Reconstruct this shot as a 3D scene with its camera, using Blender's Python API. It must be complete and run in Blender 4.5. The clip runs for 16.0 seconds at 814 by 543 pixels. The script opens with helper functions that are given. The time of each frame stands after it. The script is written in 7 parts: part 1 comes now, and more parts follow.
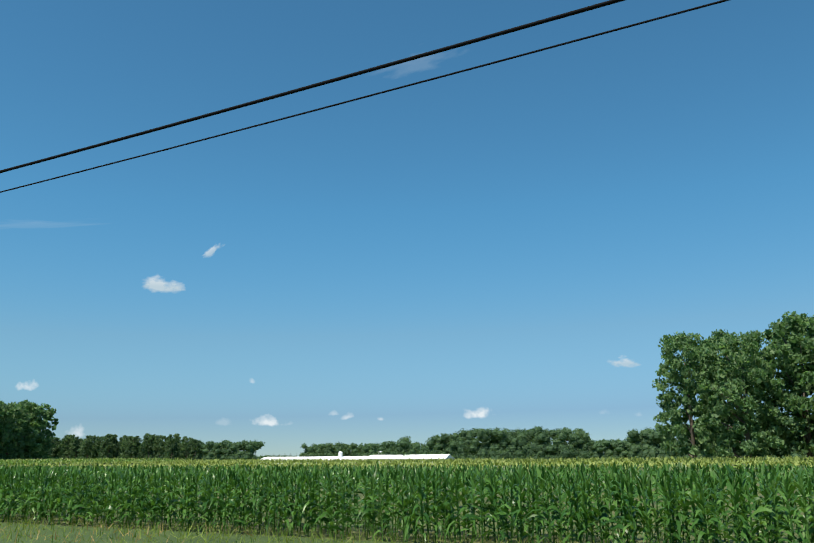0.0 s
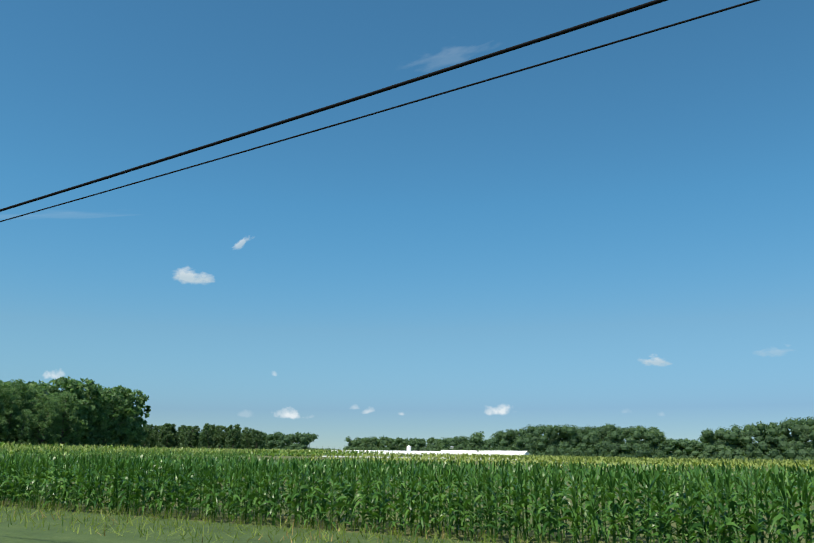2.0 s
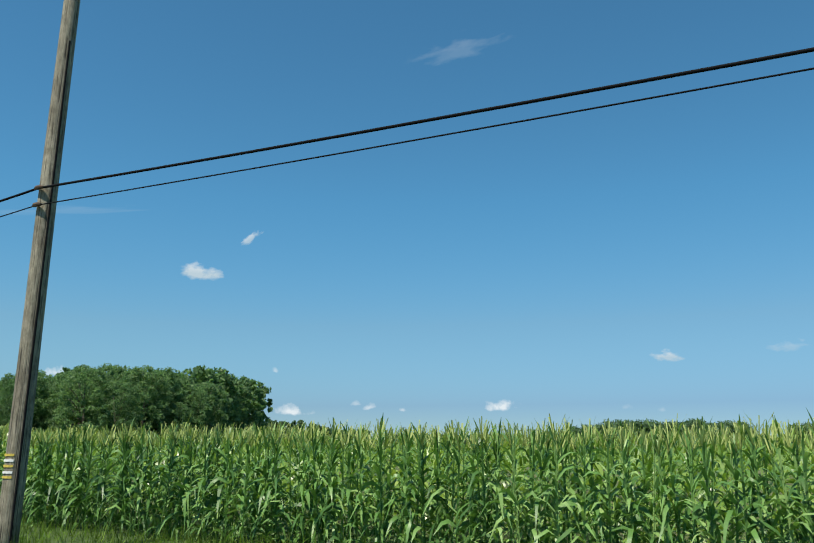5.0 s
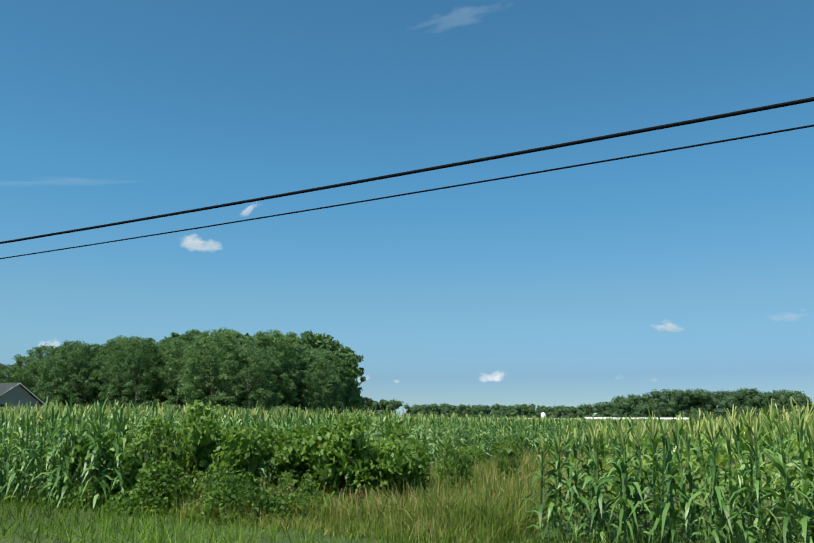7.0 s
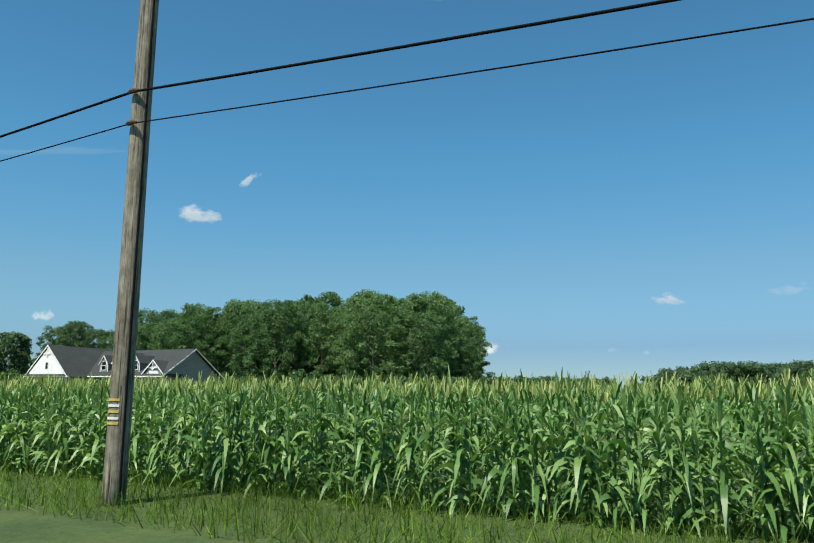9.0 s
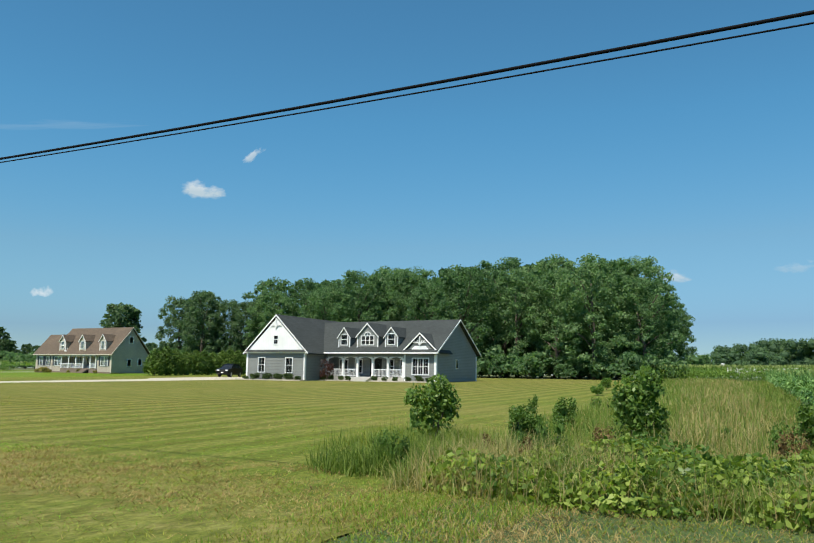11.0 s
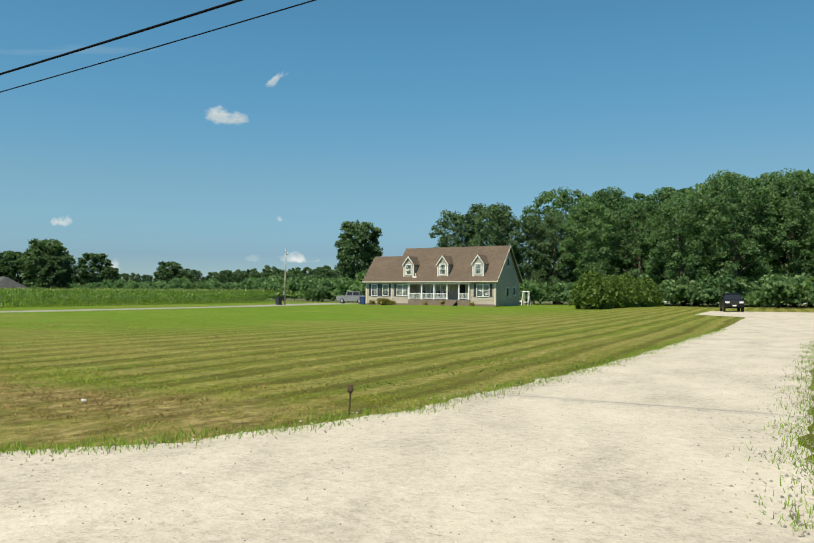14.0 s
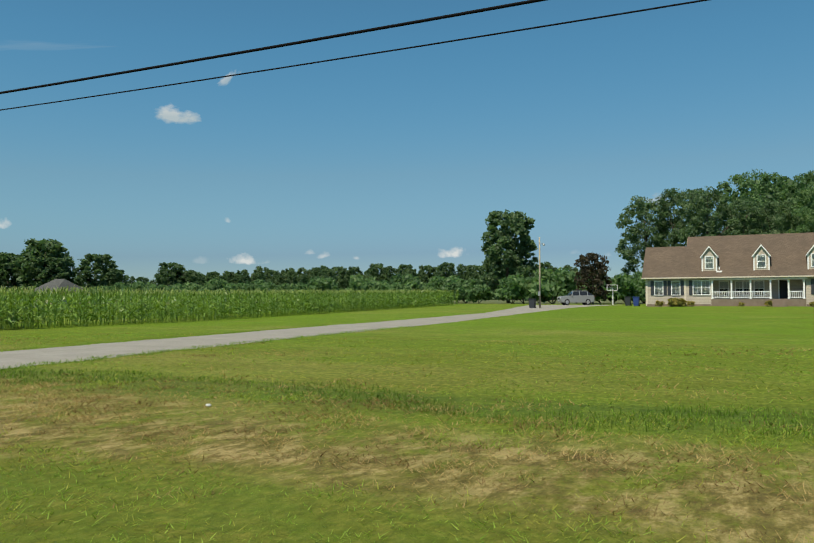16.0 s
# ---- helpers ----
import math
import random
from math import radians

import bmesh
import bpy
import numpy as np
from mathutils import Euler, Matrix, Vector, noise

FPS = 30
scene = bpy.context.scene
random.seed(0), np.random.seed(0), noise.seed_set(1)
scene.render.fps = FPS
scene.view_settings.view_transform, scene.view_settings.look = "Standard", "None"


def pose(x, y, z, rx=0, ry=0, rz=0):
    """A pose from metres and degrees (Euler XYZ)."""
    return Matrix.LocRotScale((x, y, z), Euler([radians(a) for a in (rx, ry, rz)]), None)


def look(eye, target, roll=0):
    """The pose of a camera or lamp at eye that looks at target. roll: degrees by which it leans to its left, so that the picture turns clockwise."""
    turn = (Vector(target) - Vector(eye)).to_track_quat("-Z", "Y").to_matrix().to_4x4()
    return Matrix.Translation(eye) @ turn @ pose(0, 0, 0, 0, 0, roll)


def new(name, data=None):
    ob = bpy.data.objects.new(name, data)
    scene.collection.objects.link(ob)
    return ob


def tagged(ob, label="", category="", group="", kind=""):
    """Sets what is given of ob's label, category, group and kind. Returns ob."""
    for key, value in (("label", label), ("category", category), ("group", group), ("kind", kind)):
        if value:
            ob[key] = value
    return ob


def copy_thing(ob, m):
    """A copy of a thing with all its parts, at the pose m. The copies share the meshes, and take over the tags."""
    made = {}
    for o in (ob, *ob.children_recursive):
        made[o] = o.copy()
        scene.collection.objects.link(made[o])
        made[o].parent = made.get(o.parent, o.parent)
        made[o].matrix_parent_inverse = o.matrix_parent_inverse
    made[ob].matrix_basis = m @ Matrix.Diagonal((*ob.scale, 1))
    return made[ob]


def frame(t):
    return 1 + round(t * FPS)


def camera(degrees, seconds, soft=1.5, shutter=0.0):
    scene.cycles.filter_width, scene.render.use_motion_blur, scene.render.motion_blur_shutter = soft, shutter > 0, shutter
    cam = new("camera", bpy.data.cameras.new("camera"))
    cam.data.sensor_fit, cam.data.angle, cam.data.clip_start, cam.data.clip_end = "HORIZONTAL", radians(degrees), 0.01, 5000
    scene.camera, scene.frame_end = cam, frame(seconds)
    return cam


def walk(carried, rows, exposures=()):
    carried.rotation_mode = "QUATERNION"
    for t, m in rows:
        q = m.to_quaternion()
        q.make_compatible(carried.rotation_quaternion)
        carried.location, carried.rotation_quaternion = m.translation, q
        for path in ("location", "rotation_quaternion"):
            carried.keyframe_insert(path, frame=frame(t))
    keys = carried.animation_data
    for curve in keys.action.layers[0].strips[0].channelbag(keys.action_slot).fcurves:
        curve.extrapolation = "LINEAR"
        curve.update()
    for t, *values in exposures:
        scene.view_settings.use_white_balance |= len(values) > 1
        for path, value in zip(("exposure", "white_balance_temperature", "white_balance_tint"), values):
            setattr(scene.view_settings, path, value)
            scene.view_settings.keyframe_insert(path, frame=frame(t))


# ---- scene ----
# camera: seconds, place along the road, yaw, pitch, roll
PATH = [
    (0, 159.58, 28.15, 14.13, -0.19),
    (0.5, 149.79, 28.46, 13.77, 0.36),
    (1, 139.98, 28.97, 13.59, 0.48),
    (1.5, 130.17, 29.60, 13.66, 0.81),
    (2, 120.35, 29.90, 13.77, 0.99),
    (2.5, 110.52, 30.07, 13.78, 1.17),
    (3, 100.65, 30.15, 13.78, 1.21),
    (3.5, 90.70, 30.25, 13.87, 1.25),
    (4, 80.63, 30.20, 13.92, 1.19),
    (6.5, 29.69, 29.48, 11.96, 0.42),
    (7, 19.67, 29.44, 11.40, 0.60),
    (7.5, 9.79, 29.33, 10.75, 0.66),
    (8, -0.00, 29.27, 10.49, 0.62),
    (8.5, -9.87, 29.10, 9.77, 0.70),
    (10.8, -55.73, 28.77, 8.28, 0.73),
    (11, -59.72, 28.85, 7.64, 0.86),
    (11.5, -69.76, 30.20, 4.48, -0.34),
    (12, -79.84, 30.61, 2.94, -0.79),
    (12.5, -89.96, 30.74, 2.36, -0.85),
    (13, -100.11, 30.71, 2.19, -0.81),
    (13.5, -110.25, 30.23, 2.13, 0.48),
    (14, -120.39, 30.04, 2.17, 0.61),
    (14.5, -130.51, 30.01, 2.15, 0.69),
    (15, -140.59, 30.13, 2.20, 0.51),
    (15.5, -150.55, 30.13, 2.27, 0.18),
    (16, -160.42, 26.34, 2.22, -0.10),
]


def aim(x, yaw, pitch, roll):
    """The camera's pose in the moving car, seated 1.4 m over the road's edge."""
    a, b = radians(yaw), radians(pitch)
    eye = Vector((x, 0.0, 1.4))
    return look(eye, eye + Vector((-math.sin(a) * math.cos(b), math.cos(a) * math.cos(b), math.sin(b))), roll)


cam = camera(56.0, 16.0, 1.2)
walk(cam, [(t, aim(x, yaw, pitch, roll)) for t, x, yaw, pitch, roll in PATH],
     [(0, 0.35, 6500, 10), (11.0, 0.35, 6500, 10), (12.0, 0.35, 7000, 10), (13.0, 0.35, 7000, 10), (14.0, 0.27, 7000, 10), (14.6, 0.06, 6900, 10), (15.2, 0.05, 6950, 10), (16, 0.07, 7000, 10)])

# ---- sky, sun, exposure ----
SUN_AZ = 7.0      # degrees that the sun stands ahead of the road's square
SUN_EL = 60.0
sun_dir = Vector((-math.sin(radians(SUN_AZ)) * math.cos(radians(SUN_EL)),
                  -math.cos(radians(SUN_AZ)) * math.cos(radians(SUN_EL)), math.sin(radians(SUN_EL))))
world = bpy.data.worlds.new("sky")
scene.world = world
world.use_nodes = True
wn, wl = world.node_tree.nodes, world.node_tree.links
sky = wn.new("ShaderNodeTexSky")
sky.sky_type = "NISHITA"
sky.sun_disc = False
sky.sun_elevation = radians(SUN_EL)
sky.sun_rotation = math.atan2(sun_dir.x, sun_dir.y)
sky.altitude = 800
sky.air_density, sky.dust_density, sky.ozone_density = 1.0, 0.0, 2.0
wn["Background"].inputs["Strength"].default_value = 0.0765
# the deep summer blue: the clear part of the sky keeps its blue, the pale rim is held back
part_ = wn.new("ShaderNodeSeparateColor")
wl.new(sky.outputs[0], part_.inputs[0])
rim = wn.new("ShaderNodeMapRange")
rim.inputs["From Min"].default_value, rim.inputs["From Max"].default_value = 1.0, 5.5
wl.new(part_.outputs[0], rim.inputs["Value"])
low = wn.new("ShaderNodeMix")
low.data_type = "RGBA"
low.inputs[6].default_value, low.inputs[7].default_value = (0.63, 1.30, 1.37, 1), (0.735, 1.06, 1.07, 1)
half = wn.new("ShaderNodeMapRange")
half.inputs["From Min"].default_value, half.inputs["From Max"].default_value = 0.10, 0.38
wl.new(rim.outputs[0], half.inputs["Value"])
wl.new(half.outputs[0], low.inputs[0])
tint = wn.new("ShaderNodeMix")
tint.data_type = "RGBA"
tint.inputs[7].default_value = (0.49, 0.67, 0.86, 1)
full = wn.new("ShaderNodeMapRange")
full.inputs["From Min"].default_value, full.inputs["From Max"].default_value = 0.38, 1.0
wl.new(rim.outputs[0], full.inputs["Value"])
wl.new(full.outputs[0], tint.inputs[0])
wl.new(low.outputs[2], tint.inputs[6])
deep = wn.new("ShaderNodeMix")
deep.data_type, deep.blend_type = "RGBA", "MULTIPLY"
deep.inputs[0].default_value = 1.0
wl.new(sky.outputs[0], deep.inputs[6])
wl.new(tint.outputs[2], deep.inputs[7])
wl.new(deep.outputs[2], wn["Background"].inputs["Color"])


def sky_math(op, a, b=0.0):
    x = wn.new("ShaderNodeMath")
    x.operation = op
    for i, v in enumerate((a, b)):
        if isinstance(v, (int, float)):
            x.inputs[i].default_value = v
        else:
            wl.new(v, x.inputs[i])
    return x.outputs[0]


# small fair-weather clouds near the horizon: bearing, climb, half width, half height in degrees, density, tilt
FAR_CLOUDS = [(54.35, 5.05, 1.0, 0.85, 0.95, 0), (38.15, 2.92, 1.9, 0.72, 1.0, 0), (33.5, 3.6, 0.6, 0.4, 0.5, 0), (32.5, 3.38, 0.9, 0.45, 0.6, 12),
              (30.1, 3.22, 0.42, 0.35, 0.6, 0), (22.85, 3.5, 1.6, 0.85, 1.0, 0), (39.6, 5.87, 0.35, 0.4, 0.5, 0), (51.0, 2.1, 0.9, 0.8, 0.7, 0),
              (41.6, 2.9, 1.0, 0.5, 0.2, 0), (14.0, 3.5, 0.6, 0.4, 0.2, 0), (11.6, 3.35, 0.4, 0.45, 0.22, 0)]
way = wn.new("ShaderNodeTexCoord").outputs["Generated"]
axes = wn.new("ShaderNodeSeparateXYZ")
wl.new(way, axes.inputs[0])
bearing_of = sky_math("MULTIPLY", sky_math("ARCTAN2", sky_math("MULTIPLY", axes.outputs[0], -1.0), axes.outputs[1]), 57.2958)
climb_of = sky_math("MULTIPLY", sky_math("ARCSINE", axes.outputs[2]), 57.2958)
puffs = wn.new("ShaderNodeTexNoise")
puffs.inputs["Scale"].default_value, puffs.inputs["Detail"].default_value, puffs.inputs["Roughness"].default_value = 75.0, 4.0, 0.55
wl.new(way, puffs.inputs["Vector"])
billow = sky_math("SUBTRACT", sky_math("MULTIPLY", puffs.outputs["Fac"], 1.9), 0.95)
cover = None
for bearing, climb, w, h, dense, tilt in FAR_CLOUDS:
    ct, st = math.cos(radians(tilt)), math.sin(radians(tilt))
    da, de = sky_math("SUBTRACT", bearing_of, bearing), sky_math("SUBTRACT", climb_of, climb)
    u = sky_math("DIVIDE", sky_math("ADD", sky_math("MULTIPLY", da, ct), sky_math("MULTIPLY", de, -st)), w)
    v = sky_math("DIVIDE", sky_math("ADD", sky_math("MULTIPLY", da, st), sky_math("MULTIPLY", de, ct)), h)
    v = sky_math("ADD", v, sky_math("MULTIPLY", sky_math("MINIMUM", sky_math("ADD", v, 0.15), 0.0), 1.6))
    r = sky_math("SQRT", sky_math("ADD", sky_math("MULTIPLY", u, u), sky_math("MULTIPLY", v, v)))
    a = sky_math("MULTIPLY", sky_math("ADD", sky_math("SUBTRACT", 0.66, r), billow), 1.7)
    a = sky_math("MULTIPLY", sky_math("MINIMUM", sky_math("MAXIMUM", a, 0.0), 1.0), dense)
    cover = a if cover is None else sky_math("MAXIMUM", cover, a)
white = wn.new("ShaderNodeBackground")
white.inputs["Color"].default_value, white.inputs["Strength"].default_value = (0.60, 0.66, 0.69, 1), 1.0
clouded = wn.new("ShaderNodeMixShader")
wl.new(cover, clouded.inputs[0])
wl.new(wn["Background"].outputs[0], clouded.inputs[1])
wl.new(white.outputs[0], clouded.inputs[2])
wl.new(clouded.outputs[0], wn["World Output"].inputs[0])
sun = new("sun", bpy.data.lights.new("sun", "SUN"))
sun.data.energy, sun.data.angle, sun.data.color = 5.0, radians(0.5), (1.0, 0.935, 0.79)
sun.matrix_world = look((0, 0, 200), Vector((0, 0, 200)) - sun_dir)


# ---- materials ----
def mat(name, rough=0.8, metal=0.0):
    m = bpy.data.materials.new(name)
    m.use_nodes = True
    b = m.node_tree.nodes["Principled BSDF"]
    b.inputs["Roughness"].default_value, b.inputs["Metallic"].default_value = rough, metal
    return m, m.node_tree.nodes, m.node_tree.links, b


def ramp(n, l, fac, stops):
    r = n.new("ShaderNodeValToRGB")
    e = r.color_ramp.elements
    while len(e) < len(stops):
        e.new(0.5)
    for k, (p, c) in zip(e, stops):
        k.position, k.color = p, (*c, 1)
    l.new(fac, r.inputs[0])
    return r.outputs[0]


def tex(n, l, scale, detail=4, rough=0.6, stretch=None, coord="Object"):
    c = n.new("ShaderNodeTexCoord")
    t = n.new("ShaderNodeTexNoise")
    t.inputs["Scale"].default_value, t.inputs["Detail"].default_value, t.inputs["Roughness"].default_value = scale, detail, rough
    src = c.outputs[coord]
    if stretch:
        mp = n.new("ShaderNodeMapping")
        mp.inputs["Scale"].default_value = stretch
        l.new(src, mp.inputs[0])
        src = mp.outputs[0]
    l.new(src, t.inputs["Vector"])
    return t.outputs["Fac"]


def mix(n, l, fac, a, b, kind="MIX"):
    x = n.new("ShaderNodeMix")
    x.data_type, x.blend_type = "RGBA", kind
    for v, s in ((fac, 0), (a, 6), (b, 7)):
        if isinstance(v, (int, float)):
            x.inputs[s].default_value = v
        elif isinstance(v, tuple):
            x.inputs[s].default_value = (*v, 1)
        else:
            l.new(v, x.inputs[s])
    return x.outputs[2]


def calc(n, l, op, a, b=0.0, c=0.0):
    x = n.new("ShaderNodeMath")
    x.operation = op
    for i, v in enumerate((a, b, c)):
        if isinstance(v, (int, float)):
            x.inputs[i].default_value = v
        else:
            l.new(v, x.inputs[i])
    return x.outputs[0]


def n_clamp(n, l, v):
    c = n.new("ShaderNodeClamp")
    l.new(v, c.inputs[0])
    return c.outputs[0]


def bumped(n, l, b, height, strength, dist=0.02):
    x = n.new("ShaderNodeBump")
    x.inputs["Strength"].default_value, x.inputs["Distance"].default_value = strength, dist
    l.new(height, x.inputs["Height"])
    l.new(x.outputs[0], b.inputs["Normal"])


def surface(name, stops, scale, rough=0.8, bump=0.3, metal=0.0, stretch=None, fine=8.0, dist=0.02, coat=0.0):
    """Two scales of noise through a colour ramp, with fine relief."""
    m, n, l, b = mat(name, rough, metal)
    big, small = tex(n, l, scale, 5, 0.65, stretch), tex(n, l, scale * fine, 3, 0.6, stretch)
    both = calc(n, l, "ADD", calc(n, l, "MULTIPLY", big, 0.6), calc(n, l, "MULTIPLY", small, 0.4))
    l.new(ramp(n, l, both, stops), b.inputs["Base Color"])
    if bump:
        bumped(n, l, b, small, bump, dist)
    b.inputs["Coat Weight"].default_value = coat
    return m


def plain(name, c, rough=0.5, metal=0.0, var=0.12, scale=3.0):
    lo, hi = tuple(v * (1 - var) for v in c), tuple(min(1, v * (1 + var)) for v in c)
    return surface(name, [(0.3, lo), (0.7, hi)], scale, rough, 0.08, metal)


def leafy(name, stops, gloss=0.45, through_light=0.35, patch=0.15, shine=(1.25, 1.3, 0.5), spec=0.2):
    """Leaves: each its own tone, broad patches on top, some light shining through."""
    m, n, l, b = mat(name, gloss)
    g = n.new("ShaderNodeNewGeometry")
    oi = n.new("ShaderNodeObjectInfo")
    f = calc(n, l, "ADD", calc(n, l, "MULTIPLY", g.outputs["Random Per Island"], 0.55), calc(n, l, "MULTIPLY", tex(n, l, patch, 3), 0.6))
    f = calc(n, l, "ADD", f, calc(n, l, "MULTIPLY_ADD", oi.outputs["Random"], 0.24, -0.2))
    col = ramp(n, l, f, stops)
    l.new(col, b.inputs["Base Color"])
    b.inputs["Specular IOR Level"].default_value = spec
    t = n.new("ShaderNodeBsdfTranslucent")
    l.new(mix(n, l, 1.0, col, shine, "MULTIPLY"), t.inputs["Color"])
    s = n.new("ShaderNodeMixShader")
    s.inputs[0].default_value = through_light
    l.new(b.outputs[0], s.inputs[1])
    l.new(t.outputs[0], s.inputs[2])
    l.new(s.outputs[0], n["Material Output"].inputs[0])
    return m


def siding(name, c, pitch, along="z", line=0.6):
    """Lapped boards: each lap's shadow line darkened in the colour, with relief and faint weathering."""
    m, n, l, b = mat(name, 0.55)
    co = n.new("ShaderNodeTexCoord")
    sep = n.new("ShaderNodeSeparateXYZ")
    l.new(co.outputs["Object"], sep.inputs[0])
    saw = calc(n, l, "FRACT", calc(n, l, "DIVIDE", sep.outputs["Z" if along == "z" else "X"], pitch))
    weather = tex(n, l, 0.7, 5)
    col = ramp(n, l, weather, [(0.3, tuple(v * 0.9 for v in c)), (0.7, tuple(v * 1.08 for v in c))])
    # lap shade painted in as a darker strip once per board
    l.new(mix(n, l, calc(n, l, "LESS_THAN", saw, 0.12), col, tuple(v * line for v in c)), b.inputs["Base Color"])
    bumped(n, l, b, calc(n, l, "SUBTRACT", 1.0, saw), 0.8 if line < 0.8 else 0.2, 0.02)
    return m


def shingle(name, c):
    m, n, l, b = mat(name, 0.9)
    br = n.new("ShaderNodeTexBrick")
    co = n.new("ShaderNodeTexCoord")
    sep, com = n.new("ShaderNodeSeparateXYZ"), n.new("ShaderNodeCombineXYZ")
    l.new(co.outputs["Object"], sep.inputs[0])
    l.new(calc(n, l, "ADD", sep.outputs["X"], calc(n, l, "MULTIPLY", sep.outputs["Y"], 0.37)), com.inputs[0])
    l.new(calc(n, l, "MULTIPLY", sep.outputs["Z"], 1.4), com.inputs[1])
    l.new(com.outputs[0], br.inputs["Vector"])
    br.inputs["Scale"].default_value = 1.0
    br.inputs["Brick Width"].default_value, br.inputs["Row Height"].default_value, br.inputs["Mortar Size"].default_value = 0.33, 0.16, 0.012
    br.inputs["Color1"].default_value = (*[v * 0.86 for v in c], 1)
    br.inputs["Color2"].default_value = (*[v * 1.14 for v in c], 1)
    br.inputs["Mortar"].default_value = (*[v * 0.6 for v in c], 1)
    w = ramp(n, l, tex(n, l, 0.5, 5), [(0.3, (0.85, 0.85, 0.85)), (0.7, (1.12, 1.1, 1.08))])
    l.new(mix(n, l, 1.0, br.outputs["Color"], w, "MULTIPLY"), b.inputs["Base Color"])
    bumped(n, l, b, br.outputs["Fac"], 0.5, 0.01)
    return m


M_white = plain("white_paint", (0.81, 0.82, 0.83), 0.5, 0, 0.05)
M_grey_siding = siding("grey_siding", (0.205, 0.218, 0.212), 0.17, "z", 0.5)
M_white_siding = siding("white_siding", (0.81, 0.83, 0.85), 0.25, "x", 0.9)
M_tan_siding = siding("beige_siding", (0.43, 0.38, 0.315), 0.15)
M_dark_roof = shingle("slate_grey_shingles", (0.038, 0.046, 0.046))
M_tan_roof = shingle("brown_shingles", (0.115, 0.086, 0.062))
M_brick = surface("brown_brick", [(0.3, (0.14, 0.105, 0.08)), (0.7, (0.24, 0.19, 0.15))], 2.5, 0.9, 0.4)
M_concrete = surface("pale_concrete", [(0.3, (0.42, 0.41, 0.38)), (0.7, (0.58, 0.56, 0.52))], 1.5, 0.9, 0.3)
M_cream = plain("cream_paint", (0.60, 0.54, 0.45), 0.55, 0, 0.06)
M_shutter = plain("dark_shutter_paint", (0.03, 0.035, 0.045), 0.5)
M_door = plain("near_black_door_paint", (0.012, 0.013, 0.014), 0.7)
# near-black colour that stands in for the shade indoors
M_dark = plain("interior_shade", (0.03, 0.03, 0.03), 0.9)
M_blind = plain("pale_blind", (0.5, 0.5, 0.48), 0.8)

M_glass, _n, _l, _b = mat("window_glass", 0.03)
_b.inputs["Base Color"].default_value = (0.8, 0.84, 0.83, 1)
_b.inputs["Transmission Weight"].default_value = 1.0
_b.inputs["IOR"].default_value = 1.3

M_cable = plain("black_cable_sheath", (0.008, 0.008, 0.009), 0.95)
M_cable.node_tree.nodes["Principled BSDF"].inputs["Specular IOR Level"].default_value = 0.1
M_steel = plain("galvanised_steel", (0.42, 0.43, 0.44), 0.45, 0.8)
M_rust = surface("rusty_steel", [(0.3, (0.04, 0.028, 0.02)), (0.7, (0.12, 0.07, 0.04))], 8, 0.85, 0.3)
M_yellow = plain("faded_yellow_plastic", (0.52, 0.40, 0.07), 0.6, 0, 0.3, 30)
M_tag_white = plain("white_tag", (0.7, 0.7, 0.68), 0.5)


def wood_pole(name, lo, hi):
    """Weathered round timber with long drying cracks."""
    m, n, l, b = mat(name, 0.88)
    grain = tex(n, l, 26.0, 6, 0.7, (1, 1, 0.04))
    crack = tex(n, l, 52.0, 3, 0.6, (1, 1, 0.03))
    stain = tex(n, l, 1.6, 4, 0.6, (1, 1, 0.4))
    col = ramp(n, l, grain, [(0.25, lo), (0.75, hi)])
    gap = ramp(n, l, crack, [(0.36, (0.10, 0.09, 0.08)), (0.46, (1, 1, 1))])
    col = mix(n, l, 0.9, col, gap, "MULTIPLY")
    col = mix(n, l, 0.55, col, ramp(n, l, stain, [(0.35, (0.5, 0.42, 0.36)), (0.65, (1.25, 1.22, 1.15))]), "MULTIPLY")
    col = mix(n, l, 0.8, col, ramp(n, l, tex(n, l, 9.0, 5, 0.75, (1, 1, 0.5)), [(0.36, (0.45, 0.44, 0.38)), (0.6, (1.1, 1.1, 1.05))]), "MULTIPLY")
    l.new(col, b.inputs["Base Color"])
    bumped(n, l, b, crack, 0.9, 0.02)
    return m


M_pole_grey = wood_pole("grey_weathered_pole", (0.15, 0.143, 0.115), (0.40, 0.375, 0.31))
M_pole_pale = wood_pole("pale_weathered_pole", (0.33, 0.30, 0.235), (0.58, 0.535, 0.43))
M_bark = surface("bark", [(0.3, (0.06, 0.05, 0.04)), (0.7, (0.16, 0.13, 0.10))], 3, 0.95, 0.6, 0, (1, 1, 0.2))

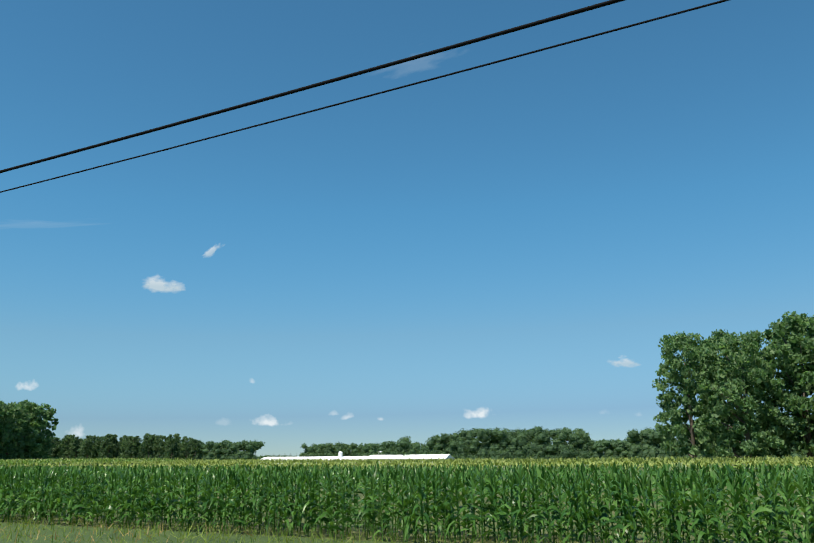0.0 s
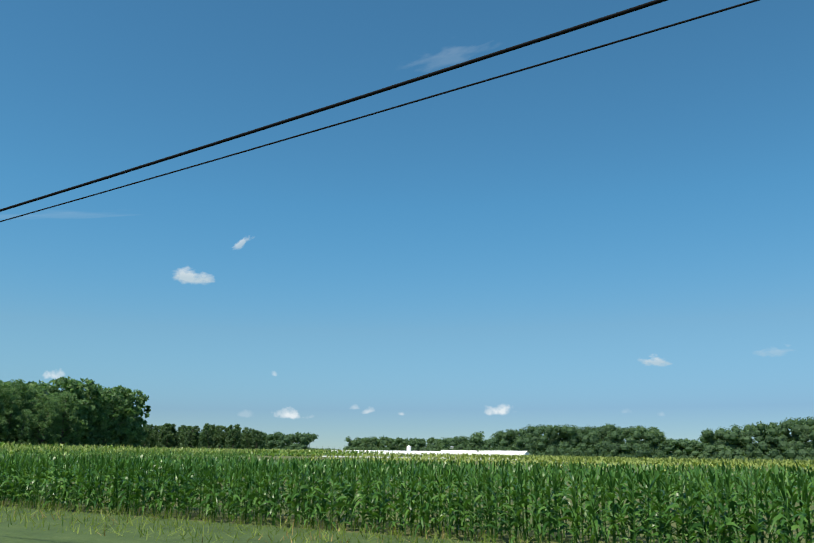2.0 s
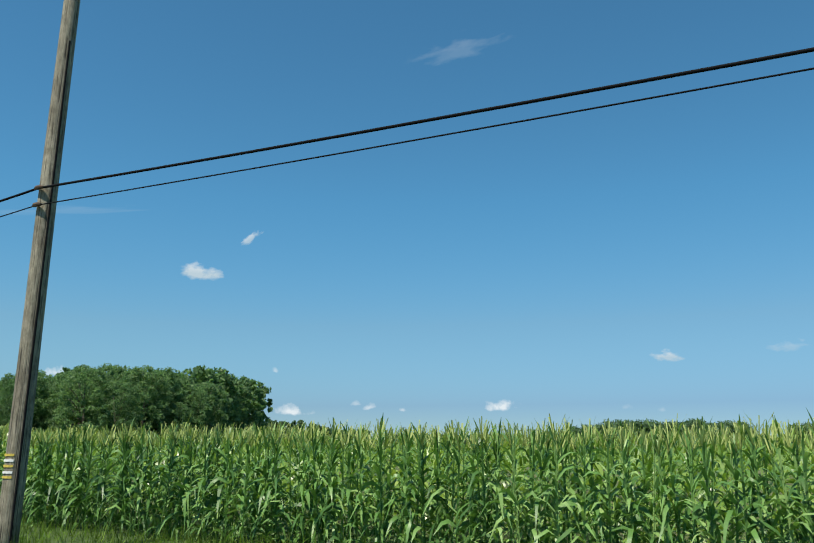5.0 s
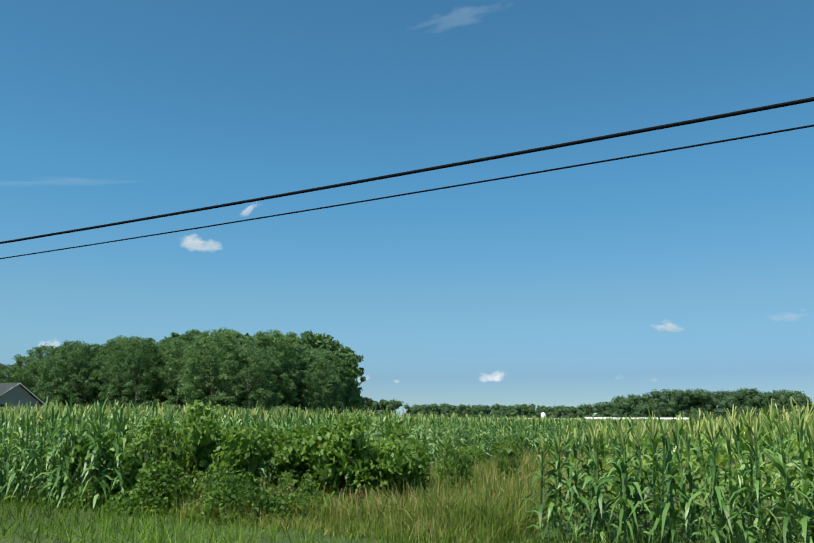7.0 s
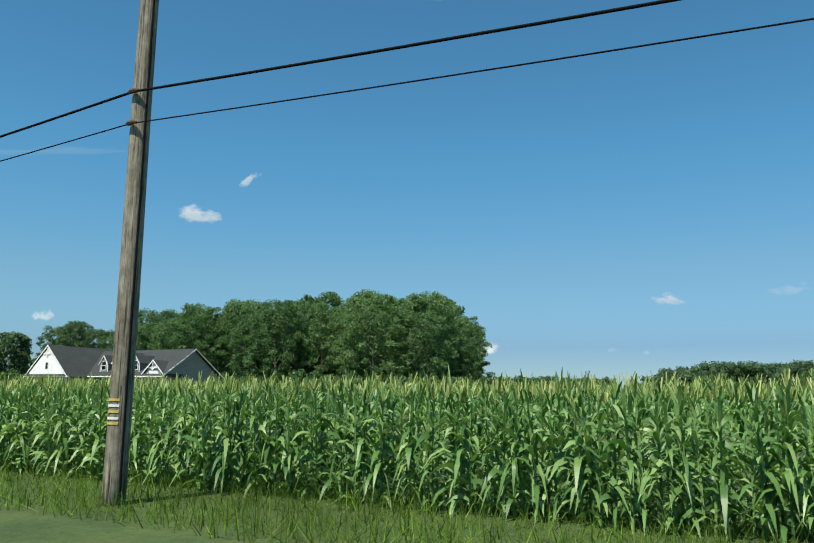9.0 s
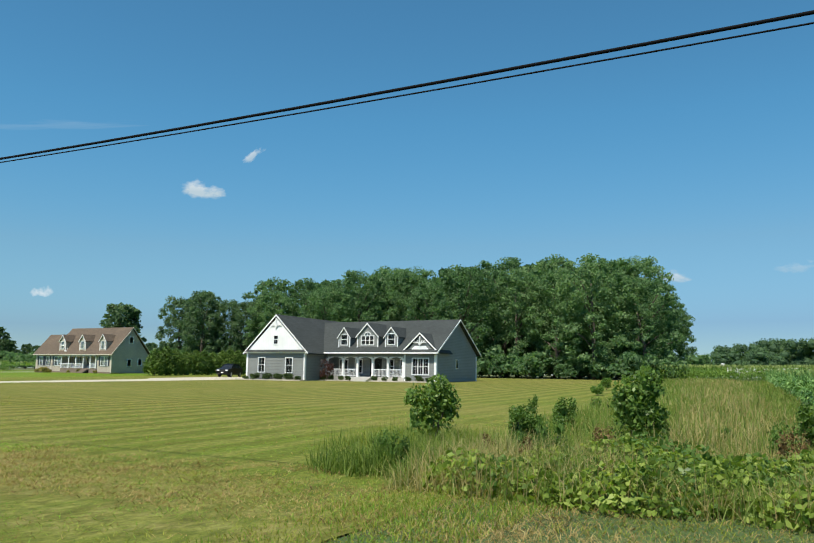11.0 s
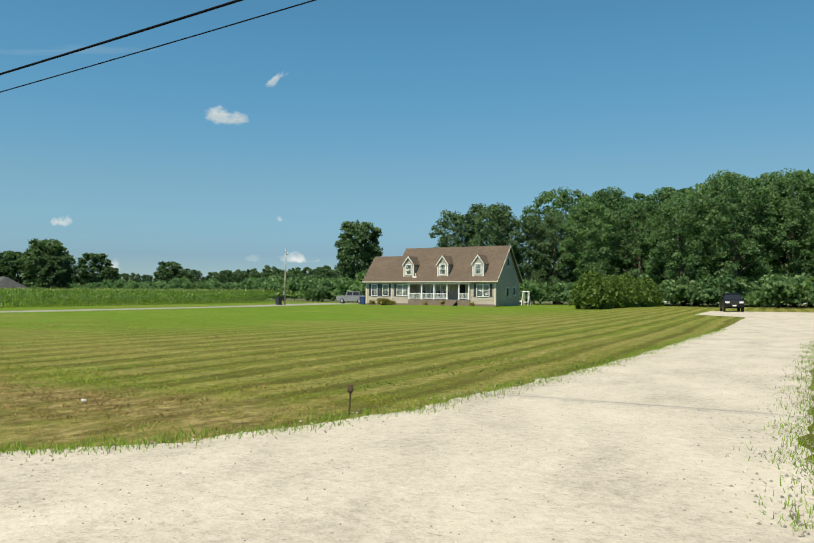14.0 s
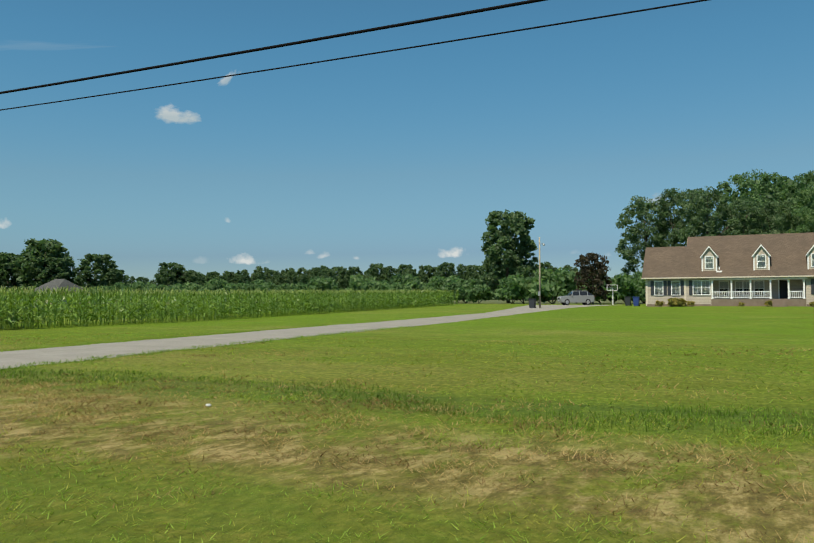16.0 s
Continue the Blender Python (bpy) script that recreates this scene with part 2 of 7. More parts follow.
LEAF_OAK = leafy("oak_leaves", [(0.12, (0.060, 0.118, 0.051)), (0.5, (0.128, 0.228, 0.098)), (0.95, (0.250, 0.360, 0.158))], 0.5, 0.48, 0.15, (1.0, 1.2, 0.7))
LEAF_DEEP = leafy("dark_oak_leaves", [(0.12, (0.042, 0.082, 0.042)), (0.5, (0.088, 0.152, 0.070)), (0.95, (0.165, 0.235, 0.105))], 0.55, 0.45, 0.15, (1.0, 1.2, 0.7))
LEAF_GREY = leafy("poplar_leaves", [(0.12, (0.066, 0.118, 0.06)), (0.5, (0.12, 0.195, 0.098)), (0.95, (0.21, 0.28, 0.145))], 0.5, 0.48, 0.15, (1.0, 1.2, 0.7))
LEAF_FAR = leafy("far_leaves", [(0.15, (0.064, 0.122, 0.066)), (0.55, (0.104, 0.184, 0.092)), (0.95, (0.16, 0.245, 0.122))], 0.7, 0.5, 0.02)
LEAF_HEDGE = leafy("hedge_leaves", [(0.12, (0.04, 0.085, 0.016)), (0.5, (0.10, 0.175, 0.035)), (0.95, (0.19, 0.27, 0.06))], 0.5, 0.25, 0.5)
LEAF_CLIPPED = leafy("clipped_shrub_leaves", [(0.12, (0.030, 0.058, 0.020)), (0.5, (0.068, 0.108, 0.036)), (0.95, (0.13, 0.175, 0.065))], 0.5, 0.25, 0.5)
LEAF_BUSH = leafy("bramble_leaves", [(0.1, (0.045, 0.092, 0.022)), (0.5, (0.112, 0.20, 0.045)), (0.95, (0.24, 0.34, 0.09))], 0.4, 0.4, 0.4)
LEAF_BRAMBLE = leafy("light_bramble_leaves", [(0.1, (0.09, 0.15, 0.024)), (0.5, (0.24, 0.33, 0.06)), (0.95, (0.45, 0.51, 0.15))], 0.5, 0.45, 0.6)
LEAF_SHRUB = leafy("light_shrub_leaves", [(0.1, (0.05, 0.11, 0.022)), (0.5, (0.135, 0.25, 0.05)), (0.95, (0.29, 0.41, 0.11))], 0.45, 0.42, 0.6)
LEAF_RED = leafy("purple_leaves", [(0.1, (0.05, 0.02, 0.02)), (0.9, (0.13, 0.06, 0.05))], 0.5, 0.3, 1.0)
LEAF_YELLOW = leafy("lily_leaves", [(0.1, (0.14, 0.16, 0.04)), (0.9, (0.38, 0.30, 0.08))], 0.5, 0.3, 1.0)
CORN_LEAF = leafy("corn_leaves", [(0.1, (0.065, 0.137, 0.023)), (0.5, (0.163, 0.280, 0.055)), (0.95, (0.338, 0.455, 0.130))], 0.32, 0.35, 0.25, (1.25, 1.3, 0.5), 0.4)
CORN_EDGE = leafy("edge_corn_leaves", [(0.1, (0.034, 0.095, 0.026)), (0.5, (0.100, 0.212, 0.054)), (0.95, (0.32, 0.455, 0.175))], 0.42, 0.22, 0.25, (1.1, 1.3, 0.6), 0.35)
CORN_MID = leafy("mid_corn_leaves", [(0.1, (0.040, 0.105, 0.028)), (0.5, (0.13, 0.26, 0.066)), (0.95, (0.40, 0.54, 0.21))], 0.42, 0.22, 0.25, (1.1, 1.3, 0.6), 0.35)
CORN_YOUNG = leafy("young_corn_leaves", [(0.1, (0.026, 0.085, 0.018)), (0.5, (0.068, 0.165, 0.034)), (0.95, (0.18, 0.32, 0.085))], 0.32, 0.32, 0.25)
CORN_TOP = leafy("corn_tassels", [(0.1, (0.25, 0.31, 0.095)), (0.5, (0.37, 0.43, 0.155)), (0.95, (0.50, 0.54, 0.23))], 0.7, 0.3, 0.25)
GRASS = leafy("grass_blades", [(0.1, (0.13, 0.155, 0.019)), (0.55, (0.25, 0.275, 0.044)), (0.95, (0.41, 0.41, 0.09))], 0.6, 0.35, 0.35)
STRAW = leafy("dry_grass_blades", [(0.1, (0.21, 0.155, 0.06)), (0.55, (0.37, 0.28, 0.12)), (0.95, (0.48, 0.38, 0.18))], 0.75, 0.3, 0.35, (1.3, 1.1, 0.6))
MEADOW = leafy("meadow_grass_blades", [(0.1, (0.10, 0.16, 0.03)), (0.55, (0.19, 0.26, 0.055)), (0.95, (0.31, 0.37, 0.11))], 0.6, 0.4, 0.35)
CORN_PALE = leafy("far_pale_corn", [(0.1, (0.19, 0.25, 0.06)), (0.5, (0.27, 0.33, 0.10)), (0.95, (0.38, 0.42, 0.16))], 0.7, 0.3, 0.05)
PINK = leafy("seeding_grass", [(0.1, (0.28, 0.225, 0.09)), (0.55, (0.40, 0.345, 0.15)), (0.95, (0.54, 0.48, 0.24))], 0.75, 0.35, 0.35)

M_soil = surface("field_soil_and_weeds", [(0.25, (0.045, 0.07, 0.016)), (0.5, (0.085, 0.105, 0.027)), (0.75, (0.15, 0.13, 0.06))], 0.25, 0.95, 0.5, 0, None, 12, 0.05)
M_asphalt = surface("asphalt", [(0.3, (0.045, 0.045, 0.047)), (0.7, (0.075, 0.074, 0.072))], 2.0, 0.9, 0.5, 0, None, 40, 0.01)


def gravel(name, stops):
    """Crushed stone: pale, with dark chips, fines pressed smooth along the wheel lines and dirt in places."""
    m, n, l, b = mat(name, 0.95)
    big, chip, fine = tex(n, l, 0.7, 5, 0.65, (1.4, 0.7, 1)), tex(n, l, 11.0, 3, 0.65), tex(n, l, 45.0, 2, 0.6)
    both = calc(n, l, "ADD", calc(n, l, "MULTIPLY", big, 0.45), calc(n, l, "ADD", calc(n, l, "MULTIPLY", chip, 0.3), calc(n, l, "MULTIPLY", fine, 0.25)))
    col = ramp(n, l, both, stops)
    speck = n_clamp(n, l, calc(n, l, "MULTIPLY_ADD", tex(n, l, 22.0, 3, 0.6, (0.8, 1.0, 1)), 14.0, -8.9))
    col = mix(n, l, calc(n, l, "MULTIPLY", speck, 0.5), col, tuple(v * 0.32 for v in stops[0][1]))
    dirt = n_clamp(n, l, calc(n, l, "MULTIPLY_ADD", tex(n, l, 0.33, 6, 0.75, (1, 0.5, 1)), 5.0, -2.9))
    col = mix(n, l, calc(n, l, "MULTIPLY", dirt, 0.28), col, tuple(v * 0.75 for v in stops[0][1]))
    l.new(col, b.inputs["Base Color"])
    bumped(n, l, b, chip, 0.7, 0.03)
    return m


M_gravel = gravel("white_stone_gravel", [(0.34, (0.27, 0.243, 0.195)), (0.5, (0.45, 0.41, 0.335)), (0.66, (0.57, 0.525, 0.44))])
M_stone_dark = surface("dark_stone_chips", [(0.3, (0.12, 0.11, 0.10)), (0.7, (0.30, 0.27, 0.23))], 9, 0.9, 0.2)
M_gravel_grey = surface("grey_stone_gravel", [(0.25, (0.17, 0.165, 0.14)), (0.5, (0.25, 0.24, 0.21)), (0.75, (0.32, 0.31, 0.27))], 0.9, 0.95, 0.8, 0, None, 18, 0.04)


def lawn_material(name, stripes, greener, belt_share=0.9):
    """Mown grass: light and dark mower passes running back from the road, dry patches, a dry strip by the road."""
    m, n, l, b = mat(name, 0.95)
    co = n.new("ShaderNodeTexCoord")
    sep = n.new("ShaderNodeSeparateXYZ")
    l.new(co.outputs["Object"], sep.inputs[0])
    x, y = sep.outputs["X"], sep.outputs["Y"]
    wob, rag = tex(n, l, 0.12, 3), tex(n, l, 1.3, 4, 0.7)
    broad, fine = tex(n, l, 0.16, 5, 0.6), tex(n, l, 8.0, 5, 0.75, (1.3, 0.75, 1))
    green = ramp(n, l, fine, [(0.33, (0.070, 0.073, 0.011)), (0.5, (0.142, 0.144, 0.022)), (0.67, (0.250, 0.235, 0.050))])
    rich_green = [(0.33, (0.055, 0.105, 0.006)), (0.5, (0.108, 0.200, 0.010)), (0.67, (0.190, 0.290, 0.026))]
    poor_green = [(0.33, (0.062, 0.092, 0.010)), (0.5, (0.124, 0.172, 0.020)), (0.67, (0.215, 0.258, 0.042))]
    lush = ramp(n, l, fine, rich_green if greener > 0.6 else poor_green)
    dry = ramp(n, l, fine, [(0.33, (0.125, 0.103, 0.030)), (0.5, (0.24, 0.200, 0.064)), (0.67, (0.38, 0.32, 0.12))])
    # lush far back, browner toward the road
    back = n_clamp(n, l, calc(n, l, "DIVIDE", calc(n, l, "SUBTRACT", y, 12.0), 30.0))
    rich = n_clamp(n, l, calc(n, l, "MULTIPLY_ADD", back, greener * 0.8, calc(n, l, "MULTIPLY_ADD", broad, 1.4, greener * 0.45 - 0.7)))
    # the end beside the cornfield stays moist
    moist = n_clamp(n, l, calc(n, l, "DIVIDE", calc(n, l, "ADD", x, 84.0), 14.0))
    rich = n_clamp(n, l, calc(n, l, "ADD", rich, calc(n, l, "MULTIPLY", moist, 0.7)))
    if greener > 0.6:
        # poorer again toward the road and the stone drive
        rich = n_clamp(n, l, calc(n, l, "SUBTRACT", rich, calc(n, l, "MULTIPLY", n_clamp(n, l, calc(n, l, "DIVIDE", calc(n, l, "SUBTRACT", 6.5, y), 2.0)), 0.6)))
        rich = n_clamp(n, l, calc(n, l, "SUBTRACT", rich, calc(n, l, "MULTIPLY", n_clamp(n, l, calc(n, l, "DIVIDE", calc(n, l, "ADD", x, 147.0), 10.0)), 0.55)))
    col = mix(n, l, rich, green, lush)
    # clumps a hand or two across, denser and thinner
    clump = n_clamp(n, l, calc(n, l, "MULTIPLY_ADD", tex(n, l, 2.6, 5, 0.7, (0.7, 1.0, 1)), 4.5, -1.75))
    col = mix(n, l, calc(n, l, "MULTIPLY", clump, 0.55), col, mix(n, l, 0.45, lush, (0.050, 0.075, 0.010)))
    # mower passes
    u = calc(n, l, "DIVIDE", calc(n, l, "MULTIPLY_ADD", y, 0.08, x), 1.35)
    u = calc(n, l, "ADD", u, calc(n, l, "MULTIPLY_ADD", wob, 0.9, calc(n, l, "MULTIPLY", rag, 0.22)))
    # passes show near the stone drive and before the grey house alone
    shown = calc(n, l, "MULTIPLY", n_clamp(n, l, calc(n, l, "DIVIDE", calc(n, l, "ADD", x, 150.0), 12.0)), stripes)
    # fainter toward the cornfield
    fade = n_clamp(n, l, calc(n, l, "DIVIDE", calc(n, l, "SUBTRACT", -66.0, x), 18.0))
    shown = calc(n, l, "MULTIPLY", shown, calc(n, l, "MULTIPLY_ADD", fade, 0.62, 0.38))
    s = calc(n, l, "SINE", calc(n, l, "MULTIPLY", u, 6.2832))
    s2 = calc(n, l, "SINE", calc(n, l, "MULTIPLY", u, 6.2832 * 2.37))
    both = calc(n, l, "MULTIPLY", calc(n, l, "MULTIPLY_ADD", s2, 0.5, s), calc(n, l, "MULTIPLY_ADD", tex(n, l, 0.3, 3, 0.6, (1, 0.25, 1)), 1.5, 0.15))
    pale = n_clamp(n, l, calc(n, l, "MULTIPLY_ADD", both, 1.7, calc(n, l, "MULTIPLY_ADD", broad, 2.0, -1.15)))
    dark = n_clamp(n, l, calc(n, l, "MULTIPLY_ADD", both, -1.5, calc(n, l, "MULTIPLY_ADD", rag, 1.6, -1.15)))
    col = mix(n, l, calc(n, l, "MULTIPLY", pale, calc(n, l, "MULTIPLY", shown, 0.88)), col, mix(n, l, 0.25, dry, lush))
    col = mix(n, l, calc(n, l, "MULTIPLY", dark, calc(n, l, "MULTIPLY", shown, 0.78)), col, (0.082, 0.074, 0.014))
    # the dry belt along the verge, and its ragged edge
    edge = calc(n, l, "ADD", y, calc(n, l, "MULTIPLY_ADD", broad, 5.0, -2.5))
    belt = calc(n, l, "MULTIPLY", n_clamp(n, l, calc(n, l, "DIVIDE", calc(n, l, "SUBTRACT", 8.6, edge), 1.6)), n_clamp(n, l, calc(n, l, "SUBTRACT", edge, 4.2)))
    patch = n_clamp(n, l, calc(n, l, "MULTIPLY_ADD", tex(n, l, 0.9, 6, 0.78, (1.2, 0.7, 1)), 6.0, -2.2))
    thatch = ramp(n, l, tex(n, l, 2.8, 6, 0.78, (1.3, 0.6, 1)), [(0.41, (0.070, 0.050, 0.020)), (0.5, (0.185, 0.142, 0.052)), (0.58, (0.40, 0.315, 0.145))])
    bare = mix(n, l, 0.8, dry, thatch)
    col = mix(n, l, calc(n, l, "MULTIPLY", belt, calc(n, l, "MULTIPLY", patch, calc(n, l, "MULTIPLY_ADD", moist, -0.6 * belt_share, belt_share))), col, bare)
    if greener > 0.6:
        # a band of coarse dark grass along the shallow ditch
        ditch = calc(n, l, "ADD", y, calc(n, l, "MULTIPLY_ADD", tex(n, l, 0.22, 4, 0.65), 4.0, -2.0))
        ditch = n_clamp(n, l, calc(n, l, "MULTIPLY_ADD", calc(n, l, "ABSOLUTE", calc(n, l, "SUBTRACT", ditch, 9.8)), -0.8, 1.4))
        ditch = calc(n, l, "MULTIPLY", ditch, n_clamp(n, l, calc(n, l, "DIVIDE", calc(n, l, "SUBTRACT", -136.0, x), 9.0)))
        col = mix(n, l, calc(n, l, "MULTIPLY", ditch, calc(n, l, "MULTIPLY_ADD", patch, 0.55, 0.3)), col, ramp(n, l, fine, [(0.33, (0.035, 0.070, 0.008)), (0.67, (0.10, 0.160, 0.022))]))
    # browner and greener stretches, and specks of clover and thatch
    worn = n_clamp(n, l, calc(n, l, "MULTIPLY_ADD", tex(n, l, 0.10, 6, 0.75, (0.6, 1.2, 1)), 6.0, -2.9))
    col = mix(n, l, calc(n, l, "MULTIPLY", worn, 0.42), col, dry)
    tuft = n_clamp(n, l, calc(n, l, "MULTIPLY_ADD", tex(n, l, 4.5, 4, 0.75, (1.5, 0.6, 1)), 6.0, -3.4))
    col = mix(n, l, calc(n, l, "MULTIPLY", tuft, 0.7), col, (0.05, 0.055, 0.010))
    # denser and thinner sward, in drifts a metre or more across
    sward = n_clamp(n, l, calc(n, l, "MULTIPLY_ADD", tex(n, l, 0.55, 7, 0.8, (0.6, 1.0, 1)), 5.0, -2.25))
    col = mix(n, l, calc(n, l, "MULTIPLY", sward, 0.2 + 0.3 * greener), col, (0.076, 0.09, 0.006))
    # greener right beside the road
    side = n_clamp(n, l, calc(n, l, "DIVIDE", calc(n, l, "SUBTRACT", 4.9, edge), 1.0))
    col = mix(n, l, calc(n, l, "MULTIPLY", calc(n, l, "MULTIPLY", side, patch), 0.5 * greener), col, (0.078, 0.135, 0.014) if greener > 0.6 else (0.095, 0.130, 0.020))
    l.new(col, b.inputs["Base Color"])
    b.inputs["Specular IOR Level"].default_value = 0.15
    bumped(n, l, b, tex(n, l, 16.0, 5, 0.75), 1.0, 0.03)
    return m


M_lawn = lawn_material("mown_lawn", 1.0, 0.4, 0.85)
M_lawn_lush = lawn_material("greener_lawn", 1.0, 0.95)
M_verge = surface("verge_grass_and_soil", [(0.3, (0.022, 0.044, 0.010)), (0.5, (0.046, 0.082, 0.016)), (0.72, (0.085, 0.122, 0.030))], 0.9, 0.95, 0.7, 0, None, 9, 0.06)


# ---- building blocks ----
class G:
    """A mesh being gathered; its places are given in the world and kept from the origin o."""

    def __init__(self, o=(0, 0, 0)):
        self.v, self.f, self.o = [], [], o

    def add(self, vs, fs):
        k = len(self.v)
        self.v += [tuple(a - b for a, b in zip(p, self.o)) for p in vs]
        self.f += [tuple(i + k for i in f) for f in fs]
        return self

    def box(self, x0, x1, y0, y1, z0, z1):
        return self.add([(x, y, z) for z in (z0, z1) for x, y in ((x0, y0), (x1, y0), (x1, y1), (x0, y1))],
                        [(3, 2, 1, 0), (4, 5, 6, 7), (0, 1, 5, 4), (1, 2, 6, 5), (2, 3, 7, 6), (3, 0, 4, 7)])

    def prism(self, ring, axis, a, b):
        """A flat outline drawn out along an axis: (y, z) along x, (x, z) along y, (x, y) along z."""
        put = {"x": lambda p, s: (s, p[0], p[1]), "y": lambda p, s: (p[0], s, p[1]), "z": lambda p, s: (p[0], p[1], s)}[axis]
        n = len(ring)
        return self.add([put(p, s) for s in (a, b) for p in ring],
                        [tuple(range(n))[::-1], tuple(range(n, 2 * n))] + [(i, (i + 1) % n, n + (i + 1) % n, n + i) for i in range(n)])

    def tube(self, pts, radii, n=8, cap=True):
        """A round bar through points, with a radius at each."""
        vs, fs = [], []
        pts = [Vector(p) for p in pts]
        if isinstance(radii, (int, float)):
            radii = [radii] * len(pts)
        side = None
        for i, (p, r) in enumerate(zip(pts, radii)):
            d = (pts[min(i + 1, len(pts) - 1)] - pts[max(i - 1, 0)]).normalized()
            if side is None or abs(side.dot(d)) > 0.95:
                side = Vector((1, 0, 0)) if abs(d.x) < 0.8 else Vector((0, 1, 0))
            a = (side - d * side.dot(d)).normalized()
            side = a
            b = d.cross(a)
            vs += [tuple(p + (a * math.cos(6.28319 * k / n) + b * math.sin(6.28319 * k / n)) * r) for k in range(n)]
            if i:
                fs += [((i - 1) * n + k, (i - 1) * n + (k + 1) % n, i * n + (k + 1) % n, i * n + k) for k in range(n)]
        if cap:
            fs += [tuple(range(n))[::-1], tuple(range(len(vs) - n, len(vs)))]
        return self.add(vs, fs)

    def ball(self, c, rx, ry, rz, nu=10, nv=6):
        vs = [(c[0], c[1], c[2] - rz)]
        for j in range(1, nv):
            b = math.pi * (j / nv - 0.5)
            vs += [(c[0] + rx * math.cos(b) * math.cos(6.28319 * i / nu), c[1] + ry * math.cos(b) * math.sin(6.28319 * i / nu), c[2] + rz * math.sin(b)) for i in range(nu)]
        vs.append((c[0], c[1], c[2] + rz))
        fs = [(0, 1 + (i + 1) % nu, 1 + i) for i in range(nu)]
        for j in range(nv - 2):
            o = 1 + j * nu
            fs += [(o + i, o + (i + 1) % nu, o + nu + (i + 1) % nu, o + nu + i) for i in range(nu)]
        o = 1 + (nv - 2) * nu
        fs += [(o + i, o + (i + 1) % nu, len(vs) - 1) for i in range(nu)]
        return self.add(vs, fs)


def part(name, g, material, parent=None, label="", smooth=False):
    me = bpy.data.meshes.new(name)
    me.from_pydata(g.v, [], g.f)
    me.materials.append(material)
    if smooth:
        me.polygons.foreach_set("use_smooth", [True] * len(me.polygons))
    ob = new(name, me)
    ob.parent = parent
    if label:
        ob["label"] = label
    return ob


def thing(name, place, label, category, group="", kind=""):
    ob = new(name)
    ob.location = place
    return tagged(ob, label, category, group, kind)


def quick_mesh(name, sets):
    """One object from arrays: each set is corners (n, k, 3) of n faces with k corners, and a material."""
    me = bpy.data.meshes.new(name)
    vs = np.concatenate([a.reshape(-1, 3) for a, _ in sets])
    sizes = np.concatenate([np.full(len(a), a.shape[1]) for a, _ in sets])
    me.vertices.add(len(vs))
    me.vertices.foreach_set("co", vs.astype(np.float32).ravel())
    me.loops.add(len(vs))
    me.loops.foreach_set("vertex_index", np.arange(len(vs), dtype=np.int32))
    me.polygons.add(len(sizes))
    me.polygons.foreach_set("loop_start", np.concatenate([[0], np.cumsum(sizes)[:-1]]).astype(np.int32))
    me.polygons.foreach_set("material_index", np.concatenate([np.full(len(a), i) for i, (a, _) in enumerate(sets)]).astype(np.int32))
    for _, m in sets:
        me.materials.append(m)
    me.update(calc_edges=True)
    return me


def strip_mesh(name, sets):
    """One object from bands: each set is points (n, rows, 2, 3) of n bent bands, and a material."""
    vs, fs, mi, k = [], [], [], 0
    for i, (a, _) in enumerate(sets):
        n, r = a.shape[:2]
        base = (np.arange(n) * r * 2)[:, None] + k
        for j in range(r - 1):
            fs.append(np.concatenate([base + 2 * j, base + 2 * j + 1, base + 2 * j + 3, base + 2 * j + 2], 1))
            mi.append(np.full(n, i))
        vs.append(a.reshape(-1, 3))
        k += n * r * 2
    vs, fs, mi = np.concatenate(vs), np.concatenate(fs), np.concatenate(mi)
    me = bpy.data.meshes.new(name)
    me.vertices.add(len(vs))
    me.vertices.foreach_set("co", vs.astype(np.float32).ravel())
    me.loops.add(len(fs) * 4)
    me.loops.foreach_set("vertex_index", fs.astype(np.int32).ravel())
    me.polygons.add(len(fs))
    me.polygons.foreach_set("loop_start", (np.arange(len(fs)) * 4).astype(np.int32))
    me.polygons.foreach_set("material_index", mi.astype(np.int32))
    for _, m in sets:
        me.materials.append(m)
    me.update(calc_edges=True)
    return me


rng = np.random.default_rng(7)


def unit(a):
    return a / np.maximum(np.linalg.norm(a, axis=-1, keepdims=True), 1e-9)


def leaf_faces(places, out, size, wild=0.7, slim=0.55):
    """Pointed leaves or sprays: four-cornered, at places, turned roughly outward."""
    n = len(places)
    nor = unit(out * (1 - wild) + rng.normal(size=(n, 3)) * wild)
    a = unit(np.cross(nor, rng.normal(size=(n, 3))))
    b = np.cross(nor, a)
    s = (size * rng.uniform(0.6, 1.35, n))[:, None]
    bend = nor * s * 0.25
    return np.stack([places - a * s, places - b * s * slim + bend, places + a * s, places + b * s * slim + bend], 1)


def core(blobs, count, size):
    """Large leaves deep within the blobs, that close the crown."""
    blobs = np.array(blobs, float)
    pick = rng.integers(0, len(blobs), count)
    d = unit(rng.normal(size=(count, 3)))
    b = blobs[pick]
    return leaf_faces(b[:, :3] + d * b[:, 3:] * rng.uniform(0.2, 0.75, count)[:, None], d, size, 0.9, 0.8)


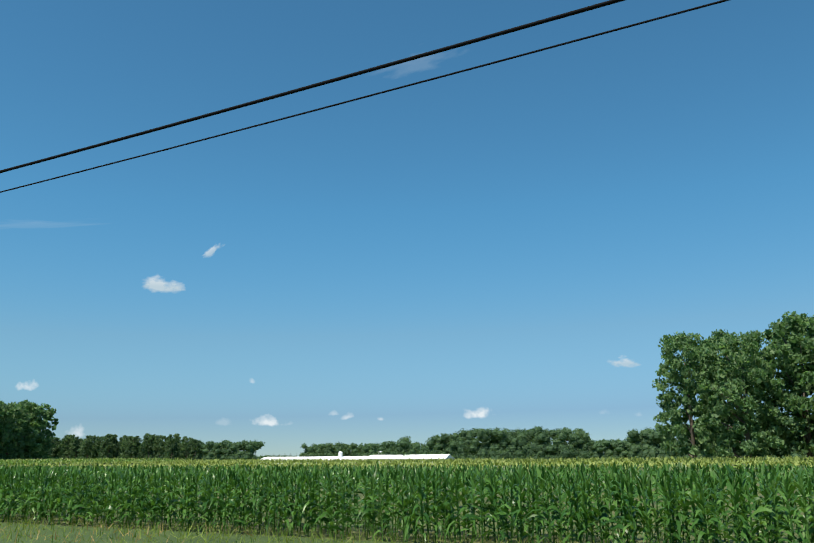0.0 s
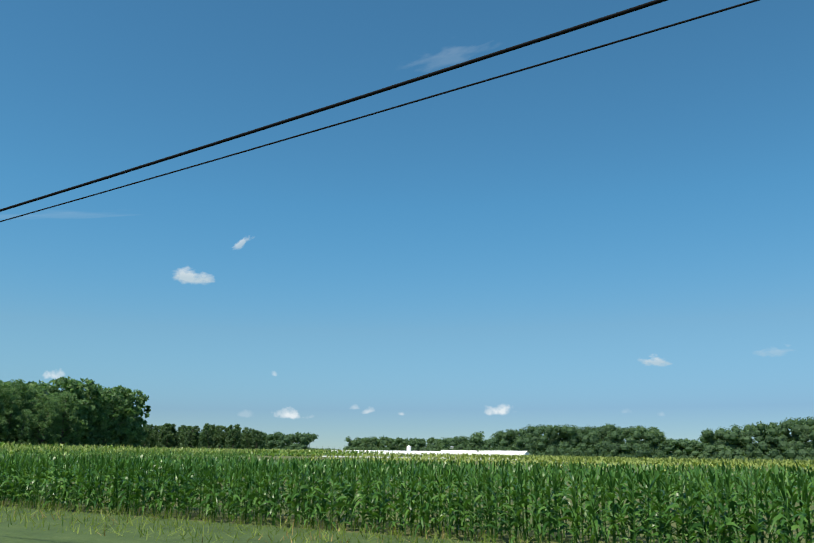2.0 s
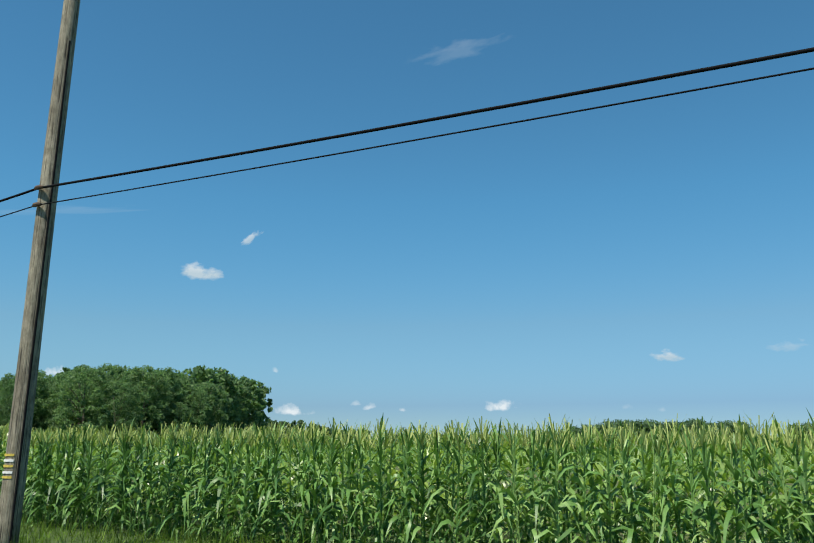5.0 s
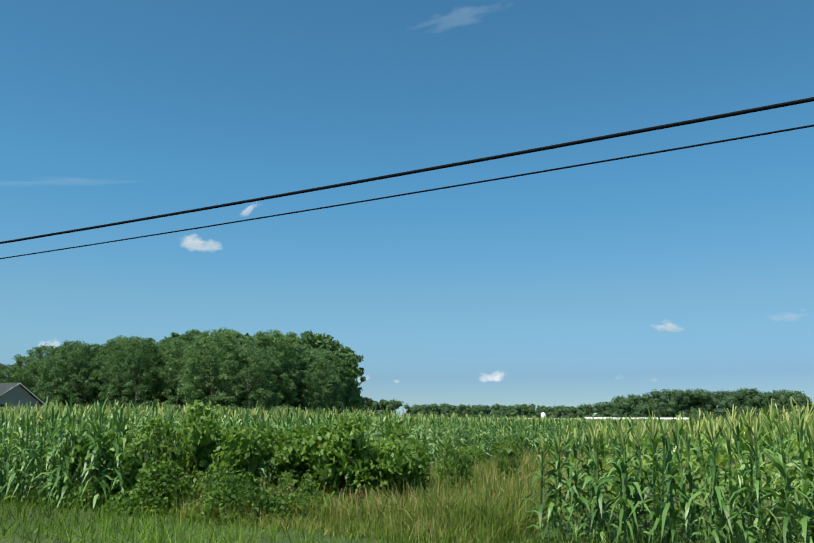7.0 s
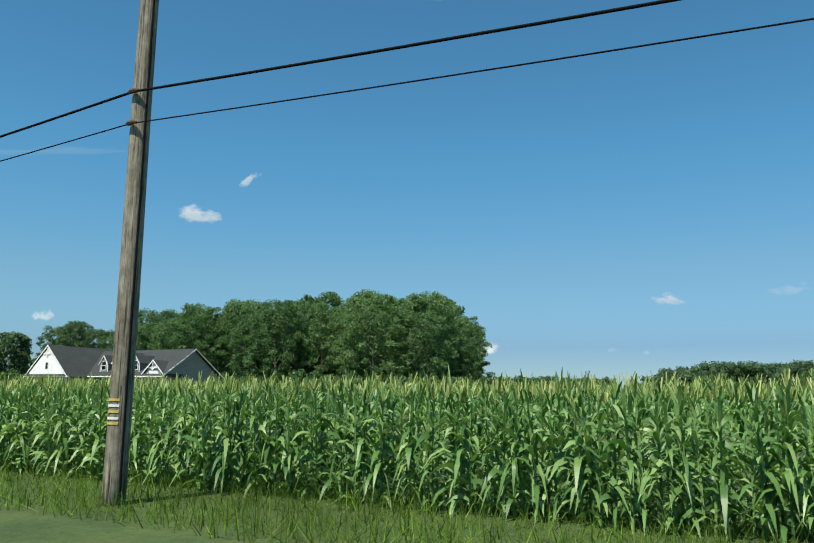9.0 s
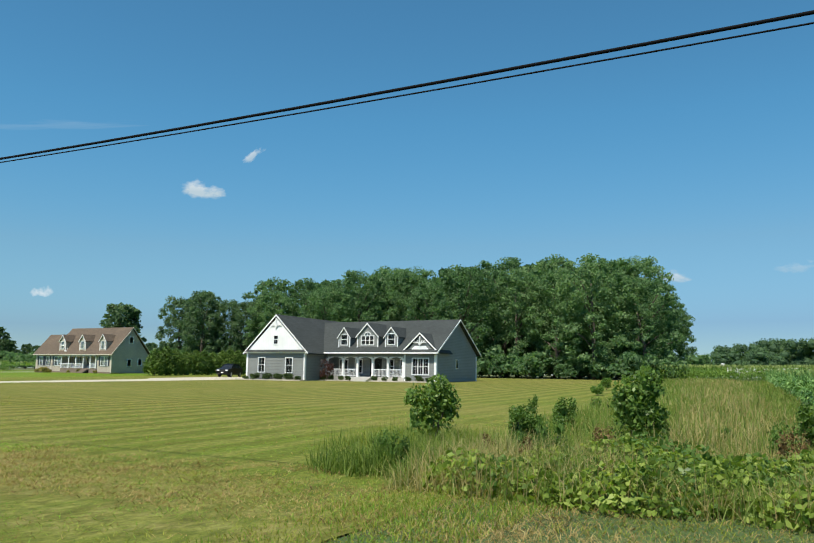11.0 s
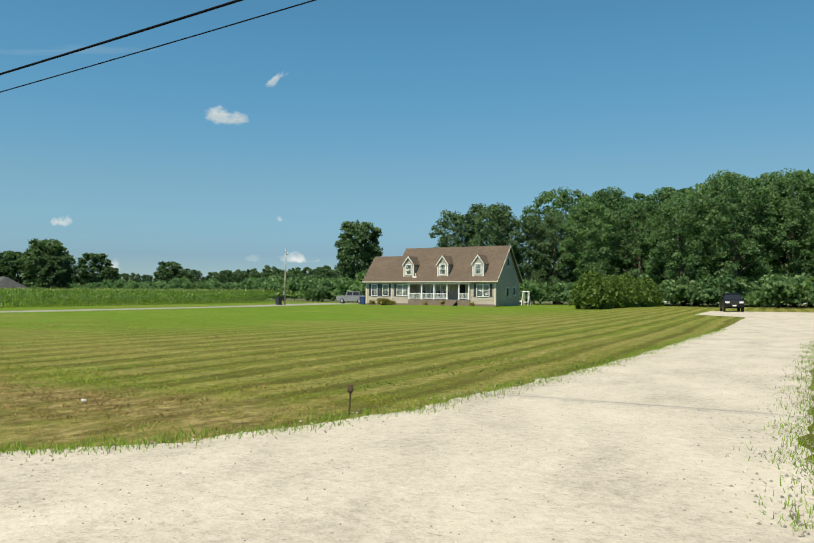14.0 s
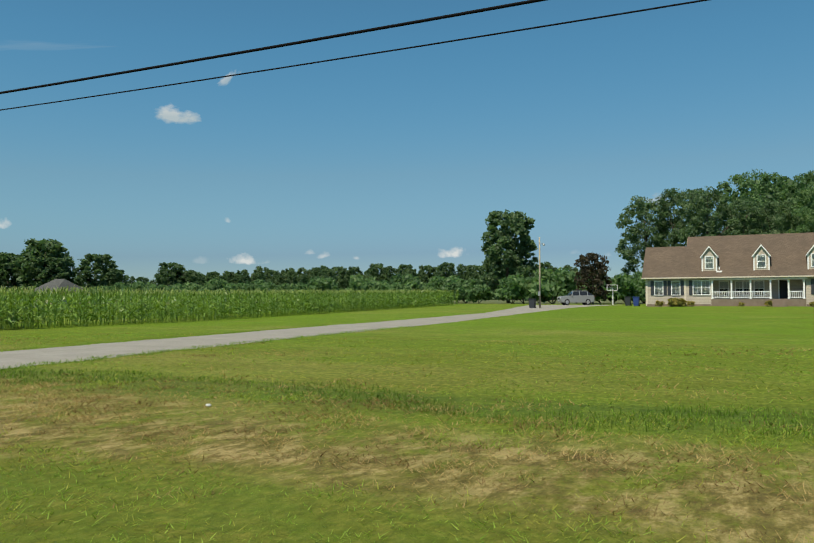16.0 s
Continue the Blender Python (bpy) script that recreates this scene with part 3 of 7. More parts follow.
def clumps(blobs, count, size, wild=0.65, slim=0.6, inner=0.25):
    """Leaves over the skins of egg-shaped blobs (x, y, z, rx, ry, rz), a part of them deeper in."""
    blobs = np.array(blobs, float)
    area = (blobs[:, 3] * blobs[:, 5]) ** 1.0
    pick = rng.choice(len(blobs), count, p=area / area.sum())
    d = unit(rng.normal(size=(count, 3)))
    d[:, 2] = np.where(d[:, 2] < -0.45, -d[:, 2], d[:, 2])
    r = np.where(rng.random(count) < inner, rng.uniform(0.45, 0.9, count), np.minimum(rng.normal(0.98, 0.15, count), 1.16))
    b = blobs[pick]
    return leaf_faces(b[:, :3] + d * b[:, 3:] * r[:, None], d, size, wild, slim)


def smooth(a, b, x):
    t = np.clip((np.asarray(x, float) - a) / (b - a), 0, 1)
    return t * t * (3 - 2 * t)


def gz(x, y):
    """Height of the ground: level by the road, rising gently behind."""
    x, y = np.asarray(x, float), np.asarray(y, float)
    z = np.interp(y, [-20, 10, 40, 69, 80, 92, 130, 300, 900, 5000], [0, 0, 0.15, 0.5, 0.66, 0.84, 1.1, 1.7, 3.0, 3.0])
    z = z * (1 - 0.55 * smooth(60, 100, x))
    return z + 0.24 * np.exp(-((x + 164) / 13) ** 2 - ((y - 85) / 8) ** 2)


def sheet(name, xs, ys, material, lift, label="", category="", kind="structure", edge=0.0):
    """A piece of ground that follows the land; edge: how ragged its rim is."""
    X, Y = np.meshgrid(np.array(xs, float), np.array(ys, float))
    if edge:
        for k, (i, j) in enumerate(((0, slice(None)), (-1, slice(None)), (slice(None), 0), (slice(None), -1))):
            Y[i, j] += rng.normal(0, edge, Y[i, j].shape) * (k < 2)
            X[i, j] += rng.normal(0, edge, X[i, j].shape) * (k >= 2)
    V = np.stack([X, Y, gz(X, Y) + lift], -1).reshape(-1, 3)
    w = len(xs)
    F = [(j * w + i, j * w + i + 1, (j + 1) * w + i + 1, (j + 1) * w + i) for j in range(len(ys) - 1) for i in range(w - 1)]
    g = G()
    g.v, g.f = [tuple(p) for p in V], F
    return tagged(part(name, g, material), label, category, "", kind)


# ---- the ground ----
def steps(*spans):
    out = []
    for a, b, d in spans:
        out += list(np.arange(a, b - 1e-6, d))
    return out + [spans[-1][1]]


sheet("ground", steps((-4500, -500, 400), (-500, -200, 30), (-200, -140, 4), (-140, 60, 10), (60, 100, 5), (100, 250, 15), (250, 4500, 425)),
      steps((-4500, -60, 444), (-60, -12, 12), (-12, 12, 4), (12, 100, 4), (100, 300, 20), (300, 900, 60), (900, 4900, 400)),
      M_soil, -0.02, "flat farmland of soil, weeds and stubble", "ground")
sheet("road", steps((-700, 700, 50)), [-4.4, -2.0, 0.5, 2.6], M_asphalt, 0.02, "two-lane country road of grey asphalt", "road")
g = G()
for y in (2.25, -4.1):
    g.box(-700, 700, y, y + 0.12, 0.024, 0.027)
tagged(part("edge_line", g, M_tag_white), "white painted edge lines of the road", "road marking", "", "structure")
LAWN_X = -63.5
sheet("lawn_1", steps((-128, LAWN_X, 2.5)), steps((2.7, 12, 1.5), (12, 112, 4)), M_lawn, 0.01,
      "mown lawn with pale swaths of clippings and dry patches", "lawn")
sheet("lawn_2", steps((-320, -200, 20), (-200, -140, 3), (-140, -127.8, 2)), steps((2.7, 12, 1.5), (12, 112, 4)), M_lawn_lush, 0.006,
      "bright green mown lawn, dry along the road", "lawn")

sheet("verge", steps((LAWN_X + 0.02, 80, 4), (80, 240, 8)), steps((2.7, 13, 1.2)), M_verge, 0.0, "rough grass verge between road and corn", "verge")


def drive(name, edge_l, edge_r, material, label):
    """A stone drive between two edge lines (y, x), ragged along both."""
    ys = np.array(steps((2.6, 14, 0.4), (14, 60, 1.2), (60, max(edge_l[-1][0], 61) , 1.5)))
    ys = ys[ys <= edge_l[-1][0]]
    a = np.interp(ys, *zip(*edge_l)) + rng.normal(0, 0.07, len(ys))
    b = np.interp(ys, *zip(*edge_r)) + rng.normal(0, 0.07, len(ys))
    g = G()
    k = 7
    for i, y in enumerate(ys):
        for j in range(k):
            x = a[i] + (b[i] - a[i]) * j / (k - 1)
            g.v.append((x, y, float(gz(x, y)) + (0.012 if j in (0, k - 1) else 0.03)))
    g.f = [(i * k + j, i * k + j + 1, (i + 1) * k + j + 1, (i + 1) * k + j) for i in range(len(ys) - 1) for j in range(k - 1)]
    return tagged(part(name, g, material), label, "driveway", "", "structure")


drive("driveway_1", [(2.6, -128.6), (4.4, -126.7), (5.4, -126), (8.5, -125.2), (16, -125), (40, -125.8), (62, -127.0), (67, -131.6), (80, -132.2)],
      [(2.6, -117.8), (4.1, -119.6), (5.5, -120.4), (8, -120.7), (16, -121.0), (28, -121.3), (45, -120.6), (60, -119.6), (80, -119.2)],
      M_gravel, "white crushed-stone driveway across the lawn")
drive("driveway_2", [(2.6, -183.5), (6, -180.5), (14, -179.9), (34, -182.0), (60, -183.0), (96, -190.0)],
      [(2.6, -171.5), (6, -174.0), (10, -174.9), (22, -176.3), (35, -177.3), (62, -179.6), (78, -180.6), (96, -178)],
      M_gravel_grey, "grey gravel driveway past the lawn")


# ---- corn ----
def corn(name, label, x, y, h, leaves, rows, lowest, wide, green, tassel=1.0, stalk=True, droop=1.0, spikes=6):
    """Corn plants at x, y: bent leaves in two ranks up the stalk, and tassels on top."""
    n = len(x)
    z = gz(x, y)
    h = h * rng.uniform(0.93, 1.05, n)
    lean = rng.normal(0, 0.05, (n, 2))
    t = (np.arange(leaves) + 0.5) / leaves
    t = lowest + (0.93 - lowest) * t
    T = t[None] + rng.normal(0, 0.02, (n, leaves))
    side = np.where(np.arange(leaves) % 2, np.pi, 0.0)
    az = rng.uniform(0, 6.283, n)[:, None] + side[None] + rng.normal(0, 0.5, (n, leaves))
    length = h[:, None] * (0.31 - 0.12 * np.abs(T - 0.42) / 0.5) * rng.uniform(0.75, 1.2, (n, leaves))
    rise = np.interp(T, [0.1, 0.45, 0.7, 0.95], [0.85, 1.0, 1.12, 1.15]) + rng.normal(0, 0.12, (n, leaves))
    fall = np.interp(T, [0.1, 0.45, 0.7, 0.95], [1.05, 1.12, 0.8, 0.25]) * droop * rng.uniform(0.55, 1.35, (n, leaves))
    reach = np.interp(T, [0.1, 0.45, 0.7, 0.95], [0.85, 0.8, 0.6, 0.3]) * rng.uniform(0.7, 1.3, (n, leaves))
    px = x[:, None] + lean[:, :1] * T * h[:, None]
    py = y[:, None] + lean[:, 1:] * T * h[:, None]
    pz = z[:, None] + T * h[:, None]
    dx, dy = np.cos(az), np.sin(az)
    tw = rng.normal(0, 0.5, (n, leaves))
    w0 = wide * rng.uniform(0.75, 1.2, (n, leaves)) * np.interp(T, [0.1, 0.5, 0.75, 0.95], [0.95, 1.15, 0.8, 0.45])
    band = np.zeros((n, leaves, rows, 2, 3))
    for k in range(rows):
        s = k / (rows - 1)
        r = length * s * reach
        up = length * (rise * s - fall * s * s)
        w = w0 * (0.5 + 1.5 * s - 1.98 * s * s)
        sx, sy, sz = -dy * np.cos(tw), dx * np.cos(tw), np.sin(tw)
        for q, e in enumerate((-1, 1)):
            band[:, :, k, q, 0] = px + dx * r + e * w * sx
            band[:, :, k, q, 1] = py + dy * r + e * w * sy
            band[:, :, k, q, 2] = pz + up + e * w * sz
    sets = [(band.reshape(-1, rows, 2, 3), green)]
    if stalk:
        st = np.zeros((2 * n, 2, 2, 3))
        for j in range(2):
            for k, f in enumerate((0.0, 0.95)):
                for q, e in enumerate((-1, 1)):
                    st[j::2, k, q, 0] = x + lean[:, 0] * f * h + e * 0.014 * (1 - j)
                    st[j::2, k, q, 1] = y + lean[:, 1] * f * h + e * 0.014 * j
                    st[j::2, k, q, 2] = z + f * h
        sets.append((st, green))
    m = int(n * tassel)
    if m:
        sp = spikes
        pick = rng.choice(n, m, replace=False)
        ta = np.zeros((m, sp, 2, 2, 3))
        for j in range(sp):
            a, tilt = rng.uniform(0, 6.283, m), rng.uniform(0.05, 0.75, m)
            ln = rng.uniform(0.2, 0.36, m) * h[pick] / 2
            bx, by, bz = x[pick] + lean[pick, 0] * h[pick], y[pick] + lean[pick, 1] * h[pick], z[pick] + 0.9 * h[pick]
            for k in range(2):
                for q, e in enumerate((-1, 1)):
                    ta[:, j, k, q, 0] = bx + np.cos(a) * tilt * ln * k - np.sin(a) * e * (0.008 if wide < 0.065 else 0.02)
                    ta[:, j, k, q, 1] = by + np.sin(a) * tilt * ln * k + np.cos(a) * e * (0.008 if wide < 0.065 else 0.02)
                    ta[:, j, k, q, 2] = bz + ln * k
        sets.append((ta.reshape(-1, 2, 2, 3), CORN_PALE if green is CORN_PALE else CORN_TOP))
    return tagged(new(name, strip_mesh(name, sets)), label, "corn", "", "stuff")


def rows_of(x0, x1, y0, y1, row, gap, bend=None):
    """Places of plants in rows along the road."""
    ys = np.arange(y0, y1, row)
    xs = np.arange(x0, x1, gap)
    X, Y = np.meshgrid(xs, ys)
    X = (X + rng.normal(0, gap * 0.25, X.shape)).ravel()
    Y = (Y + rng.normal(0, 0.05 + row * 0.06, Y.shape)).ravel()
    return X, Y


def tall_height(x):
    return np.interp(x, [-60, 0, 20, 70, 76, 80, 84], [1.62, 1.64, 1.68, 1.82, 1.76, 1.6, 1.5])


def tall_block(x0, x1, front, deep, slant, green, tassel):
    """A block of tall corn: full plants along its front and its flank, tops alone behind. slant: how the flank leans from the road's square."""
    near = "tall green corn in tassel at the field's edge"

    def inside(x, y, inset=2.2):
        keep = x < x1 - inset - slant * (y - front) - (0.242 * np.maximum(y - deep, 0) if slant else 0)
        return x[keep], y[keep]

    def height(x, y):
        if slant:
            return tall_height(x) * np.where(y < 45, np.interp(x, [15.8, 17.0, 19.0], [0.80, 0.85, 1.0]), 0.9)
        return tall_height(x) + np.interp(y, [12, 20, 35, 50], [0, 0.09, -0.02, -0.1]) * smooth(-25, 0, x)

    x, y = inside(*rows_of(x0, x1, front, front + 1.4, 0.72, 0.15), 0.0)
    ex, ey = rows_of(x1 - 2.2, x1, front + 1.5, deep, 0.34, 0.55)
    x, y = np.concatenate([x, ex - slant * (ey - front)]), np.concatenate([y, ey])
    edge_low = np.interp(x, [-60, 10, 16, 18, 21, 25, 40, 60, 68, 84], [0.9, 0.9, 0.76, 0.84, 0.9, 0.98, 1.0, 0.95, 0.9, 0.9])
    edge_low = np.where((y < front + 1.0) & (x < x1 - 2.2), edge_low, 1.0)
    corn("corn_row", near, x, y, tall_height(x) * edge_low, 22, 4, 0.04, 0.042 if x0 < 0 else 0.036, CORN_EDGE if x0 < 0 else CORN_MID, tassel, True, 1.25)
    x, y = inside(*rows_of(x0, x1, front + 1.5, front + 5.2, 0.62, 0.24))
    corn("corn_field", "standing corn behind the field's edge", x, y, height(x, y), 13, 4, 0.08, 0.044, green, 1.0, False, 1.0, 5)
    x, y = inside(*rows_of(x0, x1, front + 5.3, front + 14, 0.75, 0.36))
    corn("corn_field", "standing corn with pale tassels", x, y, height(x, y), 4, 3, 0.55, 0.06, green, 1.0, False, 1.0, 6)
    x, y = inside(*rows_of(x0, x1, front + 14, 112, 1.5, 0.85))
    corn("corn_field", "standing corn with pale tassels", x, y, height(x, y), 3, 3, 0.64, 0.2, CORN_LEAF, 1.0, False, 1.0, 3)


tall_block(-58.0, 9.4, 8.9, 60.0, 0.0, CORN_EDGE, 0.2)
tall_block(16.2, 83.7, 9.7, 48.5, 0.117, CORN_LEAF, 0.9)
# corn that closes the gap between the two blocks at the back
x, y = rows_of(7.2, 16.6, 60.0, 112, 1.2, 0.6)
corn("corn_field", "standing corn with pale tassels", x, y, 1.5, 4, 3, 0.4, 0.12, CORN_LEAF, 1.0, True, 1.0, 3)
# the flank of the tall corn, that slants away from the road
y = np.concatenate([np.arange(13, 60, 0.22), np.arange(60, 112, 0.4)])
x = -57.6 - 0.092 * (y - 9)
x, y = np.concatenate([x + 0.7 * j for j in range(3)]), np.concatenate([y] * 3)
x, y = x + rng.normal(0, 0.08, len(x)), y + rng.normal(0, 0.06, len(y))
keep = x < -58.1
corn("corn_row", "tall green corn along the flank of the field", x[keep], y[keep], 1.6, 11, 3, 0.06, 0.06, CORN_MID, 0.4, True, 1.1, 3)
x, y = rows_of(-70, -58, 24, 112, 2.0, 0.7)
keep = x > -55.4 - 0.092 * (y - 9)
corn("corn_field", "standing corn with pale tassels", x[keep], y[keep], 1.6, 3, 3, 0.6, 0.12, CORN_LEAF, 1.0, False, 1.0, 3)
x, y = rows_of(86.5, 172, 13.2, 15.6, 0.75, 0.18)
corn("corn_row", "young dark green corn at the field's edge", x, y, 1.24, 17, 4, 0.1, 0.042, CORN_YOUNG, 0.0, True, 1.05)
x, y = rows_of(86.5, 172, 15.6, 44, 0.85, 0.58)
corn("corn_field", "young dark green corn without tassels", x, y, 1.26, 5, 3, 0.45, 0.085, CORN_YOUNG, 0.0, False)
x, y = rows_of(-340, 250, 118, 300, 5.0, 2.5)
keep = (x > -79 - (y - 118) * 0.44) & ~((x > 128) & (y > 124) & (y < 190))
corn("corn_field", "far field of pale corn in tassel", x[keep], y[keep], np.where((x < -50) & (y < 165), 2.05, 1.5)[keep], 2, 3, 0.5, 0.45, CORN_PALE, 1.0, False, 1.0, 2)
x, y = rows_of(-86, -58, 112, 118, 0.8, 0.24)
corn("corn_row", "tall corn at the far end of the field", x, y, 2.2, 7, 3, 0.15, 0.08, CORN_LEAF, 1.0, True, 1.0, 3)
x, y = rows_of(60, 250, 49, 118, 2.4, 1.1)
keep = x > 80 - 0.242 * (y - 48.5)
x, y = x[keep], y[keep]
corn("corn_field", "pale corn in tassel beyond the young corn", x, y, np.interp(x, [78, 90, 250], [1.45, 1.58, 1.58]), 3, 3, 0.5, 0.2, CORN_PALE, 1.0, False, 1.0, 2)
ys = np.repeat(np.arange(23.0, 96, 0.35), 7)
x = -193.2 - np.interp(ys, [23, 33, 66, 96], [0, 0.4, 4, 7]) - np.tile(np.arange(7) * 0.75, len(ys) // 7) + rng.normal(0, 0.1, len(ys))
corn("corn_row", "tall green corn beside the gravel drive", x, ys + rng.normal(0, 0.1, len(ys)), 1.95, 10, 3, 0.12, 0.06, CORN_LEAF, 1.0, True, 1.0, 3)
x, y = rows_of(-300, -193.4, 22.6, 25.5, 0.72, 0.3)
corn("corn_row", "tall green corn along the lawn", x, y, 1.95, 9, 3, 0.15, 0.06, CORN_LEAF, 1.0, True, 1.0, 3)
x, y = rows_of(-400, -200, 25.5, 150, 3.0, 1.35)
keep = x < -198.5 - np.interp(y, [23, 33, 66, 96], [0, 0.4, 4, 7])
corn("corn_field", "standing corn with pale tassels", x[keep], y[keep], 1.95, 3, 3, 0.55, 0.22, CORN_LEAF, 1.0, False, 1.0, 2)


# ---- trees ----
def tree_mesh(height, spread, seed, leaf, count, size, low=0.12):
    """Trunk with limbs, and a crown of leaf sprays over many lobes."""
    r = np.random.default_rng(seed)
    g = G()
    lean = r.normal(0, 0.03, 2) * height
    g.tube([(0, 0, -0.3), (lean[0] * 0.3, lean[1] * 0.3, height * 0.35), (lean[0], lean[1], height * 0.8)],
           [height * 0.022, height * 0.016, height * 0.004], 8)
    lobes, limbs = [], []
    n = 84
    for i in range(n):
        a = i * 2.4 + r.uniform(-0.4, 0.4)
        t = low + 0.08 + (0.88 - low) * (i + 0.5) / n
        width = spread * (1 - abs((t - 0.5) / 0.62) ** 2.6) * r.uniform(0.5, 1.0)
        x, y, z = math.cos(a) * width, math.sin(a) * width, t * height
        q = spread * r.uniform(0.12, 0.25)
        lobes.append((x, y, z, q, q, q * r.uniform(0.6, 0.85)))
        if i % 13 == 1:
            limbs.append(G().tube([(lean[0] * t * 0.6, lean[1] * t * 0.6, z * 0.62), (x * 0.5, y * 0.5, z * 0.85), (x, y, z)],
                                  [height * 0.009, height * 0.006, height * 0.002], 5))
    lobes.append((lean[0], lean[1], height * 0.9, spread * 0.36, spread * 0.36, height * 0.1))
    lobes.append((0, 0, height * 0.5, spread * 0.6, spread * 0.6, height * 0.3))
    return g, limbs, np.concatenate([clumps(lobes, int(count * 0.88), size), core(lobes, int(count * 0.12), size * 1.9)])


def tree(name, height, spread, seed, leaf, count, size, label, group="", low=0.12, category="tree"):
    root = thing(name, (0, 0, 0), label, category, group)
    g, limbs, faces = tree_mesh(height, spread, seed, leaf, count, size, low)
    part("trunk", g, M_bark, root, "", True)
    for b in limbs:
        part("limb", b, M_bark, root, "", True)
    crown = new("crown", quick_mesh("crown", [(faces, leaf)]))
    crown.parent = root
    return root


def stand(ob, x, y, s=1.0, turn=0.0, tall=1.0):
    """Sets a thing on the land at x, y."""
    ob.matrix_basis = Matrix.Translation((x, y, float(gz(x, y)))) @ Matrix.Rotation(turn, 4, "Z") @ Matrix.Diagonal((s, s, s * tall, 1))
    return ob


def plant(ob, x, y, s=1.0, turn=0.0, tall=1.0):
    f = ob.scale
    made = copy_thing(ob, Matrix.Translation((x, y, float(gz(x, y)))) @ Matrix.Rotation(turn, 4, "Z") @ Matrix.Diagonal((s / f.x, s / f.y, s * tall / f.z, 1)))
    return made


WOOD = "tall leafy tree in the wood behind the houses"
oaks = [tree("oak", 20, 6.2, 11 + i, LEAF_OAK, 12500, 0.2, WOOD, "wood behind the houses", 0.02) for i in range(4)]
poplars = [tree("poplar", 17, 4.6, 31 + i, LEAF_GREY, 10000, 0.175, "tall grey-green poplar behind the lawns", "poplars behind the lawns") for i in range(2)]

# the wood: its front, its flank, and ranks behind
spots = []
for i, x in enumerate(np.arange(-156, -82, 7.2)):
    spots.append((x, 120 + 3 * math.sin(i * 1.9), (0.9 + 0.08 * math.sin(i * 2.3)) if x > -135 else 0.82))
for i, y in enumerate(np.arange(131, 212, 8.5)):
    spots.append((-86 - (y - 127) * 0.44, y, 0.99 + (0.0 if y < 160 else 0.19) + 0.06 * math.sin(i * 1.7)))
for j, y0 in enumerate((131, 144, 158)):
    for i, x in enumerate(np.arange(-165 + 3 * j, -92 - 6 * j, 9.0)):
        spots.append((x, y0 + 3 * math.sin(i * 2.7 + j), (1.04 if x > -140 else 1.0) + 0.07 * math.sin(i * 3.1 + j)))
spots += [(-83.5, 138, 0.6), (-86, 146, 0.8), (-93, 158, 0.9), (-90.5, 150, 0.85)]
light_oaks = [tree("oak", 20, 6.2, 21 + i, LEAF_OAK, 2600, 0.52, WOOD, "wood behind the houses", 0.02) for i in range(2)]
back = 0
for k, (x, y, s) in enumerate(spots):
    if y > 137 and x < -94:
        (stand if back < 2 else plant)(light_oaks[back % 2], x, y, s, k * 1.7)
        back += 1
        continue
    src = oaks[k % 4]
    if k < 4:
        stand(src, x, y, s, k * 1.7)
    else:
        plant(src, x, y, s, k * 1.7, 0.94 + 0.12 * ((k * 37) % 10) / 10)
for k, x in enumerate(np.arange(-179, -158, 4.3)):
    f = stand if k < 2 else plant
    f(poplars[k % 2], x, 118 + 2.5 * math.sin(k * 2.2), 0.92 + 0.08 * math.sin(k * 1.3), k * 2.1)

lone = tree("maple", 14.6, 4.7, 51, LEAF_GREY, 6500, 0.28, "lone tall round-crowned tree by the corn", "", 0.14)
stand(lone, -202.3, 123, 1.12, 0.0, 0.94)

# the dense clump of trees beside the young corn
pines = [tree("pine", 17.0, 5.6, 61 + i, LEAF_OAK, 8500, 0.25, "dark evergreen tree at the clump's edge", "clump by the corn", 0.02) for i in range(2)]
for k, (x, y, s) in enumerate(((140.8, 132, 1.0), (149, 128, 1.05), (157, 134, 1.34), (166, 129, 1.4), (176, 133, 1.45), (146, 141, 1.22), (187, 131, 1.4), (162, 143, 1.45), (199, 134, 1.45), (176, 146, 1.4))):
    (stand if k < 2 else plant)(pines[k % 2], x, y, s, k * 1.3, {0: 1.27, 1: 1.13, 5: 1.08}.get(k, 1.03))


def bush(name, label, w, h, seed, leaf, count, size, category="shrub", group=""):
    root = thing(name, (0, 0, 0), label, category, group)
    r = np.random.default_rng(seed)
    lobes = [(0, 0, h * 0.3, w * 0.4, w * 0.4, h * 0.28)]
    for i in range(9):
        a, d = i * 2.4, w * (0.12 + 0.3 * r.random())
        z = h * (0.28 + 0.5 * r.random())
        lobes.append((math.cos(a) * d, math.sin(a) * d, z, w * 0.2, w * 0.2, min(z, h - z, h * 0.24) * 0.95))
        if i % 3 == 0:
            g = G().tube([(0, 0, -0.05), (math.cos(a) * d * 0.6, math.sin(a) * d * 0.6, z * 0.6), (math.cos(a) * d, math.sin(a) * d, z)], [0.02 * h, 0.014 * h, 0.006 * h], 5)
            part("stem", g, M_bark, root)
    crown = new("foliage", quick_mesh("foliage", [(np.concatenate([clumps(lobes, count, size, 0.7, 0.6), core(lobes, count // 12, w * 0.1)]), leaf)]))
    crown.parent = root
    return root


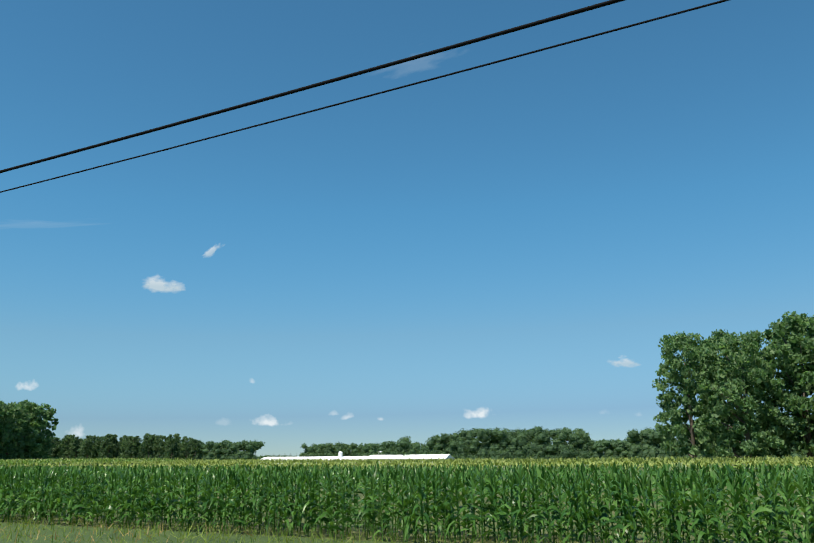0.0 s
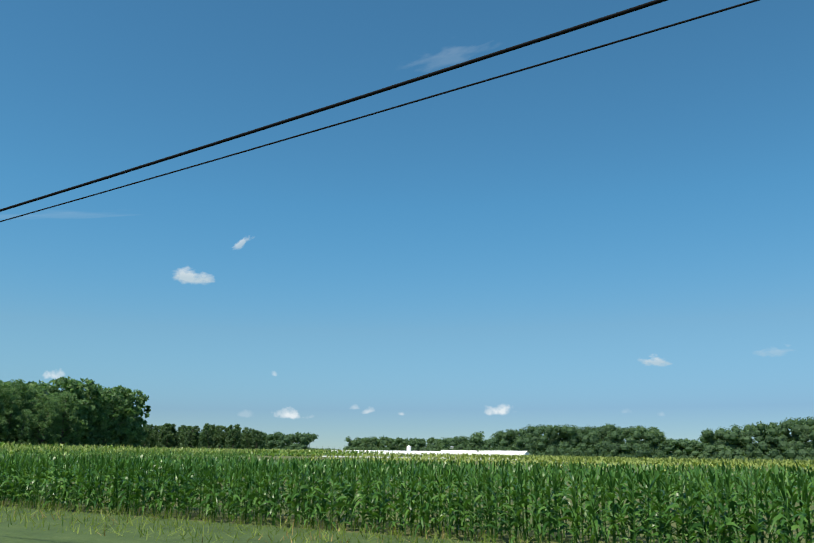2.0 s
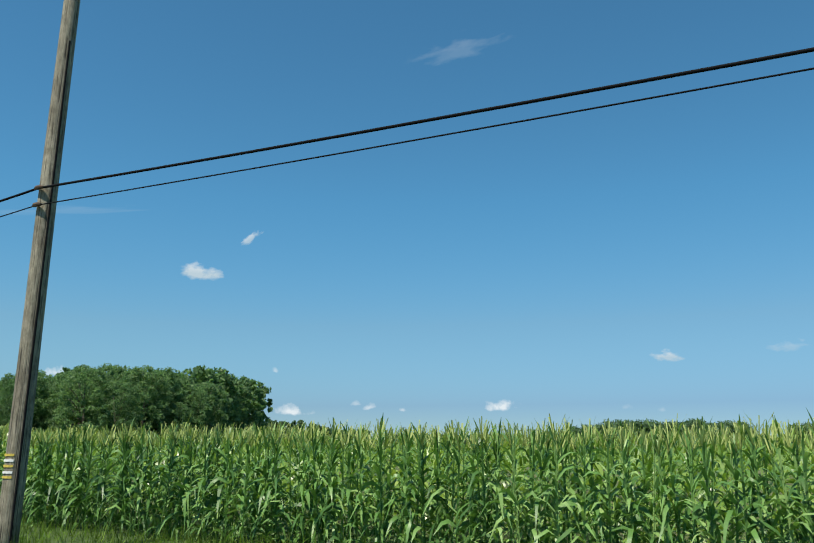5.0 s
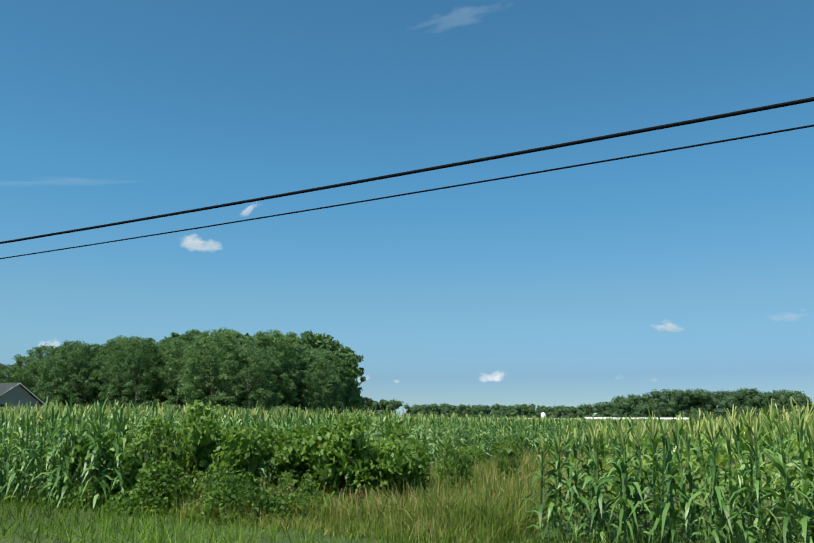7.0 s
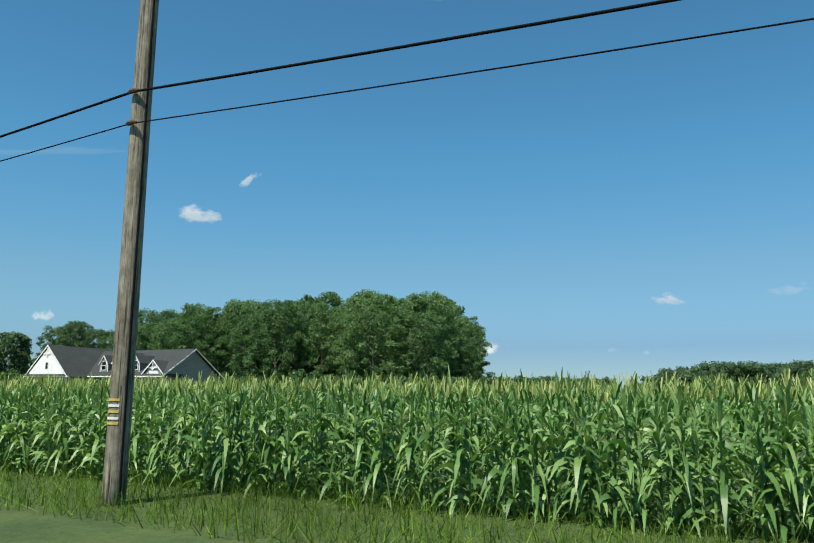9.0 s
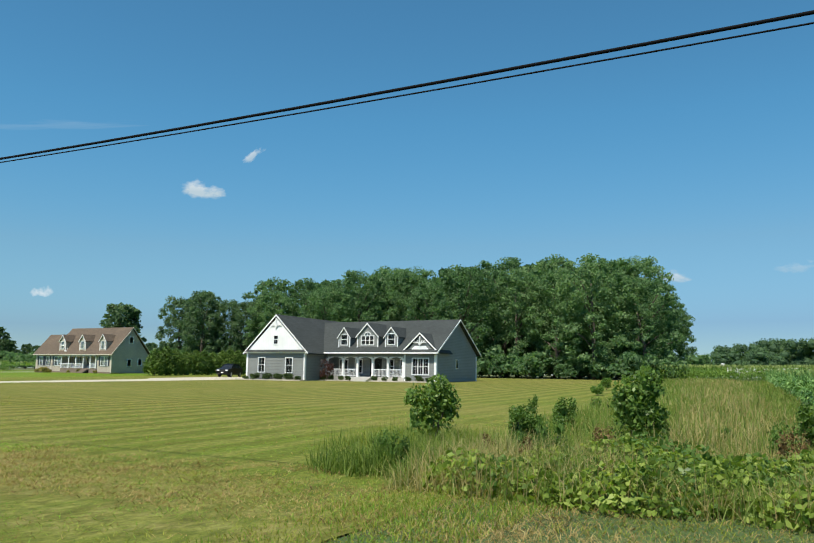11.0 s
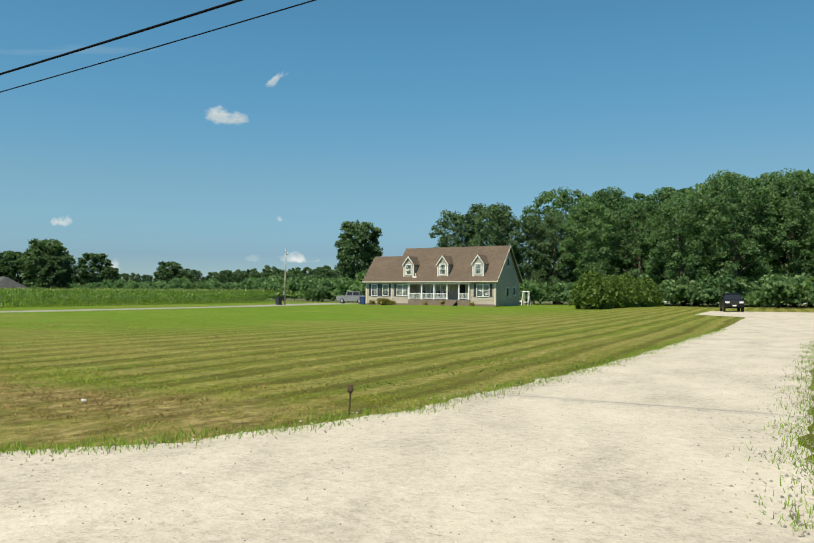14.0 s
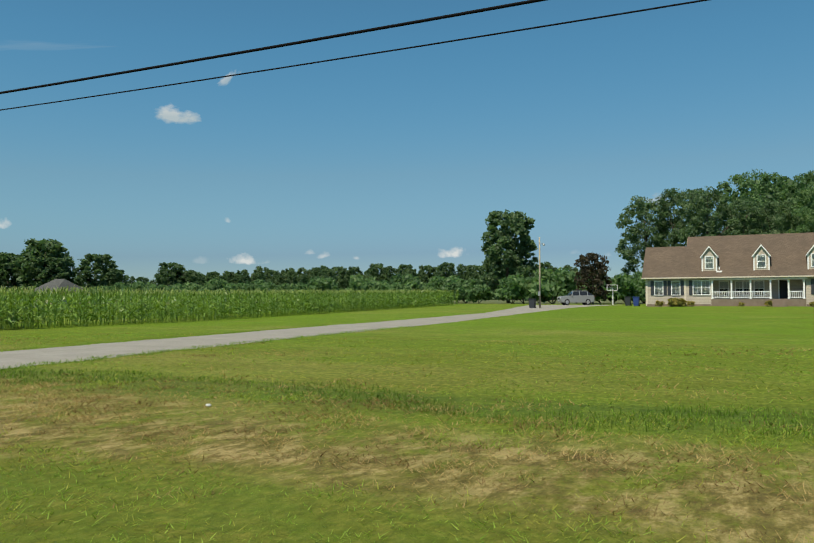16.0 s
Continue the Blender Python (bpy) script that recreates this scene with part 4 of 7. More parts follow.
# undergrowth in front of the wood and round the lawns
under = [bush("bush", "green bush at the foot of the wood", 5, 3.4, 81 + i, LEAF_OAK, 1100, 0.28, "bush", "undergrowth") for i in range(2)]
k = 0
for x in np.arange(-204, -74, 5.2):
    (stand if k < 2 else plant)(under[k % 2], x, 113.5 + 1.5 * math.sin(k * 2.1), 0.9 + 0.25 * math.sin(k * 1.7), k * 1.1)
    k += 1
for x in np.arange(-186, -84, 6.5):
    plant(under[k % 2], x, 117.5 + 1.5 * math.sin(k * 1.3), 1.25 + 0.2 * math.sin(k * 1.9), k * 1.1)
    k += 1
for x, y, s in ((-191, 110, 1.5), (-196, 112, 1.3), (-186, 112, 1.4), (-208, 118, 1.2), (-214, 124, 1.3), (-128, 104, 1.25), (-136, 108, 1.2), (-180, 108, 1.2), (-176, 112, 1.4), (-223, 126, 1.2), (-232, 130, 1.2)):
    plant(under[k % 2], x, y, s, k * 1.1)
    k += 1


for x in np.arange(-150, -84, 4.5):
    plant(under[k % 2], x, 123.5 + 1.5 * math.sin(k * 1.3), 1.0 + 0.15 * math.sin(k * 1.9), k * 1.1)
    k += 1
for y in np.arange(122, 214, 6.5):
    plant(under[k % 2], -79.5 - (y - 127) * 0.44 + 1.2 * math.sin(y), y, 0.95 + 0.2 * math.sin(k * 1.9), k * 1.1)
    k += 1


# ---- far woods, one mass each ----
def hulls(blobs, r, low=0.66, high=0.9):
    """The closed inner masses of far crowns, uneven, in four-cornered faces."""
    nu, nv = 6, 4
    u, v = np.linspace(0, 2 * np.pi, nu + 1), np.linspace(-1.3, 1.5, nv + 1)
    out = []
    for x, y, z, a, b, c in blobs:
        k = r.uniform(low, high, (nv + 1, nu + 1))
        k[:, -1] = k[:, 0]
        P = np.stack([x + a * k * np.cos(v)[:, None] * np.cos(u), y + b * k * np.cos(v)[:, None] * np.sin(u), z + c * k * (np.sin(v)[:, None] + 0 * u)], -1)
        out.append(np.stack([P[:-1, :-1], P[:-1, 1:], P[1:, 1:], P[1:, :-1]], 2).reshape(-1, 4, 3))
    return np.concatenate(out)


def far_wood(label, line, depth, height, count, size, seed, uneven=0.045):
    """A wood along a line of (x, y, height factor): crowns side by side, uneven above."""
    r = np.random.default_rng(seed)
    lobes, way = [], r.uniform(0, 20)
    for (x0, y0, h0), (x1, y1, h1) in zip(line, line[1:]):
        n = max(2, int(math.hypot(x1 - x0, y1 - y0) / 3.0))
        for i in range(n):
            t = i / n
            way += 3.0
            x, y, h = x0 + (x1 - x0) * t, y0 + (y1 - y0) * t, (h0 + (h1 - h0) * t) * height * (1 + uneven * (0.7 * math.sin(way / 6.5 + math.sin(way / 17)) + 0.5 * math.sin(way / 2.9)) + r.normal(0, 0.02))
            for q in (0.08, 0.25, 0.42, 0.6, 0.76, 0.9):
                w = min(r.uniform(3.4, 5.6), 0.9 + 0.26 * h) * (1.15 - 0.3 * q)
                z = h * q
                lobes.append((x + r.normal(0, 1.6), y + r.uniform(0, depth) * q, z, w, w, min(h * (0.2 if q < 0.3 else 0.16), w * 0.95)))
    b = np.array(lobes)
    b[:, 2] += gz(b[:, 0], b[:, 1])
    ob = new("far_wood", quick_mesh("far_wood", [(np.concatenate([clumps(b, int(count * (1.1 if size > 1 else 1.0)), size * (0.5 if size > 1 else 0.6), 0.6, 0.75, 0.05), hulls(b, r, *((0.66, 0.9) if size > 1 else (0.5, 0.74)))]), LEAF_FAR)]))
    g = G()
    for (x0, y0, h0), (x1, y1, h1) in zip(line, line[1:]):
        n = max(2, int(math.hypot(x1 - x0, y1 - y0) / 9))
        for i in range(n):
            t = (i + 0.5) / n
            x, y = x0 + (x1 - x0) * t, y0 + (y1 - y0) * t + depth * 0.4
            z = float(gz(x, y))
            g.tube([(x, y, z - 0.3), (x, y, z + height * 0.7)], [0.35, 0.12], 5)
    tagged(part("far_trunks", g, M_bark), "trunks within the distant wood", "trees", "", "stuff")
    return tagged(ob, label, "trees", "", "stuff")


far_wood("distant wood beyond the pale corn", [(-700, 600, 1.0), (-520, 600, 1.0), (-328, 594, 0.92)], 30, 22, 39000, 1.32, 1)
far_wood("low distant wood on the horizon", [(-490, 900, 1.0), (-330, 900, 0.95), (-250, 920, 0.9)], 30, 25, 18000, 1.85, 2)
far_wood("distant wood beyond the white sheds", [(-128, 572, 0.8), (-95, 570, 1.0), (-10, 570, 0.98), (0, 585, 0.7)], 30, 25, 21000, 1.18, 3)
far_wood("distant wood beyond the fields", [(-44, 690, 0.7), (40, 680, 0.75)], 30, 25, 6000, 1.18, 4)
far_wood("distant wood beyond the fields", [(22, 640, 0.95), (60, 640, 1.1), (90, 630, 1.34), (130, 620, 1.36), (300, 600, 1.3)], 30, 26, 27000, 1.32, 5)
far_wood("thin trees beside the white sheds", [(-118, 468, 0.8), (-92, 466, 1.0), (-84, 466, 0.5)], 12, 16, 3300, 0.92, 6)
far_wood("tiny distant trees on the horizon", [(-640, 900, 0.3), (-560, 900, 0.55), (-500, 900, 0.5)], 20, 20, 2250, 1.59, 7)


# tree lines beyond the corn by the gravel drive: single tall crowns, a low line, and a long wood behind
dark_oaks = [tree("oak", 20, 6.2, 25 + i, LEAF_DEEP, 2800, 0.5, "tall dark round-crowned tree beyond the cornfield", "trees beyond the cornfield", 0.02) for i in range(2)]
stand(dark_oaks[0], -452, 236, 1.45, 0.4, 0.74)
stand(dark_oaks[1], -470, 226, 1.5, 1.4, 0.70)


def lined(src, x, y, s, turn, tall, label, group):
    return tagged(plant(src, x, y, s, turn, tall), label, "", group)


for i, (x, y, s, tall) in enumerate(((-445, 225, 1.75, 0.76), (-454, 230, 1.6, 0.74), (-437, 222, 1.1, 0.84), (-463, 222, 1.5, 0.70), (-474, 216, 1.5, 0.72), (-487, 209, 1.5, 0.76),
                                     (-500, 202, 1.5, 0.78), (-514, 196, 1.5, 0.78), (-428.6, 238, 1.5, 0.68), (-422, 242, 1.0, 0.7), (-441, 296, 1.35, 0.72), (-434, 299, 1.1, 0.7))):
    lined(dark_oaks[i % 2], x, y, s, i * 1.9, tall, "tall dark round-crowned tree beyond the cornfield", "trees beyond the cornfield")
k = 0
for (x0, y0), (x1, y1), h in (((-540, 300), (-455, 318), 0.68), ((-455, 318), (-415, 400), 0.74), ((-415, 400), (-440, 446), 0.9)):
    n = int(math.hypot(x1 - x0, y1 - y0) / 7.5)
    for i in range(n):
        t = i / n
        lined(dark_oaks[k % 2], x0 + (x1 - x0) * t, y0 + (y1 - y0) * t, h * (1 + 0.10 * math.sin(k * 2.7)), k * 1.7, 1.0 + 0.08 * math.sin(k * 1.3), "dark tree in the line beyond the cornfield", "tree line beyond the cornfield")
        k += 1
for i, x in enumerate(np.arange(-560, -262, 8.6)):
    h = np.interp(x, [-560, -500, -440, -300, -262], [1.02, 1.12, 1.14, 1.1, 0.95]) * (1 + 0.05 * math.sin(i * 2.9) + 0.04 * math.sin(i * 1.1))
    lined(dark_oaks[i % 2], x, 452 + 5 * math.sin(i * 2.3), h, i * 1.7, 1.0, "dark tree in the long wood beyond the cornfield", "long wood beyond the cornfield")
k = 0
for (x0, y0), (x1, y1), h in (((-520, 190), (-425, 232), 2.0), ((-425, 232), (-330, 192), 1.7), ((-330, 192), (-262, 170), 1.6), ((-262, 170), (-212, 134), 1.5)):
    n = int(math.hypot(x1 - x0, y1 - y0) / 6.5)
    for i in range(n):
        t = i / n
        lined(under[k % 2], x0 + (x1 - x0) * t, y0 + (y1 - y0) * t + 2 * math.sin(k * 1.9), h * (1 + 0.22 * math.sin(k * 2.3)), k * 1.1, 1.0 + 0.15 * math.sin(k * 1.7), "dense dark bush in the hedgerow beyond the cornfield", "hedgerow beyond the cornfield")
        k += 1


# ---- houses ----
M_grey_roof = shingle("weathered_grey_shingles", (0.075, 0.08, 0.078))


def hole_wall(g, x0, x1, z0, z1, y0, y1, holes):
    """An upright wall along x from y0 to y1 with openings (xa, xb, za, zb) through it."""
    xs = sorted({x0, x1, *[h[0] for h in holes], *[h[1] for h in holes]})
    zs = sorted({z0, z1, *[h[2] for h in holes], *[h[3] for h in holes]})
    for xa, xb in zip(xs, xs[1:]):
        run = None
        for za, zb in zip(zs, zs[1:]):
            mx, mz = (xa + xb) / 2, (za + zb) / 2
            if any(h[0] < mx < h[1] and h[2] < mz < h[3] for h in holes):
                if run:
                    g.box(xa, xb, y0, y1, *run)
                run = None
            else:
                run = (run[0], zb) if run else (za, zb)
        if run:
            g.box(xa, xb, y0, y1, *run)
    return g


def window(root, o, x0, x1, z0, z1, y, sashes=1, trim=0.09, blind=0.0, bars=True):
    """A sash window in a wall that faces the road: trim, sill, panes, and a blind behind."""
    g = G(o)
    g.box(x0 - trim, x0, y - 0.05, y + 0.08, z0 - trim, z1 + trim)
    g.box(x1, x1 + trim, y - 0.05, y + 0.08, z0 - trim, z1 + trim)
    g.box(x0, x1, y - 0.05, y + 0.08, z1, z1 + trim)
    frame_ob = part("window", g, M_white, root, "white-trimmed window")
    part("sill", G(o).box(x0, x1, y - 0.075, y + 0.08, z0 - trim, z0), M_white, frame_ob)
    w = (x1 - x0) / sashes
    for i in range(sashes):
        a, b = x0 + i * w, x0 + (i + 1) * w
        if i:
            part("mullion", G(o).box(a - 0.05, a + 0.05, y - 0.035, y + 0.06, z0, z1), M_white, frame_ob)
        part("pane", G(o).box(a + 0.01, b - 0.01, y + 0.03, y + 0.04, z0, z1), M_glass, frame_ob)
        s = G(o)
        zm = (z0 + z1) / 2
        s.box(a, b, y - 0.01, y + 0.028, zm - 0.022, zm + 0.022)
        if bars:
            s.box((a + b) / 2 - 0.008, (a + b) / 2 + 0.008, y + 0.005, y + 0.026, z0, zm - 0.032)
            s.box((a + b) / 2 - 0.008, (a + b) / 2 + 0.008, y + 0.005, y + 0.026, zm + 0.032, z1)
        part("sash_bar", s, M_white, frame_ob)
    # dark panel painted as the unlit room behind the panes
    part("dark_backing", G(o).box(x0, x1, y + 0.18, y + 0.19, z0, z1), M_dark, frame_ob)
    if blind:
        part("blind", G(o).box(x0, x1, y + 0.12, y + 0.13, z1 - (z1 - z0) * blind, z1), M_blind, frame_ob)
    return frame_ob


def slab(g, a, b, x0, x1, thick):
    """A roof plane along x from the eave a (y, z) to the ridge b (y, z)."""
    g.prism([a, b, (b[0], b[1] + thick), (a[0], a[1] + thick)] if a[0] < b[0] else [b, a, (a[0], a[1] + thick), (b[0], b[1] + thick)], "x", x0, x1)


def slab_y(g, a, b, y0, y1, thick):
    """A roof plane along y from the eave a (x, z) to the ridge b (x, z)."""
    g.prism([a, b, (b[0], b[1] + thick), (a[0], a[1] + thick)], "y", y0, y1)


def dormer(root, o, x0, x1, y, zb, ze, zp, back, wall, roof, win, arch=False, behind=None):
    """A gabled dormer: a face with its window, cheeks, and a small roof running into the main one."""
    xm = (x0 + x1) / 2
    g = G(o).prism([(x0, zb), (x1, zb), (x1, ze), (xm, zp - 0.1), (x0, ze)], "y", y, back)
    body = part("dormer", g, wall, root, "small gabled roof dormer")
    r = G(o)
    k = (zp - ze) / (xm - x0)
    for s in (-1, 1):
        e = (x0 - 0.12, ze - 0.12 * k) if s < 0 else (x1 + 0.12, ze - 0.12 * k)
        slab_y(r, e, (xm, zp), y - 0.15, back + 1.2, 0.08)
    part("roof", r, roof, body)
    t = G(o)
    for s in (-1, 1):
        e = (x0 - 0.14, ze - 0.14 * k) if s < 0 else (x1 + 0.14, ze - 0.14 * k)
        t.prism([(e[0], e[1] - 0.08), (xm, zp - 0.1), (xm, zp + 0.06), (e[0], e[1] + 0.06)], "y", y - 0.19, y - 0.152)
    t.box(x0 - 0.02, x0 + 0.1, y - 0.03, y - 0.002, zb, ze)
    t.box(x1 - 0.1, x1 + 0.02, y - 0.03, y - 0.002, zb, ze)
    part("trim", t, M_white, body, "white rake and corner trim")
    a, b, c, d = win
    w = G(o)
    w.box(a - 0.09, b + 0.09, y - 0.05, y - 0.002, c - 0.09, c)
    w.box(a - 0.09, a, y - 0.05, y - 0.002, c, d)
    w.box(b, b + 0.09, y - 0.05, y - 0.002, c, d)
    xc, hw = (a + b) / 2, (b - a) / 2
    if arch:
        arc = [(xc + (0.42 + 0.09) * math.cos(t), d + (0.42 + 0.09) * math.sin(t)) for t in np.linspace(0, math.pi, 9)]
        arc += [(xc + 0.42 * math.cos(t), d + 0.42 * math.sin(t)) for t in np.linspace(math.pi, 0, 9)]
        for i in range(8):
            w.prism([arc[i], arc[i + 1], arc[16 - i], arc[17 - i]], "y", y - 0.05, y - 0.002)
        w.box(a - 0.09, b + 0.09, y - 0.05, y - 0.002, d, d + 0.07)
        w.box(xc - 0.02, xc + 0.02, y - 0.045, y - 0.004, d + 0.07, d + 0.4)
        for i in (1, 2):
            xx = a + (b - a) * i / 3
            w.box(xx - 0.05, xx + 0.05, y - 0.045, y - 0.004, c, d)
    else:
        w.box(a - 0.09, b + 0.09, y - 0.05, y - 0.002, d, d + 0.09)
    w.box(a, b, y - 0.04, y - 0.006, (c + d) / 2 - 0.025, (c + d) / 2 + 0.025)
    fr = part("window", w, M_white, body, "white-framed dormer window")
    p = G(o).box(a, b, y - 0.03, y - 0.02, c, d)
    if arch:
        p.prism([(xc + 0.42 * math.cos(t), d + 0.07 + 0.36 * math.sin(t)) for t in np.linspace(0, math.pi, 9)], "y", y - 0.03, y - 0.02)
    part("pane", p, M_glass, fr)
    # without a blind, a dark panel takes the place of indoor shade
    part("blind" if behind else "dark_backing", G(o).box(a, b, y - 0.016, y - 0.004, c, d), behind or M_dark, fr)
    return body


def lattice(root, o, xm, zp, half, drop, y):
    """Fretwork in a gable's peak: a post, a collar and fanned struts."""
    g = G(o)
    w = half
    g.box(xm - 0.05, xm + 0.05, y - 0.05, y, zp - drop, zp - 0.1)
    g.box(xm - w, xm + w, y - 0.052, y - 0.002, zp - drop * 0.72, zp - drop * 0.72 + 0.09)
    for s in (-1, 1):
        for q in (0.35, 0.75):
            g.prism([(xm + s * 0.03, zp - drop * 0.95), (xm + s * w * q + 0.04, zp - drop * 0.5), (xm + s * w * q - 0.04, zp - drop * 0.5 + 0.03), (xm + s * 0.03, zp - drop * 0.85)][::s], "y", y - 0.046, y - 0.004)
    part("gable_fretwork", g, M_white, root, "white lattice in the gable")


def railing(root, o, x0, x1, y, z0, z1):
    g = G(o).box(x0, x1, y - 0.04, y + 0.04, z1 - 0.08, z1).box(x0, x1, y - 0.03, y + 0.03, z0 + 0.08, z0 + 0.14)
    r = part("porch_railing", g, M_white, root, "white porch railing")
    n = max(2, int((x1 - x0) / 0.16))
    for i in range(n):
        x = x0 + (x1 - x0) * (i + 0.5) / n
        part("baluster", G(o).box(x - 0.02, x + 0.02, y - 0.02, y + 0.02, z0 + 0.141, z1 - 0.081), M_white, r)
    return r


def column(root, o, x, y, z0, z1, w=0.12):
    g = G(o).box(x - w, x + w, y - w, y + w, z0, z1)
    c = part("porch_column", g, M_white, root)
    part("capital", G(o).box(x - w - 0.03, x + w + 0.03, y - w - 0.03, y + w + 0.03, z1 - 0.16, z1 - 0.04), M_white, c)
    part("plinth", G(o).box(x - w - 0.03, x + w + 0.03, y - w - 0.03, y + w + 0.03, z0 + 0.001, z0 + 0.14), M_white, c)
    return c


# the slate-grey house
B = 0.50
o = (-107.3, 69.0, B)
dh = thing("house", o, "single-storey slate-grey house with white trim, porch and three dormers", "house")
g = G(o)
hole_wall(g, -118.6, -110.4, B, 3.55, 69.0, 69.2, [(-116.87, -116.03, 1.44, 3.02), (-113.0, -112.12, 1.40, 2.98)])
g.box(-118.6, -118.4, 69.2, 83.2, B, 3.55)
g.box(-110.6, -110.4, 69.2, 74.7, B, 3.55)
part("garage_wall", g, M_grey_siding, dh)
part("gable_wall", G(o).prism([(-118.6, 3.55), (-110.4, 3.55), (-114.5, 7.55)], "y", 69.05, 69.2), M_grey_siding, dh)
part("gable_panel", G(o).prism([(-118.4, 3.92), (-110.6, 3.92), (-114.5, 7.44)], "y", 68.95, 69.045), M_white_siding, dh, "white board-and-batten gable panel")
g = G(o)
slab_y(g, (-119.05, 3.42), (-114.5, 7.78), 68.86, 83.6, 0.14)
slab_y(g, (-109.95, 3.42), (-114.5, 7.78), 68.86, 83.6, 0.14)
part("garage_roof", g, M_dark_roof, dh)
g = G(o)
for s in (-1, 1):
    e = -114.5 + s * 4.6
    g.prism([(e, 3.40), (-114.5, 7.74), (-114.5, 7.92), (e, 3.56)][::s], "y", 68.80, 68.855)
g.box(-119.0, -110.0, 68.86, 68.99, 3.52, 3.68)
g.box(-118.66, -118.44, 68.96, 68.998, B, 3.52)
g.box(-110.56, -110.34, 68.96, 68.998, B, 3.52)
g.box(-110.398, -110.36, 68.96, 69.2, B, 3.5)
part("trim", g, M_white, dh, "white rake boards and corner boards")
part("pent_roof", G(o).prism([(68.6, 3.69), (68.94, 3.9), (68.94, 3.69)], "x", -118.7, -110.3), M_dark_roof, dh, "narrow shingled skirt under the gable")
lattice(dh, o, -114.5, 7.6, 0.75, 1.25, 68.855)
w = G(o).box(-114.82, -114.12, 68.90, 68.948, 4.5, 4.59).box(-114.82, -114.12, 68.90, 68.948, 5.5, 5.59).box(-114.82, -114.73, 68.90, 68.948, 4.59, 5.5).box(-114.21, -114.12, 68.90, 68.948, 4.59, 5.5).box(-114.73, -114.21, 68.91, 68.947, 5.02, 5.07)
w = part("gable_window", w, M_white, dh)
part("pane", G(o).box(-114.73, -114.21, 68.925, 68.935, 4.59, 5.5), M_glass, w)
# dark sheet as indoor shade; the wall behind is closed
part("dark_backing", G(o).box(-114.73, -114.21, 68.937, 68.949, 4.59, 5.5), M_dark, w)
window(dh, o, -116.87, -116.03, 1.44, 3.02, 69.0)
window(dh, o, -113.0, -112.12, 1.40, 2.98, 69.0)
# main block
g = G(o)
hole_wall(g, -99.9, -96.1, B, 3.7, 72.7, 72.9, [(-98.9, -97.02, 1.42, 3.06)])
hole_wall(g, -110.4, -100.1, B, 3.7, 74.7, 74.9, [(-109.6, -108.5, 1.5, 2.95), (-107.4, -106.55, 1.5, 2.95), (-105.45, -103.95, 1.04, 3.08), (-103.2, -102.4, 1.5, 2.95), (-101.5, -100.7, 1.5, 2.95)])
g.box(-100.1, -99.9, 72.7, 74.9, B, 3.7)
g.box(-118.4, -96.3, 83.0, 83.2, B, 3.7)
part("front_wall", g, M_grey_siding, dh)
g = G(o)
g.prism([(72.9, B), (83.2, B), (83.2, 3.7), (77.95, 7.38), (72.9, 3.85)], "x", -96.3, -96.1)
part("side_wall", g, M_grey_siding, dh, "windowed gable-end wall")
part("side_window", G(o).box(-96.1, -96.06, 77.5, 78.1, 2.05, 3.1), M_white, dh)
part("pane", G(o).box(-96.06, -96.05, 77.58, 78.02, 2.13, 3.02), M_glass, dh)
g = G(o)
slab(g, (72.2, 3.62), (77.95, 7.42), -114.4, -95.72, 0.14)
slab(g, (83.7, 3.62), (77.95, 7.42), -114.4, -95.72, 0.14)
part("main_roof", g, M_dark_roof, dh)
g = G(o)
g.box(-110.3, -95.72, 72.12, 72.195, 3.58, 3.72)
for e in (72.15, 83.75):
    r = [(e, 3.56), (77.95, 7.42), (77.95, 7.56), (e, 3.74)]
    g.prism(r if e < 77 else r[::-1], "x", -95.715, -95.67)
g.box(-96.32, -96.08, 72.65, 72.698, B, 3.5)
g.box(-99.98, -99.78, 72.65, 72.698, B, 3.5)
g.box(-96.098, -96.05, 72.66, 72.9, B, 3.5)
g.box(-96.098, -96.05, 83.0, 83.2, B, 3.5)
part("trim", g, M_white, dh, "white fascia and corner boards")
part("gutter", G(o).tube([(-110.3, 72.08, 3.62), (-100.3, 72.08, 3.62)], 0.06, 8), M_white, dh)
# bay gable
g = G(o).prism([(-99.9, 3.7), (-96.1, 3.7), (-98.0, 5.55)], "y", 72.7, 75.3)
part("bay_gable", g, M_grey_siding, dh)
part("bay_panel", G(o).prism([(-99.2, 3.86), (-96.8, 3.86), (-97.35, 4.42), (-98.65, 4.42)], "y", 72.62, 72.69), M_white_siding, dh, "white panel in the small gable")
g = G(o)
slab_y(g, (-100.25, 3.6), (-98.0, 5.72), 72.56, 76.0, 0.12)
slab_y(g, (-95.75, 3.6), (-98.0, 5.72), 72.56, 76.0, 0.12)
part("bay_roof", g, M_dark_roof, dh)
g = G(o)
for s in (-1, 1):
    e = -98.0 + s * 2.3
    g.prism([(e, 3.55), (-98.0, 5.68), (-98.0, 5.86), (e, 3.72)][::s], "y", 72.50, 72.555)
g.box(-99.95, -96.05, 72.55, 72.61, 3.62, 3.76)
part("bay_trim", g, M_white, dh)
lattice(dh, o, -98.0, 5.55, 0.8, 1.1, 72.565)
